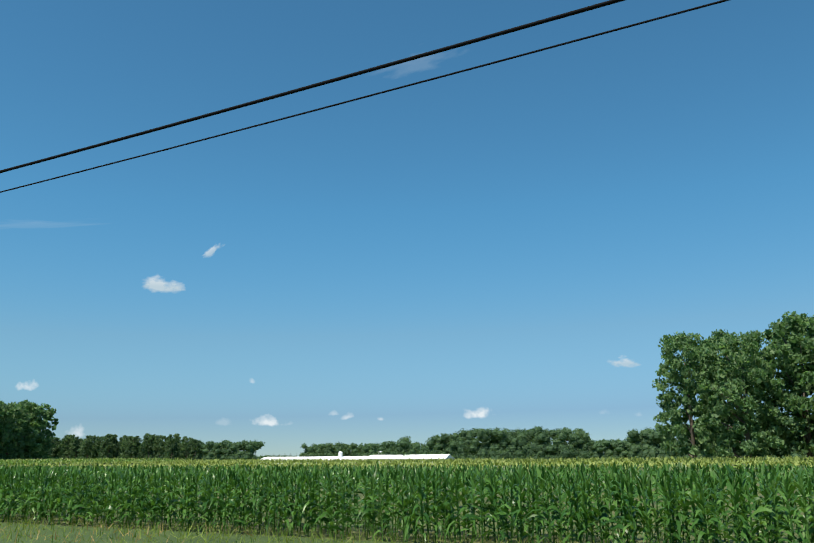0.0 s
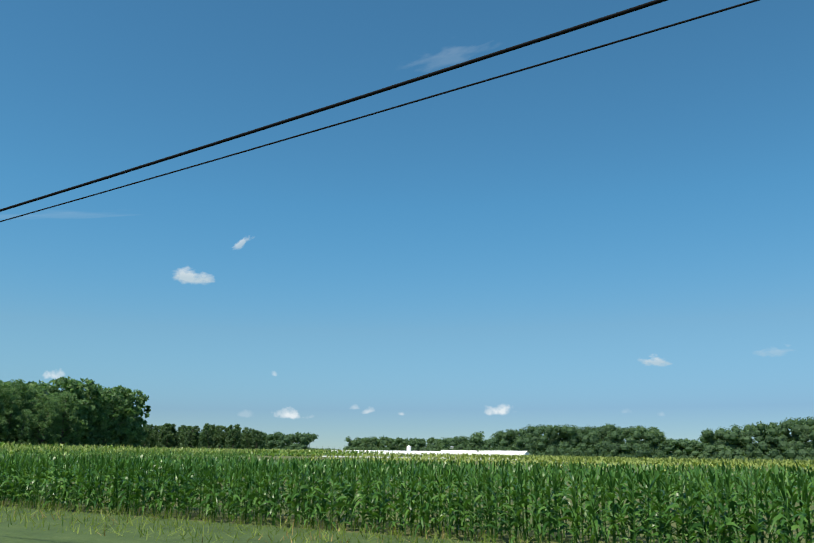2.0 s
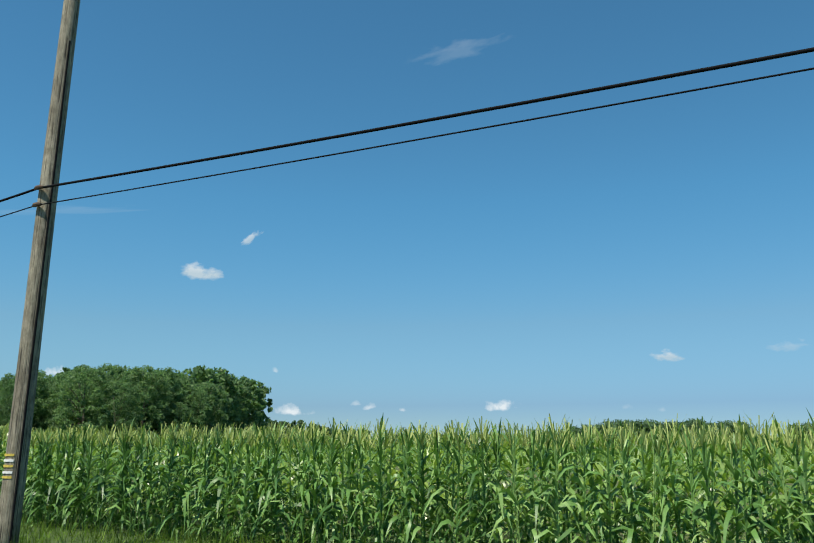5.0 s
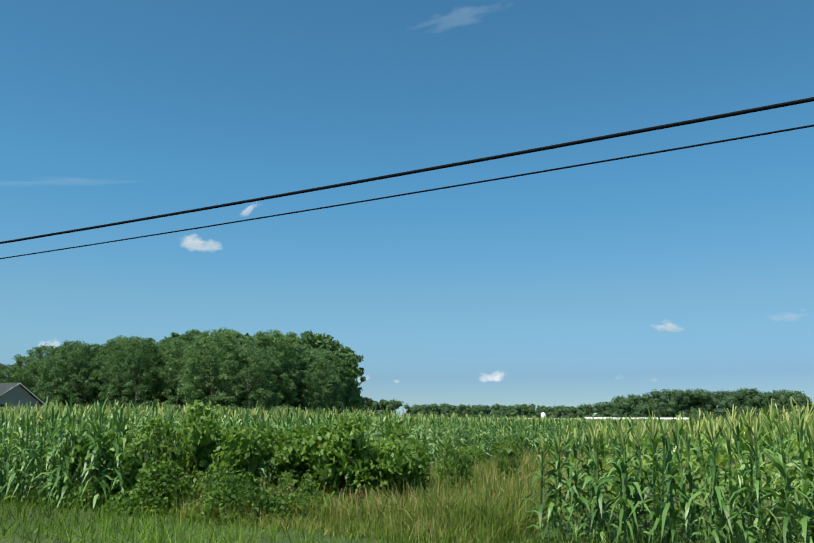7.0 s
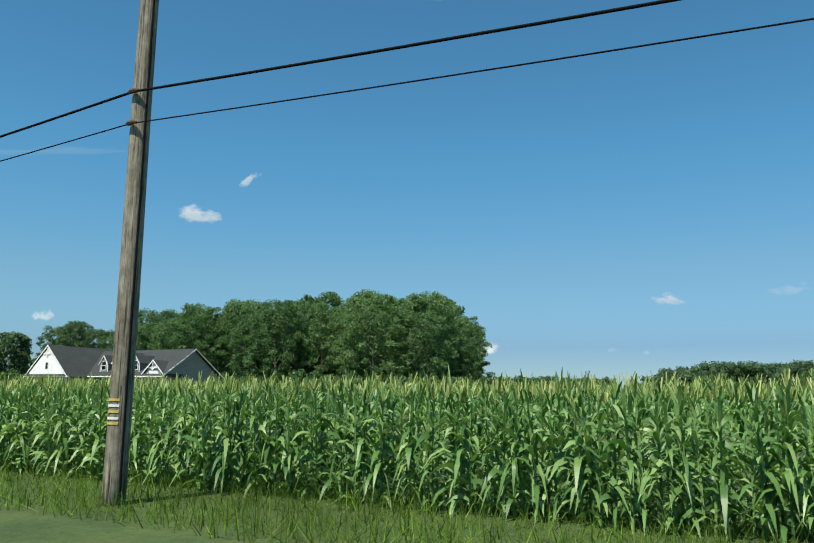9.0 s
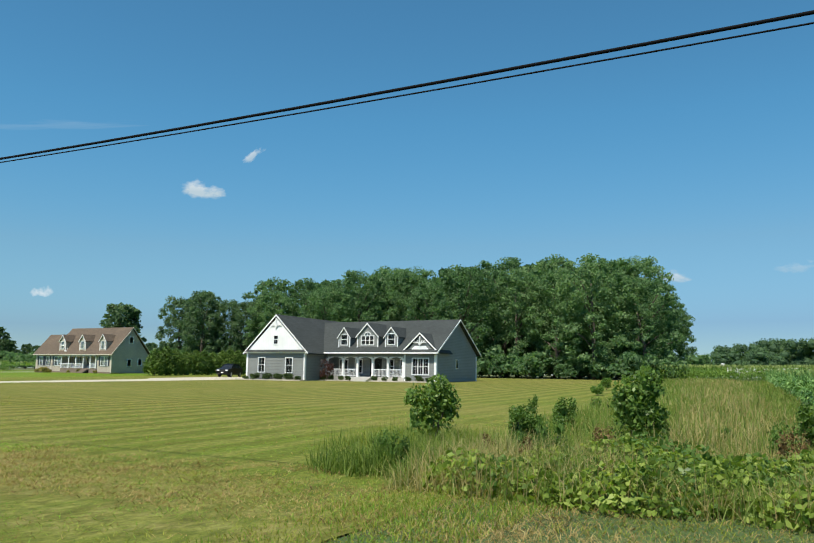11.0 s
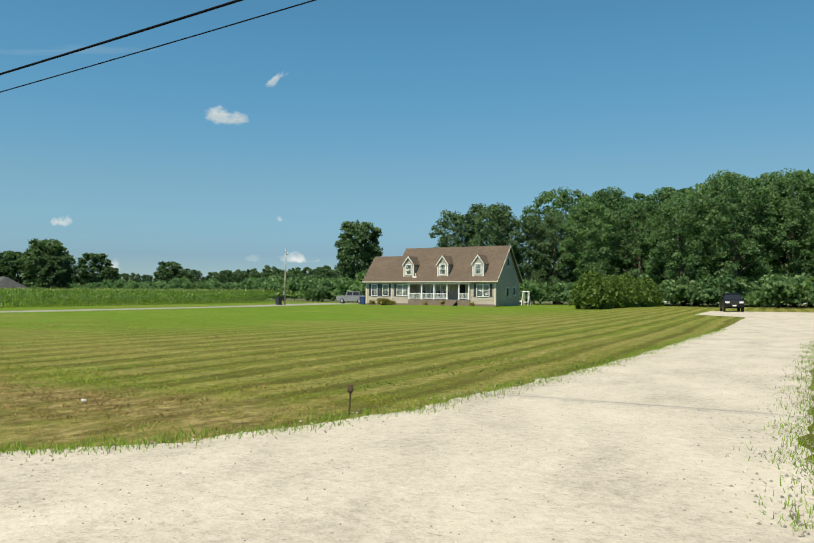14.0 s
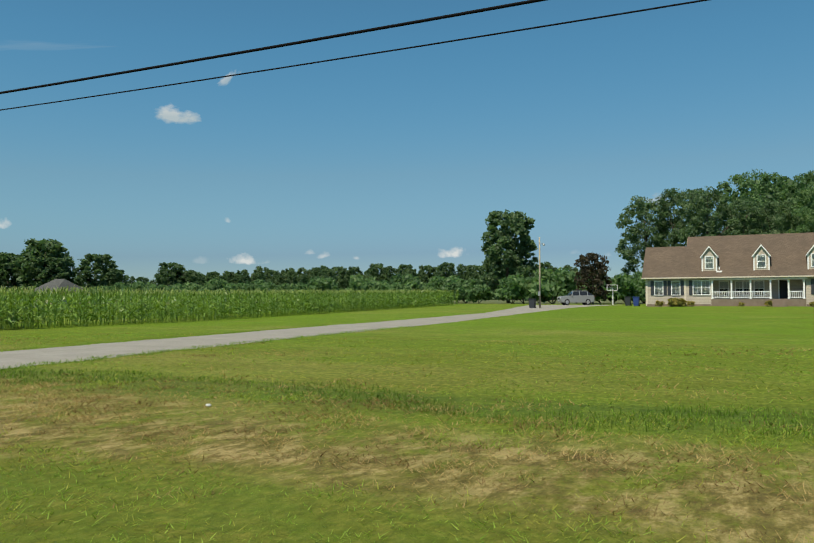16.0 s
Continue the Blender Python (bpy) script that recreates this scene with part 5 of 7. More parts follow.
window(dh, o, -98.9, -97.02, 1.42, 3.06, 72.7, 3, 0.11, 0.0)
# porch
part("porch_floor", G(o).box(-110.4, -99.95, 72.55, 74.7, B, 1.04), M_concrete, dh, "grey stone porch plinth")
for i in range(3):
    part("step", G(o).box(-105.9, -103.95, 71.35 + 0.4 * i, 72.55, B + 0.0 if i == 0 else B + 0.18 * i, B + 0.17 * (i + 1)), M_concrete, dh)
cols = [-110.0, -107.8, -105.88, -103.9, -101.95, -100.05]
for x in cols:
    column(dh, o, x, 72.75, 1.04, 3.1)
part("porch_beam", G(o).box(-110.4, -99.9, 72.66, 72.86, 3.26, 3.62), M_grey_siding, dh, "grey porch beam")
for a, b in zip(cols, cols[1:]):
    arc = [(a + 0.12 + (b - a - 0.24) * t, 2.92 + 0.3 * math.sin(math.pi * t) ** 0.7) for t in np.linspace(0, 1, 13)]
    g = G(o)
    for p, q in zip(arc, arc[1:]):
        g.prism([p, q, (q[0], 3.255), (p[0], 3.255)], "y", 72.68, 72.84)
    part("arched_valance", g, M_white, dh, "white arched porch valance")
    if not -106.5 < (a + b) / 2 < -103.5:
        railing(dh, o, a + 0.121, b - 0.121, 72.75, 1.06, 1.9)
part("porch_ceiling", G(o).box(-110.4, -99.95, 72.87, 74.69, 3.45, 3.52), M_white, dh)
for a, b in ((-109.6, -108.5), (-107.4, -106.55), (-103.2, -102.4), (-101.5, -100.7)):
    window(dh, o, a, b, 1.5, 2.95, 74.7)
g = G(o).box(-105.45, -105.35, 74.66, 74.78, 1.04, 3.08).box(-104.05, -103.95, 74.66, 74.78, 1.04, 3.08).box(-105.35, -104.05, 74.66, 74.78, 2.98, 3.08).box(-104.72, -104.68, 74.70, 74.78, 1.04, 2.98)
fd = part("front_door", g, M_door, dh, "near-black double front door")
for a in (-105.34, -104.65):
    lf = part("door_leaf", G(o).box(a, a + 0.59, 74.72, 74.77, 1.05, 2.97), M_door, fd)
    part("door_glass", G(o).box(a + 0.14, a + 0.45, 74.705, 74.718, 1.5, 2.8), M_glass, fd)
part("door_handle", G(o).tube([(-104.8, 74.68, 2.0), (-104.8, 74.68, 2.25)], 0.02, 6), M_steel, fd)
for a, b, zp, arch in ((-108.75, -107.2, 6.55, False), (-106.25, -103.5, 6.98, True), (-102.6, -101.0, 6.5, False)):
    xm = (a + b) / 2
    hw = 0.78 if arch else 0.4
    dormer(dh, o, a, b, 73.1, 4.1, 5.5 if not arch else 5.55, zp, 76.2, M_grey_siding, M_dark_roof, (xm - hw, xm + hw, 4.62, 5.55 if arch else 5.75), arch)
# planting bed, shrubs and the purple tree in front
for first, last, front, wall in ((0, 14, 67.9, 69.0), (14, 20, 71.2, 72.5), (24, 36, 71.2, 72.5)):
    g = G()
    xs = [-119.3 + 0.66 * i for i in range(first, last + 1)]
    edge = [(x, front + 0.12 * math.sin(i * 2.1)) for i, x in enumerate(xs)]
    z = float(gz(xs[0], front))
    g.prism(edge + [(xs[-1], wall), (xs[0], wall)], "z", z - 0.05, z + 0.13)
    tagged(part("planting_bed", g, M_gravel), "pale stone mulch bed along the house front", "flower bed", "beds before the grey house")
shrub = [bush("shrub", "round clipped shrub in the bed before the grey house", 1.15, 1.0, 120 + i, LEAF_CLIPPED, 800, 0.075, "shrub", "shrubs by the grey house") for i in range(2)]
for i, (x, s) in enumerate(((-118.1, 0.6), (-116.75, 0.95), (-115.05, 1.0), (-113.5, 0.95), (-112.05, 1.05), (-110.8, 0.65), (-109.9, 0.8), (-108.9, 0.7), (-107.5, 0.65), (-106.6, 0.6), (-103.2, 0.7), (-101.9, 0.6), (-100.6, 0.6), (-99.0, 0.62), (-97.7, 0.8), (-96.5, 0.62))):
    y = 68.3 if x < -110.5 else 71.9
    (stand if i < 2 else plant)(shrub[i % 2], x, y, s, i * 1.4, 0.95 if x < -110.5 else 1.05)
stand(bush("crape_myrtle", "small purple-leaved tree by the garage wall", 1.7, 2.5, 131, LEAF_RED, 520, 0.08, "tree"), -109.2, 71.4)

# the beige house
B2 = 0.90
o = (-164.4, 81.2, B2)
th = thing("house", o, "beige storey-and-a-half house with a brown roof, porch and three dormers", "house")
g = G(o)
hole_wall(g, -173.3, -167.05, B2, 3.62, 81.2, 81.4, [(-172.4, -171.66, 2.02, 3.34), (-170.75, -170.02, 2.02, 3.34), (-168.7, -167.2, 2.02, 3.4)])
hole_wall(g, -158.75, -155.5, B2, 3.62, 81.2, 81.4, [(-157.9, -156.4, 2.0, 3.36)])
hole_wall(g, -167.05, -158.75, B2, 3.62, 82.9, 83.1, [(-166.4, -165.6, 1.9, 3.3), (-164.9, -163.6, 1.9, 3.3), (-163.2, -162.4, 1.9, 3.3), (-161.0, -160.2, 1.57, 3.36)])
g.box(-167.25, -167.05, 81.4, 83.1, B2, 3.62).box(-158.75, -158.55, 81.4, 83.1, B2, 3.62)
g.box(-173.3, -155.7, 88.2, 88.4, B2, 3.62)
part("front_wall", g, M_tan_siding, th)
g = G(o).prism([(81.4, B2), (88.4, B2), (88.4, 3.7), (84.75, 7.85), (81.4, 3.95)], "x", -155.7, -155.5)
part("side_wall", g, M_tan_siding, th, "gable-end wall with small windows")
part("left_wall", G(o).prism([(81.4, B2), (88.4, B2), (88.4, 3.7), (84.75, 7.85), (81.4, 3.95)], "x", -169.6, -169.4), M_tan_siding, th)
part("left_wall", G(o).prism([(81.4, B2), (87.0, B2), (87.0, 3.6), (84.0, 6.9), (81.4, 3.95)], "x", -173.3, -173.1), M_tan_siding, th)
for y0, z0, z1 in ((84.4, 5.6, 6.5), (84.2, 2.0, 3.0), (86.3, 2.2, 3.1)):
    s = part("side_window", G(o).box(-155.5, -155.46, y0 - 0.11, y0 + 0.71, z0 - 0.11, z1 + 0.11), M_white, th)
    part("pane", G(o).box(-155.46, -155.45, y0, y0 + 0.6, z0, z1), M_glass, s)
g = G(o)
slab(g, (80.8, 3.64), (84.75, 7.95), -169.55, -155.2, 0.12)
slab(g, (88.8, 3.64), (84.75, 7.95), -169.55, -155.2, 0.12)
part("main_roof", g, M_tan_roof, th, "brown shingle roof")
g = G(o)
slab(g, (80.8, 3.64), (83.8, 6.92), -173.65, -169.56, 0.12)
slab(g, (87.2, 3.64), (83.8, 6.92), -173.65, -169.56, 0.12)
part("wing_roof", g, M_tan_roof, th, "lower brown shingle roof of the wing")
g = G(o)
for x, top in ((-155.195, (84.75, 7.95)),):
    for e in (80.75, 88.85):
        r = [(e, 3.56), (top[0], top[1] - 0.04), (top[0], top[1] + 0.1), (e, 3.7)]
        g.prism(r if e < 84 else r[::-1], "x", x, x + 0.05)
g.box(-173.65, -155.2, 80.74, 80.795, 3.62, 3.74)
for x in (-173.32, -169.6, -155.72):
    g.box(x, x + 0.2, 81.15, 81.198, B2, 3.6)
g.box(-167.2, -158.6, 80.86, 81.02, 3.4, 3.58)
part("trim", g, M_cream, th, "cream fascia, corner boards and porch beam")
part("foundation", G(o).box(-173.2, -167.1, 81.1, 81.197, B2 - 0.2, B2 + 0.15).box(-158.7, -155.6, 81.1, 81.197, B2 - 0.2, B2 + 0.15), M_brick, th, "brown brick foundation")
part("porch_floor", G(o).box(-167.05, -158.75, 81.02, 82.9, B2 - 0.2, 1.56), M_brick, th, "porch on a brown brick base")
cols = [-166.95, -165.2, -163.5, -161.75, -160.2, -158.9]
for x in cols:
    column(th, o, x, 81.1, 1.56, 3.4, 0.07)
for i in (0, 1, 2, 4):
    railing(th, o, cols[i] + 0.071, cols[i + 1] - 0.071, 81.1, 1.58, 2.3)
for i in range(3):
    part("step", G(o).box(-161.6, -160.35, 79.95 + 0.33 * i, 81.02, B2 - 0.1, B2 + 0.17 * (i + 1)), M_brick, th)
for a, b, s in ((-172.4, -171.66, 1), (-170.75, -170.02, 1), (-168.7, -167.2, 2), (-157.9, -156.4, 2)):
    window(th, o, a, b, 2.02, 3.34, 81.2, s, 0.08, 0.92)
    for q in ((a - 0.42, a - 0.1), (b + 0.1, b + 0.42)):
        if q[1] < -155.6 and not (-167.2 < q[1] < -166.5):
            part("shutter", G(o).box(*q, 81.15, 81.198, 1.96, 3.42), M_shutter, th, "dark window shutter")
for a, b, s in ((-166.4, -165.6, 1), (-164.9, -163.6, 2), (-163.2, -162.4, 1)):
    window(th, o, a, b, 1.9, 3.3, 82.9, s, 0.08, 0.5)
fd = part("front_door", G(o).box(-161.1, -161.0, 82.85, 83.0, 1.57, 3.4).box(-160.2, -160.1, 82.85, 83.0, 1.57, 3.4), M_white, th, "dark front door in a white frame")
part("door_leaf", G(o).box(-161.0, -160.2, 82.95, 83.0, 1.58, 3.36), M_door, fd)
for a, b in ((-167.9, -166.5), (-163.2, -161.8), (-158.55, -157.15)):
    xm = (a + b) / 2
    dormer(th, o, a, b, 81.35, 4.1, 5.85, 6.78, 84.0, M_tan_siding, M_tan_roof, (xm - 0.33, xm + 0.33, 4.62, 5.75), False, M_blind)
part("roof_vent", G(o).tube([(-166.3, 81.5, 4.3), (-166.3, 81.5, 4.75)], 0.06, 8).box(-166.55, -166.05, 81.2, 81.6, 4.15, 4.35), M_white, th, "small white roof vent")
tuft = [bush("flower_clump", "low clump of yellow-green day lilies by the beige house", 1.0, 0.7, 140 + i, LEAF_YELLOW, 500, 0.09, "plant", "lilies by the beige house") for i in range(2)]
for i, (x, s) in enumerate(((-171.9, 0.9), (-170.6, 1.25), (-169.9, 1.2), (-168.9, 0.8), (-158.2, 0.7), (-161.9, 0.8), (-164.3, 0.6))):
    (stand if i < 2 else plant)(tuft[i % 2], x, 80.5, s, i)


# ---- cars ----
def suv(label, paint, place, turn):
    """A mid-size SUV, nose to -y: lower body, glasshouse, lamps, wheels."""
    root = thing("car", (0, 0, 0), label, "car")
    low = [(-2.3, 0.42), (-2.32, 0.75), (-2.2, 0.98), (-1.25, 1.08), (2.2, 1.1), (2.3, 0.9), (2.28, 0.42), (1.85, 0.3), (-1.9, 0.3)]
    g = G()
    rings = []
    for x, k in ((-0.93, 0.97), (-0.88, 1.0), (0.88, 1.0), (0.93, 0.97)):
        rings.append([(x, y * k, 0.7 + (z - 0.7) * k) for y, z in low])
    n = len(low)
    g.add([p for r in rings for p in r], [tuple(range(n)), tuple(range(3 * n, 4 * n))[::-1]] + [(j * n + (i + 1) % n, j * n + i, (j + 1) * n + i, (j + 1) * n + (i + 1) % n) for j in range(3) for i in range(n)])
    body = part("body", g, paint, root)
    top = [(-1.25, 1.05), (-0.4, 1.56), (1.35, 1.58), (2.15, 1.11)]
    g = G()
    g.add([(x * (1 if z < 1.2 else 0.8), y, z) for x in (-0.85, 0.85) for y, z in top], [(3, 2, 1, 0), (4, 5, 6, 7), (0, 1, 5, 4), (2, 3, 7, 6)])
    part("windows", g, M_car_glass, root, "dark tinted car windows")
    g = G()
    g.add([(x, y, z) for x in (-0.7, 0.7) for y, z in ((-0.5, 1.545), (1.45, 1.565), (1.3, 1.64), (-0.25, 1.63))], [(3, 2, 1, 0), (4, 5, 6, 7), (0, 1, 5, 4), (1, 2, 6, 5), (2, 3, 7, 6), (3, 0, 4, 7)])
    part("roof", g, paint, root)
    for y in (-1.02, 0.3, 1.35):
        for s in (-1, 1):
            g = G().prism([(s * 0.86, 1.09), (s * 0.69, 1.57), (s * 0.72, 1.57), (s * 0.89, 1.09)][::s], "y", y - 0.04 + (0.35 if y < -1 else 0), y + 0.04 + (0.35 if y < -1 else 0))
            part("pillar", g, paint, root)
    for x in (-0.64, 0.64):
        part("headlight", G().box(x - 0.2, x + 0.2, -2.34, -2.25, 0.74, 0.9), M_lamp_glass, root, "clear headlight")
        part("tail_light", G().box(x - 0.15, x + 0.15, 2.27, 2.32, 0.8, 1.02), M_red, root, "red tail light")
    part("grille", G().box(-0.42, 0.42, -2.345, -2.28, 0.66, 0.86), M_door, root)
    part("number_plate", G().box(-0.18, 0.18, -2.355, -2.32, 0.48, 0.6), M_tag_white, root)
    for x in (-0.84, 0.84):
        for y in (-1.42, 1.4):
            w = part("wheel", G().tube([(x - 0.11, y, 0.35), (x - 0.09, y, 0.35), (x + 0.09, y, 0.35), (x + 0.11, y, 0.35)], [0.3, 0.35, 0.35, 0.3], 18), M_tyre, root)
            s = 1 if x > 0 else -1
            part("rim", G().tube([(x + s * 0.112, y, 0.35), (x + s * 0.125, y, 0.35)], [0.22, 0.19], 14), M_steel, w)
    for x in (-0.98, 0.98):
        part("mirror", G().box(x - 0.09, x + 0.09, -0.85, -0.75, 1.05, 1.2), paint, root)
    root.matrix_basis = Matrix.Translation((*place, float(gz(*place)) + 0.02)) @ Matrix.Rotation(radians(turn), 4, "Z") @ Matrix.Diagonal((0.95, 0.9, 1.08, 1))
    return root


def car_paint(name, c, metal):
    m, n, l, b = mat(name, 0.32, metal)
    l.new(ramp(n, l, tex(n, l, 2.0), [(0.3, tuple(v * 0.93 for v in c)), (0.7, c)]), b.inputs["Base Color"])
    b.inputs["Coat Weight"].default_value = 0.12
    b.inputs["Specular IOR Level"].default_value = 0.3
    return m


M_black_paint = car_paint("black_car_paint", (0.008, 0.008, 0.009), 0.2)
M_silver_paint = car_paint("silver_car_paint", (0.27, 0.29, 0.30), 0.25)
M_car_glass = plain("tinted_glass", (0.02, 0.022, 0.025), 0.05)
M_tyre = plain("tyre_rubber", (0.015, 0.015, 0.016), 0.85)
M_red = plain("red_lens", (0.35, 0.01, 0.01), 0.2)
M_lamp_glass = plain("headlight_glass", (0.65, 0.66, 0.68), 0.1)
suv("black SUV parked on the gravel drive", M_black_paint, (-130.2, 79.2), 14)
suv("silver SUV parked beside the beige house", M_silver_paint, (-183.4, 92.8), -62)


# ---- hedge, yard things ----
def evergreen(w, h, seed):
    """A dense upright evergreen, broad at the foot, of many small upswept sprays."""
    root = thing("arborvitae", (0, 0, 0), "dense green evergreen in the clipped hedge row", "hedge", "hedge row")
    r = np.random.default_rng(seed)
    part("trunk", G().tube([(0, 0, -0.1), (0, 0, h * 0.8)], [0.09, 0.03], 6), M_bark, root)
    lobes = []
    for i in range(60):
        t = (i + 0.5) / 60
        a, d = i * 2.4, w * 0.5 * (1 - t ** 2.6) * 0.86
        q = w * 0.13 * (1.15 - 0.4 * t)
        lobes.append((math.cos(a) * d, math.sin(a) * d, 0.12 * h + 0.8 * h * t, q, q, q * 1.9))
    foliage = new("foliage", quick_mesh("foliage", [(np.concatenate([clumps(lobes, 3000, 0.13, 0.5, 0.5), core(lobes, 300, 0.35)]), LEAF_HEDGE)]))
    foliage.parent = root
    return root


hedges = [evergreen(3.0, 3.8, 150 + i) for i in range(2)]
k = 0
for y in np.arange(79.6, 107, 1.9):
    (stand if k < 2 else plant)(hedges[k % 2], -144.6 + 0.03 * (y - 79) + 0.15 * math.sin(k * 2), y, 1.0 + 0.06 * math.sin(k * 1.7), k * 1.9, 0.95 + 0.05 * math.sin(k))
    k += 1


def yard_lamp(x, y):
    z = float(gz(x, y))
    root = thing("service_pole", (x, y, z), "slim weathered service pole with a small yard light", "pole")
    part("post", G().tube([(0, 0, -0.3), (0, 0, 7.4)], [0.11, 0.075], 10), M_pole_pale, root, "", True)
    part("arm", G().tube([(0, 0, 6.6), (0.3, -0.2, 6.75), (0.55, -0.35, 6.7)], 0.02, 6), M_steel, root)
    part("lamp", G().tube([(0.55, -0.35, 6.7), (0.55, -0.35, 6.6), (0.55, -0.35, 6.5)], [0.06, 0.14, 0.1], 10), M_steel, root)
    part("meter_box", G().box(-0.12, 0.12, -0.25, -0.1, 1.3, 1.75), M_steel, root, "grey meter box")
    return root


yard_lamp(-183.4, 77.6)


def bin_(x, y, label, paint):
    root = thing("trash_bin", (x, y, float(gz(x, y))), label, "trash bin")
    g = G().prism([(-0.24, -0.28), (0.24, -0.28), (0.24, 0.28), (-0.24, 0.28)], "z", 0.06, 0.2)
    k = len(g.v)
    g.add([(sx * (0.25 + 0.05 * t), sy * (0.29 + 0.05 * t), 0.2 + 0.75 * t) for t in (0, 1) for sx, sy in ((-1, -1), (1, -1), (1, 1), (-1, 1))], [(0, 1, 5, 4), (1, 2, 6, 5), (2, 3, 7, 6), (3, 0, 4, 7), (4, 5, 6, 7)])
    part("bin_body", g, paint, root)
    part("lid", G().box(-0.33, 0.33, -0.37, 0.36, 0.95, 1.02), paint, root)
    for sx in (-0.26, 0.26):
        part("wheel", G().tube([(sx - 0.03, 0.3, 0.1), (sx + 0.03, 0.3, 0.1)], 0.1, 10), M_tyre, root)
    return root


bin_(-184.1, 77.2, "dark trash bin by the service pole", M_shutter)
M_blue = plain("blue_plastic", (0.02, 0.05, 0.22), 0.5)
bin_(-174.5, 82.6, "blue trash bin by the beige house", M_blue)
bin_(-175.6, 84.0, "dark trash bin by the beige house", M_shutter)

LEAF_PLUM = leafy("dark_plum_leaves", [(0.1, (0.026, 0.027, 0.018)), (0.9, (0.070, 0.060, 0.040))], 0.5, 0.3, 1.0)
plum = tree("plum", 6.3, 2.1, 71, LEAF_PLUM, 4200, 0.13, "small dark purple-leaved tree beside the drive", "", 0.06)
stand(plum, -183.2, 101.0, 1.08)

# basketball hoop at the drive's end
hx, hy = -178.8, 92.0
root = thing("basketball_hoop", (hx, hy, float(gz(hx, hy))), "basketball hoop on a pale post at the drive's end", "basketball hoop")
part("post", G().tube([(0, 0, -0.2), (0, 0, 1.7), (0, -0.3, 2.0)], 0.06, 8), M_white, root)
for nm, q in (("board_edge", (-0.62, 0.62, 2.38, 2.42)), ("board_edge", (-0.62, 0.62, 1.74, 1.78)), ("board_edge", (-0.62, -0.56, 1.78, 2.36)), ("board_edge", (0.56, 0.62, 1.78, 2.36))):
    part(nm, G().box(q[0], q[1], -0.36, -0.32, q[2], q[3]), M_white, root, "white backboard edge")
part("backboard", G().box(-0.56, 0.56, -0.345, -0.335, 1.78, 2.36), M_glass, root, "clear backboard")
part("rim", G().tube([(0.2 * math.cos(a), -0.58 + 0.2 * math.sin(a), 1.85) for a in np.linspace(0, 6.2832, 17)], 0.015, 6), M_white, root)

# white swing frame with a low bench behind the beige house
px_, py_ = -157.6, 96.0
root = thing("garden_swing", (px_, py_, float(gz(px_, py_))), "narrow white garden swing frame with a low bench", "swing")
for sx in (-0.45, 0.45):
    for sy in (-0.5, 0.5):
        part("leg", G().tube([(sx, sy, -0.05), (sx * 0.95, 0, 1.85)], 0.05, 6), M_white, root)
part("top_bar", G().tube([(-0.5, 0, 1.85), (0.5, 0, 1.85)], 0.06, 6), M_white, root)
part("seat", G().box(-0.3, 0.3, -0.2, 0.2, 0.42, 0.5), M_white, root)
for sx in (-0.22, 0.22):
    part("hanger", G().tube([(sx, 0, 0.5), (sx, 0, 1.85)], 0.012, 5), M_white, root)
part("bench_rail", G().box(-2.3, -0.55, -0.06, 0.0, 0.5, 0.66), M_white, root, "low white bench rail")
for sx in (-2.25, -1.4, -0.6):
    part("bench_leg", G().tube([(sx, -0.02, -0.05), (sx, -0.02, 0.5)], 0.04, 6), M_white, root)

# far roof behind the corn
o = (-292, 107, float(gz(-292, 107)))
root = thing("barn", o, "low house with a grey hipped roof beyond the cornfield", "barn")
part("wall", G(o).box(-295, -289, 104, 111, o[2] - 0.2, 3.4), M_tan_siding, root)
g = G(o).add([(-296, 103.2, 3.35), (-288, 103.2, 3.35), (-288, 111.8, 3.35), (-296, 111.8, 3.35), (-293.4, 107.5, 6.0), (-290.6, 107.5, 6.0)],
             [(0, 1, 5, 4), (1, 2, 5), (2, 3, 4, 5), (3, 0, 4), (3, 2, 1, 0)])
part("roof", g, M_grey_roof, root, "grey hipped roof")

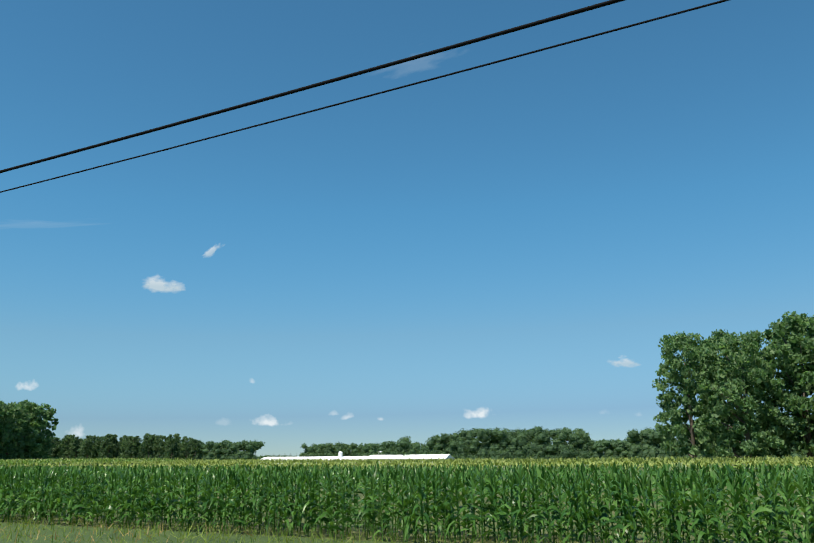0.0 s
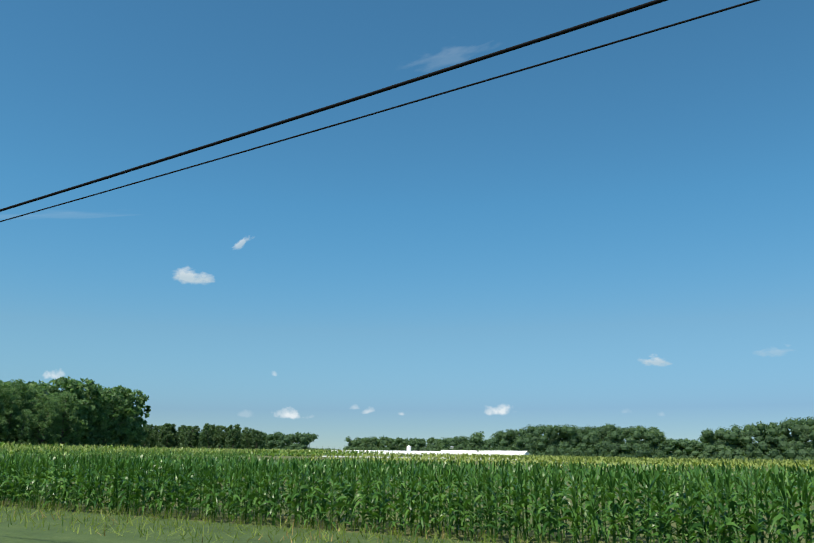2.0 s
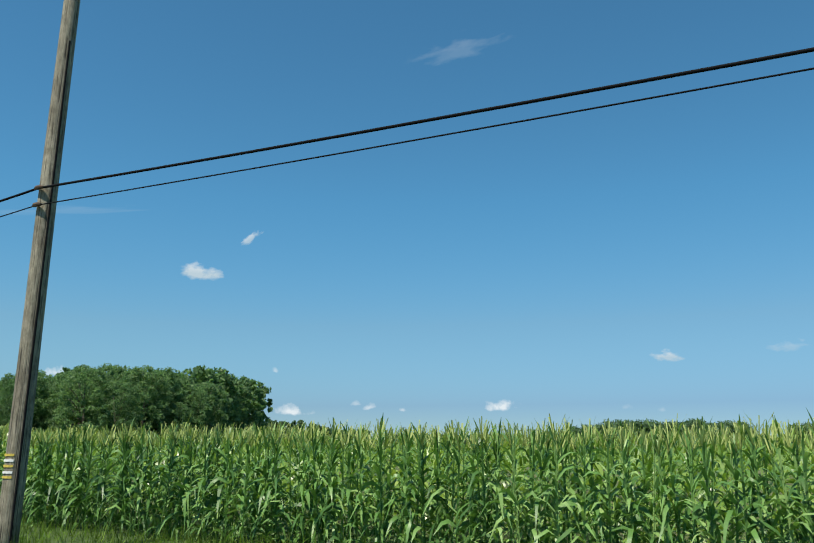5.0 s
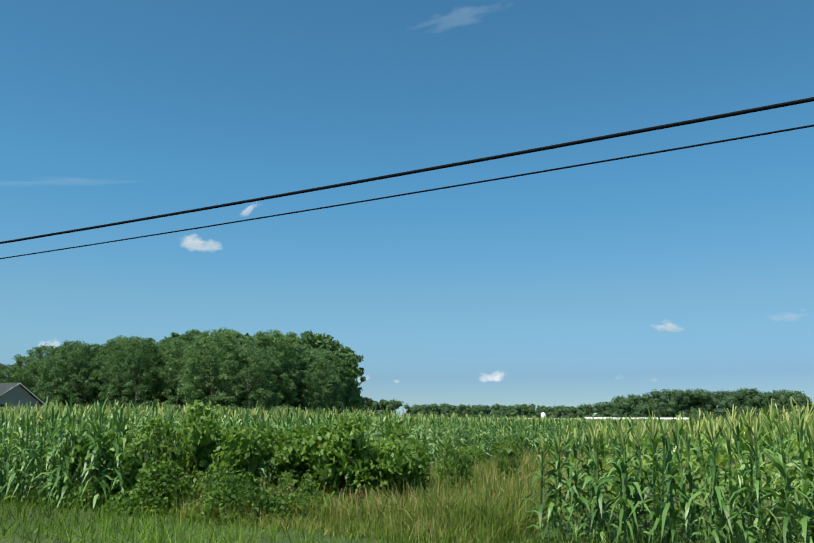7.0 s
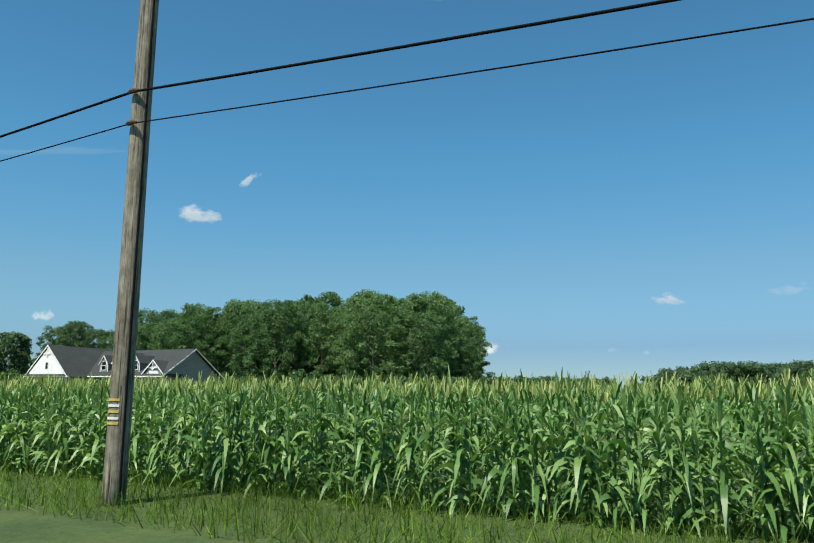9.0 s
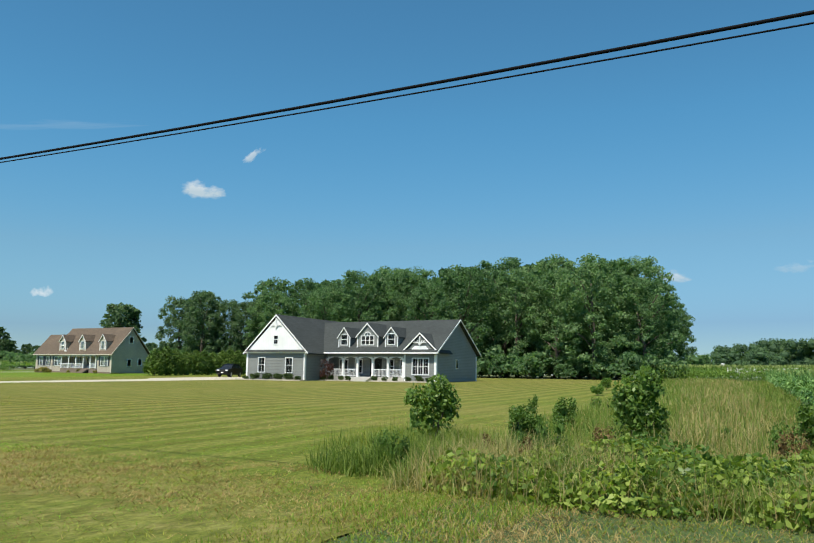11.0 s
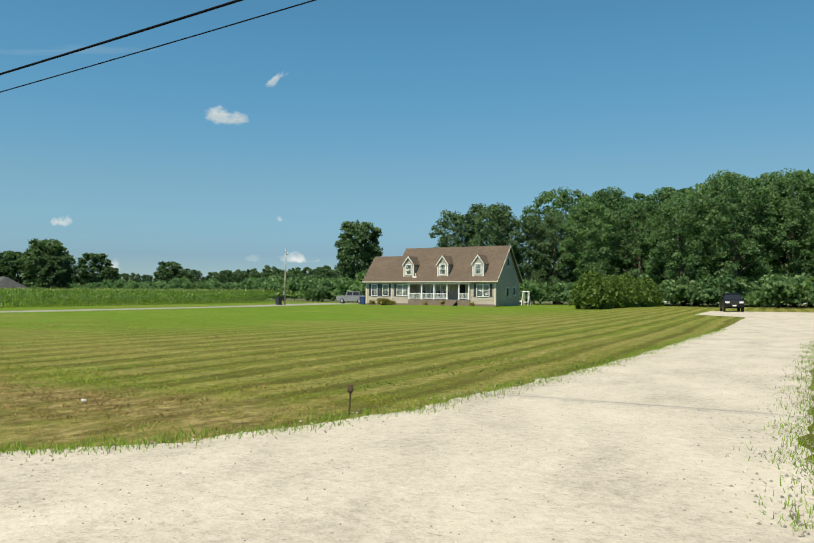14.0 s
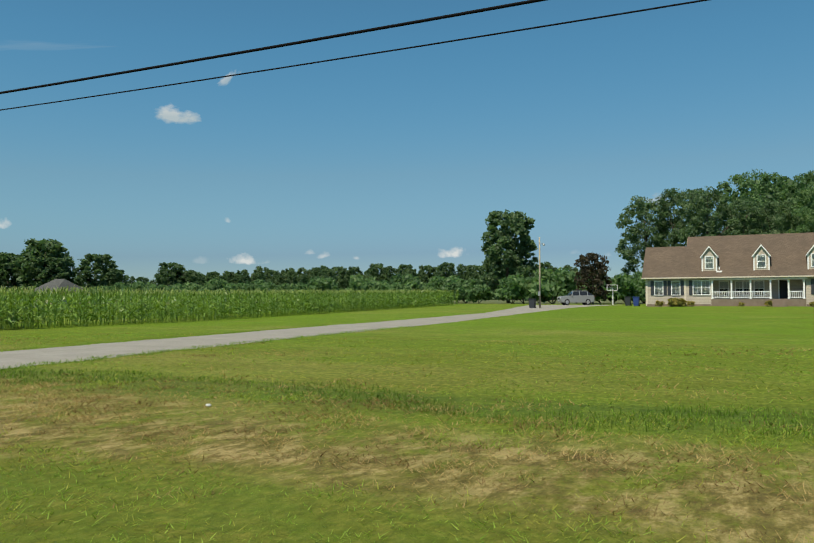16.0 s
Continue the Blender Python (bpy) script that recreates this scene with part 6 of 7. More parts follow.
# white-roofed poultry sheds far across the fields
for k, (x0, x1, y0, zt) in enumerate(((-222, -122, 474, 7.0), (-160, -96, 466, 6.8), (-118, -58, 458, 7.5))):
    zb = float(gz(x0, y0))
    o = ((x0 + x1) / 2, y0, zb)
    root = thing("poultry_shed", o, "long low white-roofed poultry shed across the fields", "shed", "poultry sheds")
    part("wall", G(o).box(x0, x1, y0, y0 + 13, zb - 0.3, zt - 2.6), M_white, root)
    part("end_gable", G(o).prism([(y0, zt - 2.6), (y0 + 13, zt - 2.6), (y0 + 6.5, zt)], "x", x1 - 0.3, x1), M_white, root)
    # flat dark panel stands in for the shaded inside of the doorway
    part("end_door", G(o).box(x1 + 0.002, x1 + 0.05, y0 + 3.0, y0 + 10.0, zb, zt - 2.4), M_dark, root, "dark panel painted as the shade inside the open end door")
    part("wall_curtain", G(o).box(x0 + 1, x1 - 1, y0 - 0.05, y0 - 0.002, zt - 4.2, zt - 3.2), M_steel, root, "grey side curtain")
    g = G(o)
    slab(g, (y0 - 0.8, zt - 2.8), (y0 + 6.5, zt), x0, x1 + 0.4, 0.12)
    slab(g, (y0 + 13.8, zt - 2.8), (y0 + 6.5, zt), x0, x1 + 0.4, 0.12)
    part("roof", g, M_white, root, "white metal roof")
for x in (-146, -113):
    z = float(gz(x, 470))
    root = thing("feed_bin", (x, 470, z), "round white feed bin beside the sheds", "feed bin", "feed bins")
    part("tank", G().tube([(0, 0, 2.0), (0, 0, 3.2), (0, 0, 7.6), (0, 0, 8.6)], [0.4, 1.5, 1.5, 0.3], 14), M_white, root)
    for a in range(4):
        part("leg", G().tube([(1.3 * math.cos(a * 1.571), 1.3 * math.sin(a * 1.571), -0.2), (1.3 * math.cos(a * 1.571), 1.3 * math.sin(a * 1.571), 3.3)], 0.07, 6), M_steel, root)


# ---- poles and cables ----
M_conduit = surface("weathered_grey_conduit", [(0.3, (0.24, 0.25, 0.22)), (0.7, (0.36, 0.36, 0.32))], 4, 0.7, 0.15)


def utility_pole(number, x, y, label, material, lean, height, tags_at, transformer):
    z = float(gz(x, y))
    root = thing("utility_pole", (x, y, z), label, "utility pole", "poles along the road")
    g = G()
    lx, ly = lean
    pts = [(lx * z + 0.008 * math.sin(z * 0.9), ly * z, z) for z in np.linspace(-0.4, height, 14)]
    g.tube(pts, [(0.195 if transformer else 0.152) - 0.035 * t for t in np.linspace(0, 1, 14)], 20)
    part("post", g, material, root, "", True)

    def at(h):
        return lx * h, ly * h

    for i, (h, m) in enumerate(((0, M_yellow), (0.075, M_tag_white), (0.15, M_yellow), (0.235, M_tag_white), (0.30, M_yellow))):
        cx, cy = at(tags_at - h)
        g = G()
        r = (0.198 if transformer else 0.155) - 0.035 * tags_at / height
        for k in range(3):
            a0, a1 = radians(-112 + 22 * k), radians(-112 + 22 * (k + 1))
            q = [(cx + math.cos(a) * rr, cy + math.sin(a) * rr) for a, rr in ((a0, r), (a1, r), (a1, r + 0.008), (a0, r + 0.008))]
            g.prism(q, "z", tags_at - h - 0.016, tags_at - h + 0.016)
        part("tag", g, m, root, "yellow tag" if m is M_yellow else "white tag")
    g = G()
    c = [(at(h)[0] + (0.245 if transformer else 0.165), at(h)[1] - 0.06, h) for h in np.linspace(0, height * 0.8, 12)]
    g.tube([(p[0] - 0.03 * i / 11, p[1] + 0.02 * i / 11, p[2]) for i, p in enumerate(c)], 0.05 if transformer else 0.015, 8)
    part("conduit", g, M_conduit if transformer else M_cable, root, "grey conduit up the pole" if transformer else "dark ground wire")
    for hung in (HANG["thick"], HANG["thin"]):
        h = hung[number]
        bx, by = at(h)
        part("cable_clamp", G().tube([(bx - 0.09, by - 0.165, h), (bx - 0.03, by - 0.18, h), (bx + 0.05, by - 0.18, h), (bx + 0.10, by - 0.165, h)], [0.02, 0.036, 0.036, 0.02], 8), M_rust, root, "dark cable clamp")
    cx, cy = at(height)
    part("insulator", G().tube([(cx, cy, height - 0.3), (cx, cy, height + 0.05), (cx, cy, height + 0.12), (cx, cy, height + 0.22)], [0.03, 0.03, 0.06, 0.02], 8), M_steel, root)
    if transformer:
        cx, cy = at(height * 0.82)
        g = G()
        g.tube([(cx, cy + 0.42, height * 0.72), (cx, cy + 0.42, height * 0.74), (cx, cy + 0.42, height * 0.82), (cx, cy + 0.42, height * 0.835)], [0.2, 0.24, 0.24, 0.15], 14)
        part("transformer", g, M_steel, root, "grey drum transformer")
    return root


# cables: (heights on each pole), hung in shallow curves
HANG = {"thick": [7.17, 5.67, 5.22, 5.52, 6.71, 5.02, 5.6], "thin": [7.07, 5.32, 4.95, 5.06, 6.45, 4.80, 5.6]}
SAG = {"thick": [0.79, 0.855, 0.871, 1.004, 0.749, 0.85], "thin": [0.792, 0.690, 0.79, 0.811, 0.788, 0.85]}
POLES = [(206, 5.9, (0, 0), 9.6), (128.03, 6.32, (-0.017, -0.07), 9.6), (50, 6.9, (0, -0.01), 9.6), (-28, 7.1, (0, 0), 9.6), (-105.93, 7.55, (-0.012, -0.004), 9.9), (-186, 7.9, (0, 0), 9.6), (-266, 8.2, (0, 0), 9.6)]
for i, (x, y, lean, h) in enumerate(POLES):
    if i == 4:
        utility_pole(i, x, y, "pale weathered wooden utility pole standing in the lawn", M_pole_pale, lean, h, 1.62, True)
    else:
        utility_pole(i, x, y, "grey cracked wooden utility pole at the roadside", M_pole_grey, (lean[0], lean[1] + 0.015) if i == 1 else lean, h, 1.32, False)

def cable(name, kind, radius, off, label):
    heights, sag = HANG[kind], SAG[kind]
    root = thing(name, (0, 0, 0), label, "cable")
    for i in range(len(POLES) - 1):
        (xa, ya, la, _), (xb, yb, lb, _) = POLES[i], POLES[i + 1]
        za, zb = heights[i], heights[i + 1]
        ya, yb = ya + la[1] * za - 0.16 + off, yb + lb[1] * zb - 0.16 + off
        n = 40
        pts = []
        for k in range(n + 1):
            t = k / n
            pts.append((xa + (xb - xa) * t, ya + (yb - ya) * t, za + (zb - za) * t - sag[i] * 0.001 * (xa - xb) ** 2 * t * (1 - t)))
        part("span", G().tube(pts, radius, 6), M_cable, root, "", True)
    return root


cable("telephone_cable", "thick", 0.018, 0.0, "thick black cable hung between the roadside poles")
cable("telephone_wire", "thin", 0.009, 0.0, "thin black wire hung between the roadside poles")
# the power line on the pole tops
root = thing("power_line", (0, 0, 0), "bare power line on the pole tops", "cable")
for (xa, ya, la, ha), (xb, yb, lb, hb) in zip(POLES, POLES[1:]):
    pts = []
    for k in range(25):
        t = k / 24
        pts.append((xa + (xb - xa) * t, (ya + la[1] * ha) * (1 - t) + (yb + lb[1] * hb) * t, (ha * (1 - t) + hb * t) + 0.2 - 0.0003 * (xa - xb) ** 2 * t * (1 - t)))
    part("span", G().tube(pts, 0.007, 5), M_cable, root, "", True)

# spare cable looped on the thick cable
g = G()
cx, cz = -155.42, 4.53
loop = [(-0.27, -0.03), (-0.2, -0.055), (0.0, -0.11), (0.2, -0.165), (0.26, -0.15), (0.29, -0.10), (0.27, -0.04), (0.2, 0.0), (0.08, 0.04), (-0.04, 0.05), (-0.14, 0.03), (-0.27, -0.01)]
g.tube([(cx + a, 7.56, cz + b) for a, b in loop], 0.011, 6)
g.tube([(cx + 0.0, 7.55, cz + 0.03), (cx + 0.2, 7.55, cz - 0.16)], 0.010, 6)
g.box(cx - 0.30, cx - 0.24, 7.54, 7.60, cz - 0.05, cz + 0.02)
tagged(part("cable_loop", g, M_cable, None, "", True), "flat oval loop of spare black cable on the line", "cable")

# guy wires of the pole in the lawn
for name, foot, top, guard in (("guy", (-106.1, 9.75), (-106.0, 7.6, 7.6), 1.4), ("guy", (-105.75, 10.15), (-106.0, 7.6, 9.2), 2.05)):
    root = thing("guy_wire", (foot[0], foot[1], 0), "thin steel guy wire with a plastic guard, anchored in the lawn", "guy wire", "guys of the pole")
    f, t = Vector((foot[0], foot[1], 0.0)), Vector(top)
    d = (t - f).normalized()
    o = (foot[0], foot[1], 0)
    part("strand", G(o).tube([f, t], 0.008, 6), M_steel, root)
    part("anchor_rod", G(o).tube([f - d * 0.2, f + d * 0.55], 0.018, 6), M_rust, root, "rusty anchor rod")
    part("guard", G(o).tube([f + d * (1.1 if guard < 2 else 0.75), f + d * ((1.1 if guard < 2 else 0.75) + guard)], 0.022, 8), M_pole_pale if guard < 2 else M_steel, root, "weathered guy guard")
    part("clamp", G(o).tube([f + d * 0.38, f + d * 0.5], 0.03, 8), M_rust, root)


# ---- weeds, brush and grass ----
def patchy(x, y, k=1.0, seed=0.0):
    """Smooth uneven field from -1 to 1."""
    return (np.sin(x * 0.9 * k + 1.3 * np.sin(y * 0.7 * k + seed) + seed) + np.sin(y * 1.3 * k + 1.1 * np.sin(x * 0.53 * k + 2 * seed)) + np.sin((x + y) * 0.41 * k + seed * 3)) / 3


def blades(x, y, h, w, lean=0.5, rows=(0.0, 0.55, 1.0)):
    """Bent grass blades rooted at x, y: a row of points at each of the given heights."""
    n = len(x)
    a = rng.uniform(0, 6.283, n)
    z = gz(x, y)
    t = np.abs(rng.normal(0, lean, n)) if lean < 1 else rng.uniform(0.7, 1.7, n)
    dx, dy = np.cos(a), np.sin(a)
    f = rng.uniform(0, 6.283, n)
    sx, sy = np.cos(f), np.sin(f)
    out = np.zeros((n, len(rows), 2, 3))
    for k, s in enumerate(rows):
        for q, e in enumerate((-1, 1)):
            ww = w * (1.0 - 0.85 * s * s)
            out[:, k, q, 0] = x + dx * h * t * s * s + e * sx * ww
            out[:, k, q, 1] = y + dy * h * t * s * s + e * sy * ww
            out[:, k, q, 2] = z + h * s * (1 - 0.35 * t * s) - 0.01
    return out


def scatter(n, x0, x1, y0, y1, near=1.0):
    """Random places, thicker toward y0 by the power near."""
    return rng.uniform(x0, x1, n), y0 + (y1 - y0) * rng.random(n) ** near


def meadow(name, label, n, box, low, high, width, green, dry, dryness, near=1.0, where=None, k=1.0, lean=0.5, rows=(0.0, 0.55, 1.0), category="grass"):
    x, y = scatter(n, *box, near)
    if where is not None:
        ok = where(x, y)
        x, y = x[ok], y[ok]
    p = patchy(x, y, k, 2.0) * 0.6 + patchy(x, y, k * 3.1, 5.0) * 0.4
    is_dry = rng.random(len(x)) < np.clip((dryness(x, y) if callable(dryness) else dryness) + p * 0.6, 0, 1)
    h = rng.uniform(low, high, len(x)) * (1 + 0.35 * patchy(x, y, 1.7 * k, 9.0))
    sets = [(blades(x[m], y[m], h[m], width, lean, rows), c) for m, c in ((~is_dry, green), (is_dry, dry)) if m.any()]
    return tagged(new(name, strip_mesh(name, sets)), label, category, "", "stuff")


def off_drives(x, y):
    a = (x > np.interp(y, [2.6, 4.4, 8.5], [-128.3, -126.7, -125.2])) & (x < np.interp(y, [2.6, 4.1, 8, 45], [-118, -119.6, -120.6, -121]))
    b = (x > np.interp(y, [2.6, 6, 14, 34], [-183.3, -180.5, -179.9, -182])) & (x < np.interp(y, [2.6, 6, 10, 35], [-171.6, -174, -174.9, -177.3]))
    return ~(a | b)


SHORT = (0.0, 1.0)


def tufty(x, y):
    """Keeps grass in tufts, and off the drives."""
    return off_drives(x, y) & (rng.random(len(x)) < 0.35 + 0.75 * patchy(x, y, 4.5, 3.0) + 0.4 * patchy(x, y, 1.3, 8.0))


CLOVER = leafy("clover_leaves", [(0.1, (0.045, 0.090, 0.012)), (0.55, (0.090, 0.155, 0.022)), (0.95, (0.15, 0.22, 0.04))], 0.6, 0.35, 0.35)
LUSH = leafy("lush_grass_blades", [(0.1, (0.088, 0.180, 0.017)), (0.55, (0.17, 0.295, 0.034)), (0.95, (0.30, 0.42, 0.078))], 0.6, 0.35, 0.35)


LATTICE = np.random.default_rng(77).random((256, 256))


def drift(x, y, size, shift=0):
    """Uneven field from 0 to 1 with features about size metres across."""
    u, v = np.asarray(x) / size + 31.7 * shift, np.asarray(y) / size + 17.3 * shift
    i, j = np.floor(u).astype(int), np.floor(v).astype(int)
    a, b = u - i, v - j
    a, b = a * a * (3 - 2 * a), b * b * (3 - 2 * b)
    i, j = i % 255, j % 255
    return (LATTICE[i, j] * (1 - a) + LATTICE[i + 1, j] * a) * (1 - b) + (LATTICE[i, j + 1] * (1 - a) + LATTICE[i + 1, j + 1] * a) * b


BROWN = leafy("brown_thatch_blades", [(0.1, (0.08, 0.055, 0.022)), (0.55, (0.165, 0.115, 0.046)), (0.95, (0.29, 0.20, 0.09))], 0.8, 0.25, 0.35, (1.3, 1.05, 0.6))


def sward(name, label, n, box, near, low, high, width, dryness):
    """Short cut grass: small bent blades, in drifts of green, lush, straw and brown."""
    x, y = scatter(n, *box, near)
    thin = 0.55 * drift(x, y, 0.5, 1) + 0.45 * drift(x, y, 0.16, 2)
    ok = off_drives(x, y) & (rng.random(len(x)) < (0.1 + 1.5 * thin) * np.where((y > 9.4) & (x > -150), 0.5, 1.0))
    x, y, thin = x[ok], y[ok], thin[ok]
    ragged = y + 3.2 * (drift(x, y, 4.0, 3) - 0.5) + 1.2 * (drift(x, y, 0.9, 4) - 0.5)
    dry = dryness(x, ragged) + 2.0 * (drift(x, y, 1.3, 5) - 0.5) + 1.3 * (drift(x, y, 0.35, 6) - 0.5)
    is_dry = rng.random(len(x)) < np.clip(dry, 0, 0.97)
    brown = rng.random(len(x)) < np.clip(4.0 * (0.45 * drift(x, y, 1.1, 7) + 0.55 * drift(x, y, 0.28, 13)) - 1.55, 0.04, 0.95)
    deep = rng.random(len(x)) < np.clip(4.5 * (0.5 * drift(x, y, 1.5, 14) + 0.5 * drift(x, y, 0.3, 15)) - 2.1, 0, 0.9)
    green = ((x <= -129) | (x >= -82)) * np.where(y < 5.5, 0.4, 0.75) + 1.4 * (drift(x, y, 2.2, 8) - 0.5) + (ragged < 5.4) * (1.6 * drift(x, y, 3.0, 9) - 0.5)
    lush = rng.random(len(x)) < green
    h = rng.uniform(low, high, len(x)) * (0.25 + 1.5 * thin) * np.where(deep & ~is_dry, 0.6, 1.0) * np.interp(y, [3.0, 7.0], [0.75, 1.1])
    w = width * rng.uniform(0.7, 1.3, len(x)) * (0.75 + 0.06 * np.maximum(y - 4, 0))
    sets = []
    for keep, colour in ((~is_dry & ~lush & ~deep, GRASS), (~is_dry & lush & ~deep, LUSH), (~is_dry & deep, CLOVER), (is_dry & ~brown, STRAW), (is_dry & brown, BROWN)):
        if keep.any():
            sets.append((blades(x[keep], y[keep], h[keep], w[keep], 1.2, SHORT), colour))
    return tagged(new(name, strip_mesh(name, sets)), label, "grass", "", "stuff")


def verge_dry(x, y):
    """Share of dry grass: a strip a few metres off the road, bleached."""
    return -0.12 + np.where(x < -127, 1.25, 0.85) * smooth(5.0, 6.0, y) * (1 - smooth(7.9, 9.6, y))


sward("verge_grass", "short uneven verge grass, partly bleached to straw", 420000, (-184, -62, 2.9, 9.6), 1.0, 0.045, 0.085, 0.0066, verge_dry)
sward("lawn_grass", "short mown grass with dry clippings", 150000, (-188, -66, 9.4, 24.0), 1.5, 0.04, 0.08, 0.0085, lambda x, y: 0.12 + 0 * x)
# dark patches of clover in the lawn, with pale flower heads
x, y = scatter(60000, -128, -84, 9.2, 19.0, 1.2)
ok = off_drives(x, y) & (rng.random(len(x)) < smooth(0.45, 0.8, 0.6 * drift(x, y, 2.8, 11) + 0.4 * drift(x, y, 0.7, 12)))
x, y = x[ok], y[ok]
up = np.tile([0.0, -0.3, 0.95], (len(x), 1))
faces = leaf_faces(np.stack([x, y, gz(x, y) + rng.uniform(0.02, 0.04, len(x))], 1), up, 0.018, 0.35, 0.7)
tagged(new("clover", quick_mesh("clover", [(faces, CLOVER)])), "dark green patches of clover in the lawn", "clover", "", "stuff")
pick = rng.random(len(x)) < 0.012
x, y = x[pick], y[pick]
faces = leaf_faces(np.stack([x, y, gz(x, y) + 0.06], 1), up[:len(x)], 0.009, 0.4, 0.9)
tagged(new("clover_flowers", quick_mesh("clover_flowers", [(faces, M_tag_white)])), "small whitish clover flower heads in the lawn", "flowers", "", "stuff")
meadow("ditch_grass", "line of taller dark green grass across the lawn", 52000, (-178, -138, 7.6, 12.0), 0.03, 0.10, 0.008, CLOVER, LUSH, 0.3, 1.0, lambda x, y: off_drives(x, y) & (np.abs(y - 9.8 + 3.0 * (drift(x, y, 5.0, 21) - 0.5)) < 1.7 * drift(x, y, 1.2, 22)), 1.0, 0.7, SHORT)
meadow("verge_grass", "uneven tufts of greener grass at the road's edge", 60000, (-182, -64, 2.9, 5.1), 0.035, 0.085, 0.007, LUSH, GRASS, 0.35, 1.0, tufty, 1.0, 1.2, SHORT)
meadow("verge_grass", "uneven grass where the lawn meets the rough verge", 9000, (LAWN_X - 0.9, LAWN_X + 1.1, 2.75, 9.0), 0.03, 0.11, 0.008, LUSH, GRASS, 0.35, 1.0, None, 1.0, 0.9, SHORT)
meadow("lush_grass", "bright uncut grass round the pole and anchors", 30000, (-109.2, -101.0, 6.9, 9.7), 0.04, 0.125, 0.009, LUSH, MEADOW, 0.3, 1.0,
       lambda x, y: ((x + 104.9) / 3.1) ** 2 + ((y - 8.35 - 0.1 * (x + 105)) / 0.95) ** 2 < (0.9 + 0.55 * patchy(x, y, 2.6, 4.0)) * rng.random(len(x)) ** 0.3, 1.0, 0.8, SHORT)
meadow("field_edge_grass", "tall green grass along the cornfield", 70000, (-57, 83, 6.0, 9.6), 0.10, 0.36, 0.008, CLOVER, LUSH, 0.4, 1.0, None, 1.0, 0.9, SHORT)
meadow("field_edge_grass", "tall green grass before the young corn", 12000, (78, 172, 9.5, 14.2), 0.10, 0.30, 0.012, MEADOW, STRAW, 0.05, 0.9, None, 1.0, 0.9, SHORT)
meadow("track_grass", "green grass on the strip between two cornfields", 22000, (78.5, 86.8, 9.5, 60.0), 0.3, 0.8, 0.016, MEADOW, LUSH, 0.4, 1.6, lambda x, y: x > 83.9 - 0.117 * (y - 9.7), 1.0, 0.8, SHORT)
meadow("seeding_grass", "pinkish seeding grass in the gap in the corn", 32000, (9.6, 15.8, 9.2, 60.0), 0.2, 0.65, 0.011, MEADOW, PINK, 0.3, 1.7, None, 1.0, 0.7)
meadow("seeding_grass", "brown seeding grass before the corn", 1300, (84.0, 87.5, 8.6, 10.5), 0.1, 0.3, 0.008, MEADOW, STRAW, 0.1)
for name, label, count, x0, w0, w1, dryness, lo, hi, slope in (
        ("seeding_grass", "tall pinkish-brown seeding grass between lawn and corn", 22000, -60.2, 1.8, 3.8, 0.52, 0.2, 0.58, 0.135),
        ("meadow_grass", "tall green grass along the lawn's edge", 22000, -63.2, 2.0, 3.8, 0.12, 0.2, 0.55, 0.135),
        ("meadow_grass", "green grass and weeds along the corn's flank", 18000, -58.9, 0.9, 3.0, 0.1, 0.15, 0.42, 0.103)):
    y = 8.6 + 104 * rng.random(count) ** 2.3
    x = x0 - slope * (y - 9) + (w0 + (w1 - w0) * smooth(9, 90, y)) * rng.uniform(-1, 1, count) * 0.75
    ok = (x < -57.7 - 0.085 * (y - 9)) & ~((x > -64.4) & (x < -60.8) & (y < 11.2))
    x, y = x[ok], y[ok]
    dry_one = rng.random(len(x)) < dryness
    h = rng.uniform(lo, hi, len(x)) * (1 + 0.4 * patchy(x, y, 1.5, 4.0))
    w = 0.008 + 0.0004 * (y - 9)
    sets = []
    for keep, colour in ((~dry_one, MEADOW), (dry_one, PINK)):
        sets.append((blades(x[keep], y[keep], h[keep], w[keep], 0.6), colour))
    tagged(new(name, strip_mesh(name, sets)), label, "grass", "", "stuff")
meadow("meadow_grass", "clump of tall fine green grass beside the brambles", 15000, (-67.4, -64.0, 8.0, 11.6), 0.16, 0.56, 0.006, MEADOW, CLOVER, 0.4, 1.0,
       lambda x, y: ((x + 65.5) / 1.0) ** 2 + ((y - 9.9) / 1.0) ** 2 < (1.1 + 0.6 * patchy(x, y, 2.5, 1.0)) * rng.random(len(x)) ** 0.9, 1.0, 0.9)
meadow("meadow_grass", "tall grass round the shrub at the lawn's edge", 7000, (-69.0, -64.6, 11.6, 17.0), 0.12, 0.45, 0.006, MEADOW, GRASS, 0.2, 1.0,
       lambda x, y: ((x + 66.7) / 1.9) ** 2 + ((y - 14.2) / 2.4) ** 2 < (1.15 + 0.4 * patchy(x, y, 2.0, 1.0)) * rng.random(len(x)) ** 0.4, 1.0, 0.9)
meadow("dry_grass", "tan dry grass before the brambles", 6000, (-70.0, -57.5, 6.4, 8.9), 0.03, 0.11, 0.005, MEADOW, PINK, 0.45, 1.0, None, 1.0, 1.1)


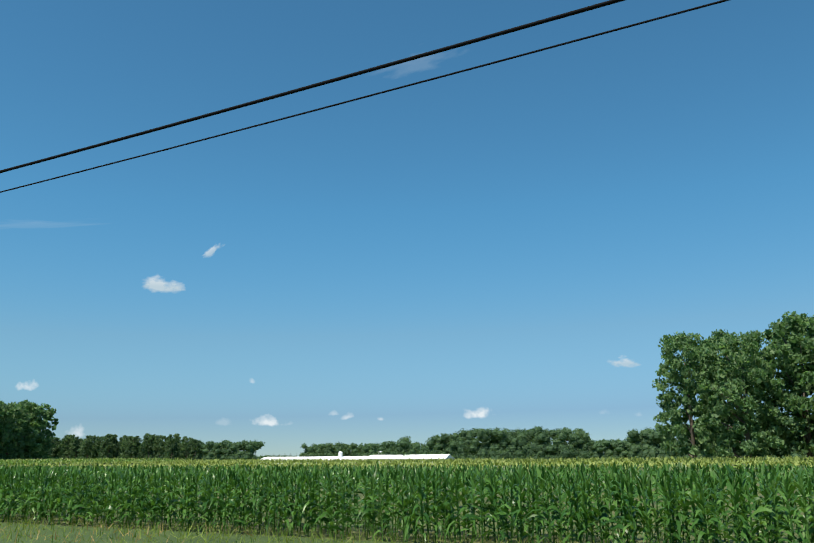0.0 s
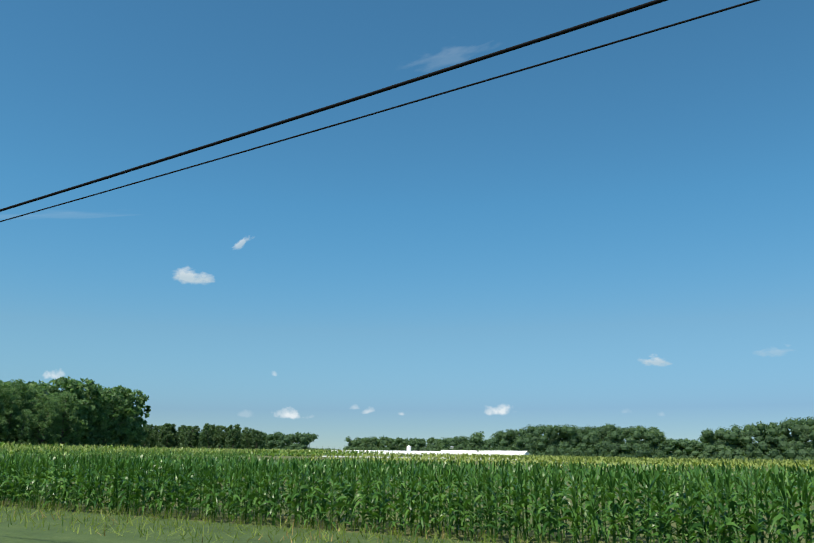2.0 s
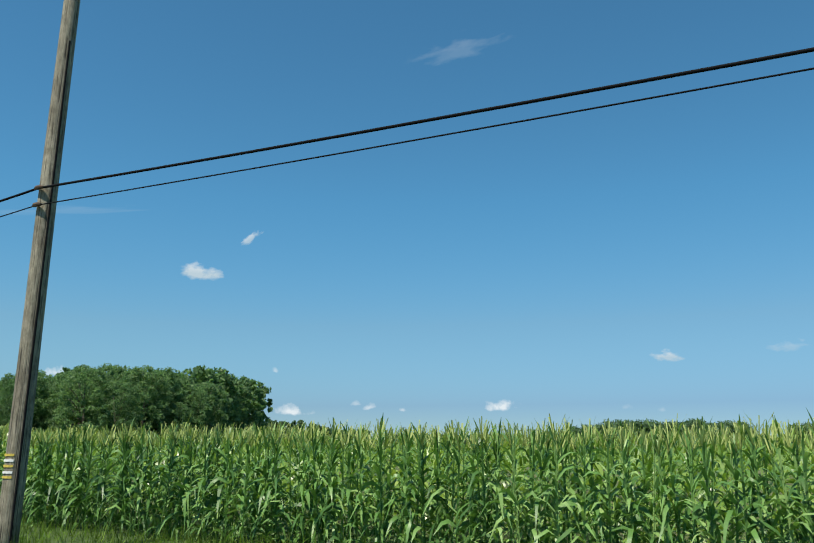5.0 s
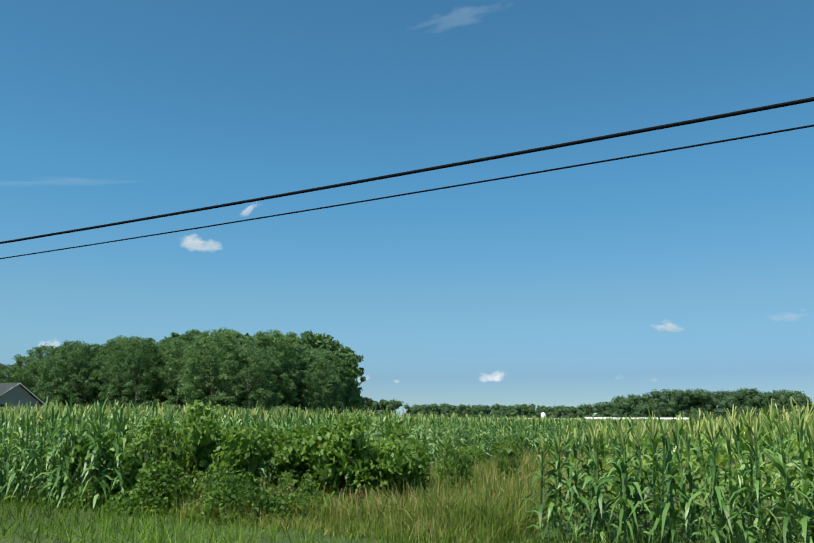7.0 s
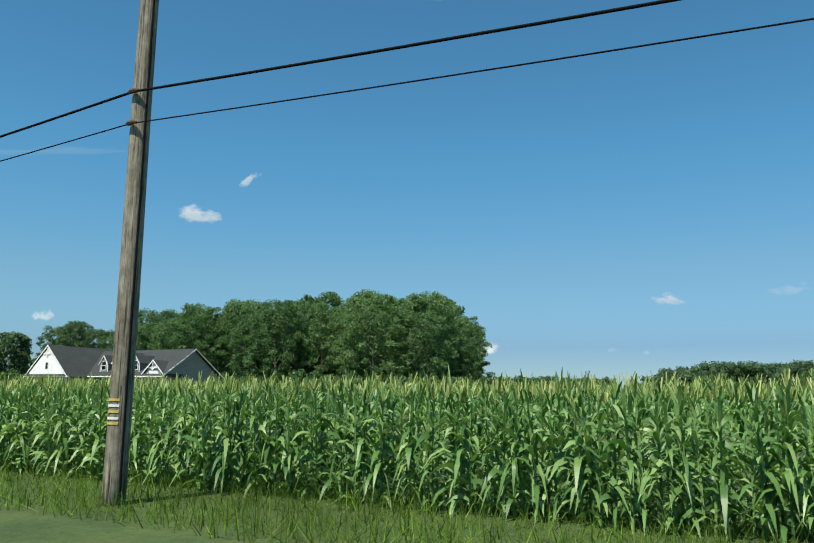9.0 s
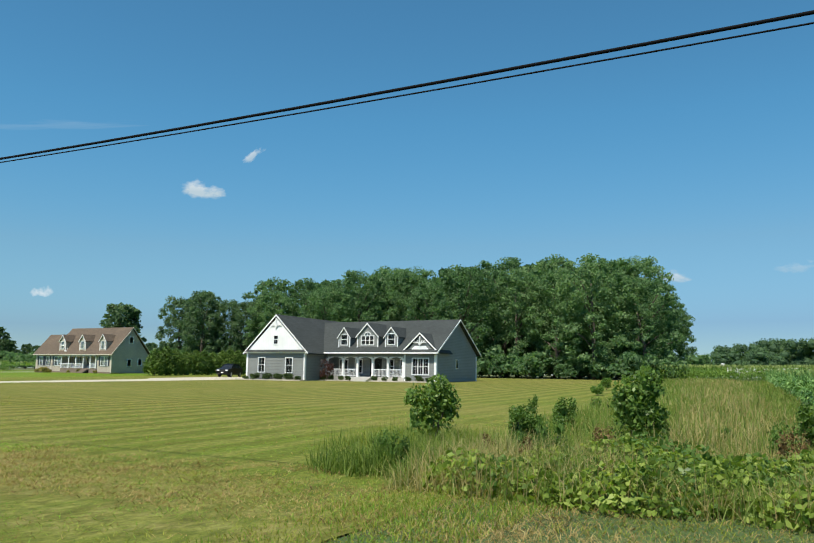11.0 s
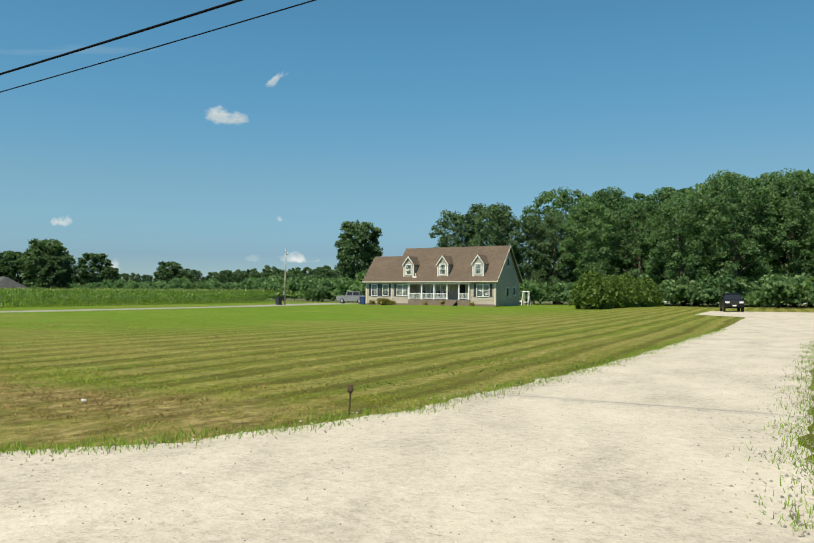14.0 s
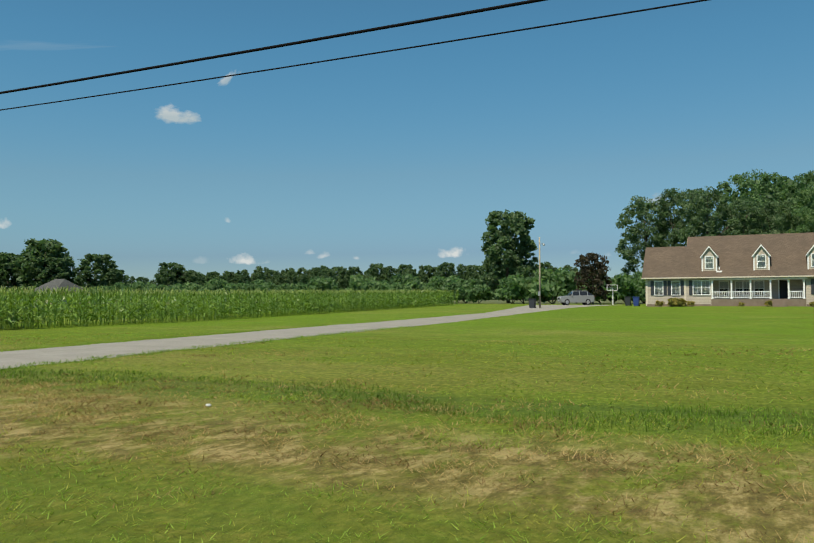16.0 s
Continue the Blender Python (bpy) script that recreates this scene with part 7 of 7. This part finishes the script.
def brambles(label, count, places, size, leaf):
    """A low tangle of leaves over mounds (x, y, radius x, radius y, height), with gaps."""
    P = np.array(places)
    pick = rng.choice(len(P), count, p=(P[:, 2] * P[:, 3]) / (P[:, 2] * P[:, 3]).sum())
    a, d = rng.uniform(0, 6.283, count), np.sqrt(rng.random(count))
    x, y = P[pick, 0] + P[pick, 2] * d * np.cos(a), P[pick, 1] + P[pick, 3] * d * np.sin(a)
    top = P[pick, 4] * np.sqrt(np.maximum(1 - d * d, 0.04)) * (0.78 + 0.35 * patchy(x, y, 3.5, 6.0))
    z = gz(x, y) + top * rng.random(count) ** 0.35
    out = np.stack([np.cos(a) * d * 0.6, np.sin(a) * d * 0.6, np.full(count, 0.7)], 1)
    faces = leaf_faces(np.stack([x, y, z], 1), unit(out), size, 0.55, 0.62)
    return tagged(new("brambles", quick_mesh("brambles", [(faces, leaf)])), label, "brambles", "", "stuff")


mounds = [(-63.6 + 0.62 * i + 0.2 * math.sin(i * 2.1), 9.0 + 0.35 * math.sin(i * 1.7), 0.75, 0.75, 0.52 + 0.12 * math.sin(i * 2.9)) for i in range(10)]
mounds += [(-63.2 + 0.8 * i + 0.3 * math.sin(i * 3.1), 10.5 + 0.5 * math.sin(i * 2.3), 0.8, 0.8, 0.6 + 0.14 * math.sin(i * 1.9)) for i in range(7)]
brambles("low tangle of light green bramble leaves by the corn", 15000, mounds, 0.046, LEAF_BRAMBLE)
brambles("darker bramble leaves in the tangle by the corn", 9000, [(x + 0.3, y + 0.1, a, b, h * 1.02) for x, y, a, b, h in mounds], 0.044, LEAF_BUSH)
brush = [bush("shrub", "leafy green shrub in the brush by the cornfield", 1.5, 1.45, 200 + i, LEAF_SHRUB, 2600, 0.05, "shrub", "brush") for i in range(3)]
brambles("low weeds and brambles in the gap in the corn", 9000, [(8.6 + 0.55 * i, 9.3 + 0.3 * math.sin(i * 1.9), 0.6, 0.7, 0.7 + 0.25 * math.sin(i * 2.3)) for i in range(8)], 0.04, LEAF_SHRUB)
SPOTS = ((9.2, 10.6, 1.05), (10.4, 10.2, 1.0), (11.3, 11.4, 1.15), (12.3, 11.0, 0.95), (12.9, 11.8, 0.9), (10.6, 12.6, 1.1), (12.6, 14.5, 0.6), (10.6, 16, 0.75), (10.4, 20, 0.6), (9.9, 24, 0.6), (9.8, 29, 0.6), (8.4, 9.4, 0.85), (9.5, 9.6, 0.9),
         (-72.5, 48, 0.6), (-75, 60, 0.6), (-77, 75, 0.7), (-79, 90, 0.9), (-81, 104, 1.2))
for i, (x, y, s) in enumerate(SPOTS):
    (stand if i < 3 else plant)(brush[i % 3], x, y, s, i * 1.3, 1.05 + 0.2 * math.sin(i * 2.3))

airy = [bush("shrub", "tall airy light green shrub among the weeds", 1.3, 1.6, 210 + i, LEAF_BUSH, 1900, 0.05, "shrub", "shrubs in the weeds") for i in range(2)]
for i, (x, y, s) in enumerate(((-66.9, 14.2, 0.8), (-62.8, 14.4, 0.85), (-64.6, 13.4, 0.5), (-60.0, 15.0, 0.55), (-59.4, 12.4, 0.5), (-65.2, 17.5, 0.5))):
    (stand if i < 2 else plant)(airy[i % 2], x, y, s, i * 1.3, 1.1)

weeds = [bush("weed", "rank dark green weed in the brush by the corn", 0.8, 1.0, 220 + i, LEAF_BUSH, 800, 0.032, "weed", "weeds in the brush") for i in range(2)]
docks = [bush("dock", "rusty brown seeding dock in the brush by the corn", 0.5, 0.9, 230 + i, BROWN, 420, 0.028, "weed", "docks in the brush") for i in range(2)]
for i, (x, y, s) in enumerate(((-65.6, 10.2, 0.75), (-65.0, 9.5, 0.6), (-66.2, 10.9, 0.6), (-64.0, 11.6, 0.85), (-63.4, 11.2, 0.9), (-61.6, 11.6, 0.7), (-60.6, 9.2, 0.75), (-59.6, 9.6, 0.8), (-60.4, 12.6, 0.9), (-61.6, 17.0, 0.7),
                               (-66.6, 18.2, 0.8), (-68.2, 24, 0.8), (-67.5, 29, 0.9), (-59.0, 10.6, 0.7), (10.0, 9.2, 0.9), (11.4, 9.0, 0.8), (12.4, 9.6, 0.8), (13.4, 13.0, 0.8), (12.8, 17.0, 0.9), (11.2, 14.5, 1.0))):
    (stand if i < 2 else plant)(weeds[i % 2], x, y, s * (0.62 if x < 0 else 0.9), i * 1.3, 1.25 + 0.3 * math.sin(i * 1.9))
for i, (x, y, s) in enumerate(((-62.9, 12.2, 0.9), (-63.6, 10.6, 0.7), (-62.2, 9.3, 0.6), (-64.9, 12.4, 0.7), (-60.2, 11.2, 0.9), (13.2, 10.0, 0.7), (12.2, 9.2, 0.6))):
    (stand if i < 2 else plant)(docks[i % 2], x, y, s * 0.8, i * 1.3, 1.0 + 0.2 * math.sin(i * 1.9))
meadow("seeding_grass", "fine tangle of pale seeding grass among the brambles", 12000, (-64.5, -58.2, 8.2, 12.5), 0.2, 0.66, 0.005, MEADOW, PINK, 0.65, 1.0, None, 1.0, 0.7)
meadow("seeding_grass", "fine pale seeding grass at the mouth of the gap", 20000, (11.0, 15.9, 8.5, 14.0), 0.12, 0.42, 0.0055, MEADOW, PINK, 0.3, 1.0, None, 1.0, 0.8)
meadow("dry_grass", "bleached straw along the road before the brush", 16000, (-72.0, -58.5, 5.9, 8.3), 0.03, 0.10, 0.005, GRASS, STRAW, 0.75, 1.0, None, 1.0, 1.1)

# grass creeping over the edges of the stone drives, and loose stones on them
EDGES = (([2.9, 4.4, 5.4, 8.5, 16, 40], [-128.3, -126.7, -126, -125.2, -125, -125.8]), ([2.9, 4.1, 5.5, 8, 16, 28, 45], [-118.2, -119.6, -120.4, -120.7, -121.0, -121.3, -120.6]),
         ([2.9, 6, 14, 34], [-183.2, -180.5, -179.9, -182.0]), ([2.9, 6, 10, 22, 35], [-171.9, -174.0, -174.9, -176.3, -177.3]))
ex, ey = [], []
for ys, xs in EDGES:
    y = ys[0] + (ys[-1] - ys[0]) * rng.random(11000) ** 1.8
    x = np.interp(y, ys, xs) + rng.normal(0, 0.2, 11000) + 0.14 * np.sin(y * 3.1)
    ex.append(x), ey.append(y)
x, y = np.concatenate(ex), np.concatenate(ey)
tagged(new("edge_grass", strip_mesh("edge_grass", [(blades(x, y, rng.uniform(0.03, 0.11, len(x)), 0.008, 0.9, SHORT), LUSH)])), "green grass creeping over the edges of the stone drives", "grass", "", "stuff")
for label, spread, tone in (("loose grey and dark stones on the white drive", 1500, M_stone_dark), ("loose pale stones on the white drive", 1500, M_gravel)):
    g = G()
    for i in range(spread):
        y = 3.0 + 16 * rng.random() ** 1.6
        x = np.interp(y, [2.6, 5.4, 16], [-128.2, -126, -125]) + (np.interp(y, [2.6, 5.5, 16], [10.2, 5.5, 4.0])) * (rng.random() if tone is M_gravel else 1 - rng.random() ** 1.7)
        q, z = rng.uniform(0.006, 0.019), float(gz(x, y)) + 0.024
        ring = [(x + q * math.cos(a) * rng.uniform(0.7, 1.3), y + q * math.sin(a) * rng.uniform(0.7, 1.3)) for a in (0.3, 1.6, 2.8, 4.1, 5.3)]
        k = len(g.v)
        g.v += [(px_, py_, z) for px_, py_ in ring] + [(x, y, z + q * 0.9)]
        g.f += [(k + j, k + (j + 1) % 5, k + 5) for j in range(5)]
    tagged(part("loose_stones", g, tone), label, "gravel", "", "stuff")

# small stakes with reflectors beside the stone drive, and litter in the grass
for x, y, h in ((-120.44, 8.43, 0.2), (-125.66, 7.74, 0.27), (-100.4, 69.6, 0.4)):
    z = float(gz(x, y))
    root = thing("marker_stake", (x, y, z), "small dark driveway marker stake in the grass", "stake", "driveway markers")
    part("stake", G().tube([(0, 0, -0.1), (0.02, 0, h)], 0.012, 6), M_rust, root)
    part("lamp_head", G().tube([(0.02, 0, h), (0.02, 0, h + 0.03), (0.02, 0, h + 0.1)], [0.02, 0.04, 0.03], 8), M_rust if y < 20 else M_tag_white, root)
for x, y in ((-145.5, 6.24), (-167.3, 7.96), (-129.2, 6.7), (-137.2, 6.2)):
    g = G()
    z = float(gz(x, y))
    ring = [(x + 0.04 * math.cos(a) * (1 + 0.3 * math.sin(3 * a)), y + 0.03 * math.sin(a)) for a in np.linspace(0, 6.283, 9)[:-1]]
    g.prism(ring, "z", z + 0.02, z + 0.045)
    tagged(part("litter", g, M_tag_white), "crumpled white scrap lying in the grass", "litter", "litter")

# ---- clouds, far off, and window-glass reflections drawn as clouds ----
M_cloud, n, l, b = mat("cloud", 1.0)
co, oi = n.new("ShaderNodeTexCoord"), n.new("ShaderNodeObjectInfo")
sep = n.new("ShaderNodeSeparateXYZ")
l.new(co.outputs["Object"], sep.inputs[0])
lump = tex(n, l, 1.7, 4, 0.55)
shift = n.new("ShaderNodeVectorMath")
shift.operation = "ADD"
l.new(co.outputs["Object"], shift.inputs[0])
rnd = n.new("ShaderNodeCombineXYZ")
l.new(calc(n, l, "MULTIPLY", oi.outputs["Random"], 40.0), rnd.inputs[2])
l.new(rnd.outputs[0], shift.inputs[1])
for node in n:
    if node.bl_idname == "ShaderNodeTexNoise":
        l.new(shift.outputs[0], node.inputs["Vector"])
yy = sep.outputs["Y"]
below = calc(n, l, "MULTIPLY", calc(n, l, "MINIMUM", yy, 0.0), 0.9)
r2 = calc(n, l, "SQRT", calc(n, l, "ADD", calc(n, l, "POWER", sep.outputs["X"], 2.0), calc(n, l, "POWER", calc(n, l, "ADD", yy, below), 2.0)))
alpha = calc(n, l, "MULTIPLY", calc(n, l, "ADD", calc(n, l, "SUBTRACT", 0.70, r2), calc(n, l, "MULTIPLY_ADD", lump, 2.0, -1.0)), 2.0)
alpha = calc(n, l, "MULTIPLY", n_clamp(n, l, alpha), n_clamp(n, l, calc(n, l, "MULTIPLY", calc(n, l, "SUBTRACT", 1.0, r2), 4.0)))
sc = n.new("ShaderNodeSeparateColor")
l.new(oi.outputs["Color"], sc.inputs[0])
alpha = calc(n, l, "MULTIPLY", alpha, sc.outputs[0])
# sheets glow by themselves: sunlit tops and shaded bases set in the emission colour
em, tr, ms = n.new("ShaderNodeEmission"), n.new("ShaderNodeBsdfTransparent"), n.new("ShaderNodeMixShader")
l.new(ramp(n, l, yy, [(0.0, (0.39, 0.49, 0.55)), (0.6, (0.58, 0.63, 0.66))]), em.inputs[0])
l.new(alpha, ms.inputs[0])
l.new(tr.outputs[0], ms.inputs[1])
l.new(em.outputs[0], ms.inputs[2])
l.new(ms.outputs[0], n["Material Output"].inputs[0])
CLOUDS = [  # bearing, climb, half width, half height, density, tilt
    (44.86, 12.77, 163, 99, 1, 0),
    (10.2, 7.0, 120, 54, 0.8, 0),
    (2.5, 7.36, 140, 60, 0.32, 0),
    # a reflection in the window glass, added as a faint cloud wisp
    (24.83, 29.74, 341, 109, 0.16, 14),
    # a white streak reflected in the window glass, added as a cloud
    (41.2, 15.6, 96, 43, 0.75, 38),
    (54.51, 16.24, 592, 43, 0.12, 10),
]
for bearing, climb, w, h, dense, tilt in CLOUDS:
    a, e = radians(bearing), radians(climb)
    c = Vector((-math.sin(a) * math.cos(e), math.cos(a) * math.cos(e), math.sin(e))) * 4300
    me = bpy.data.meshes.new("cloud")
    k = 9
    me.from_pydata([(-1 + 2 * i / (k - 1), -1 + 2 * j / (k - 1), 0) for j in range(k) for i in range(k)], [], [(j * k + i, j * k + i + 1, (j + 1) * k + i + 1, (j + 1) * k + i) for j in range(k - 1) for i in range(k - 1)])
    me.materials.append(M_cloud)
    ob = new("cloud", me)
    m = look(c, c * 2) @ pose(0, 0, 0, 0, 0, tilt)
    ob.matrix_basis = m @ Matrix.Diagonal((w, h, 1, 1))
    ob.color = (dense, dense, dense, 1)
    tagged(ob, "small white sky patch far off, fair-weather cloud and window reflection alike" if dense > 0.5 else "faint white wisp far off, cloud and window reflection alike", "cloud", "clouds", "structure")
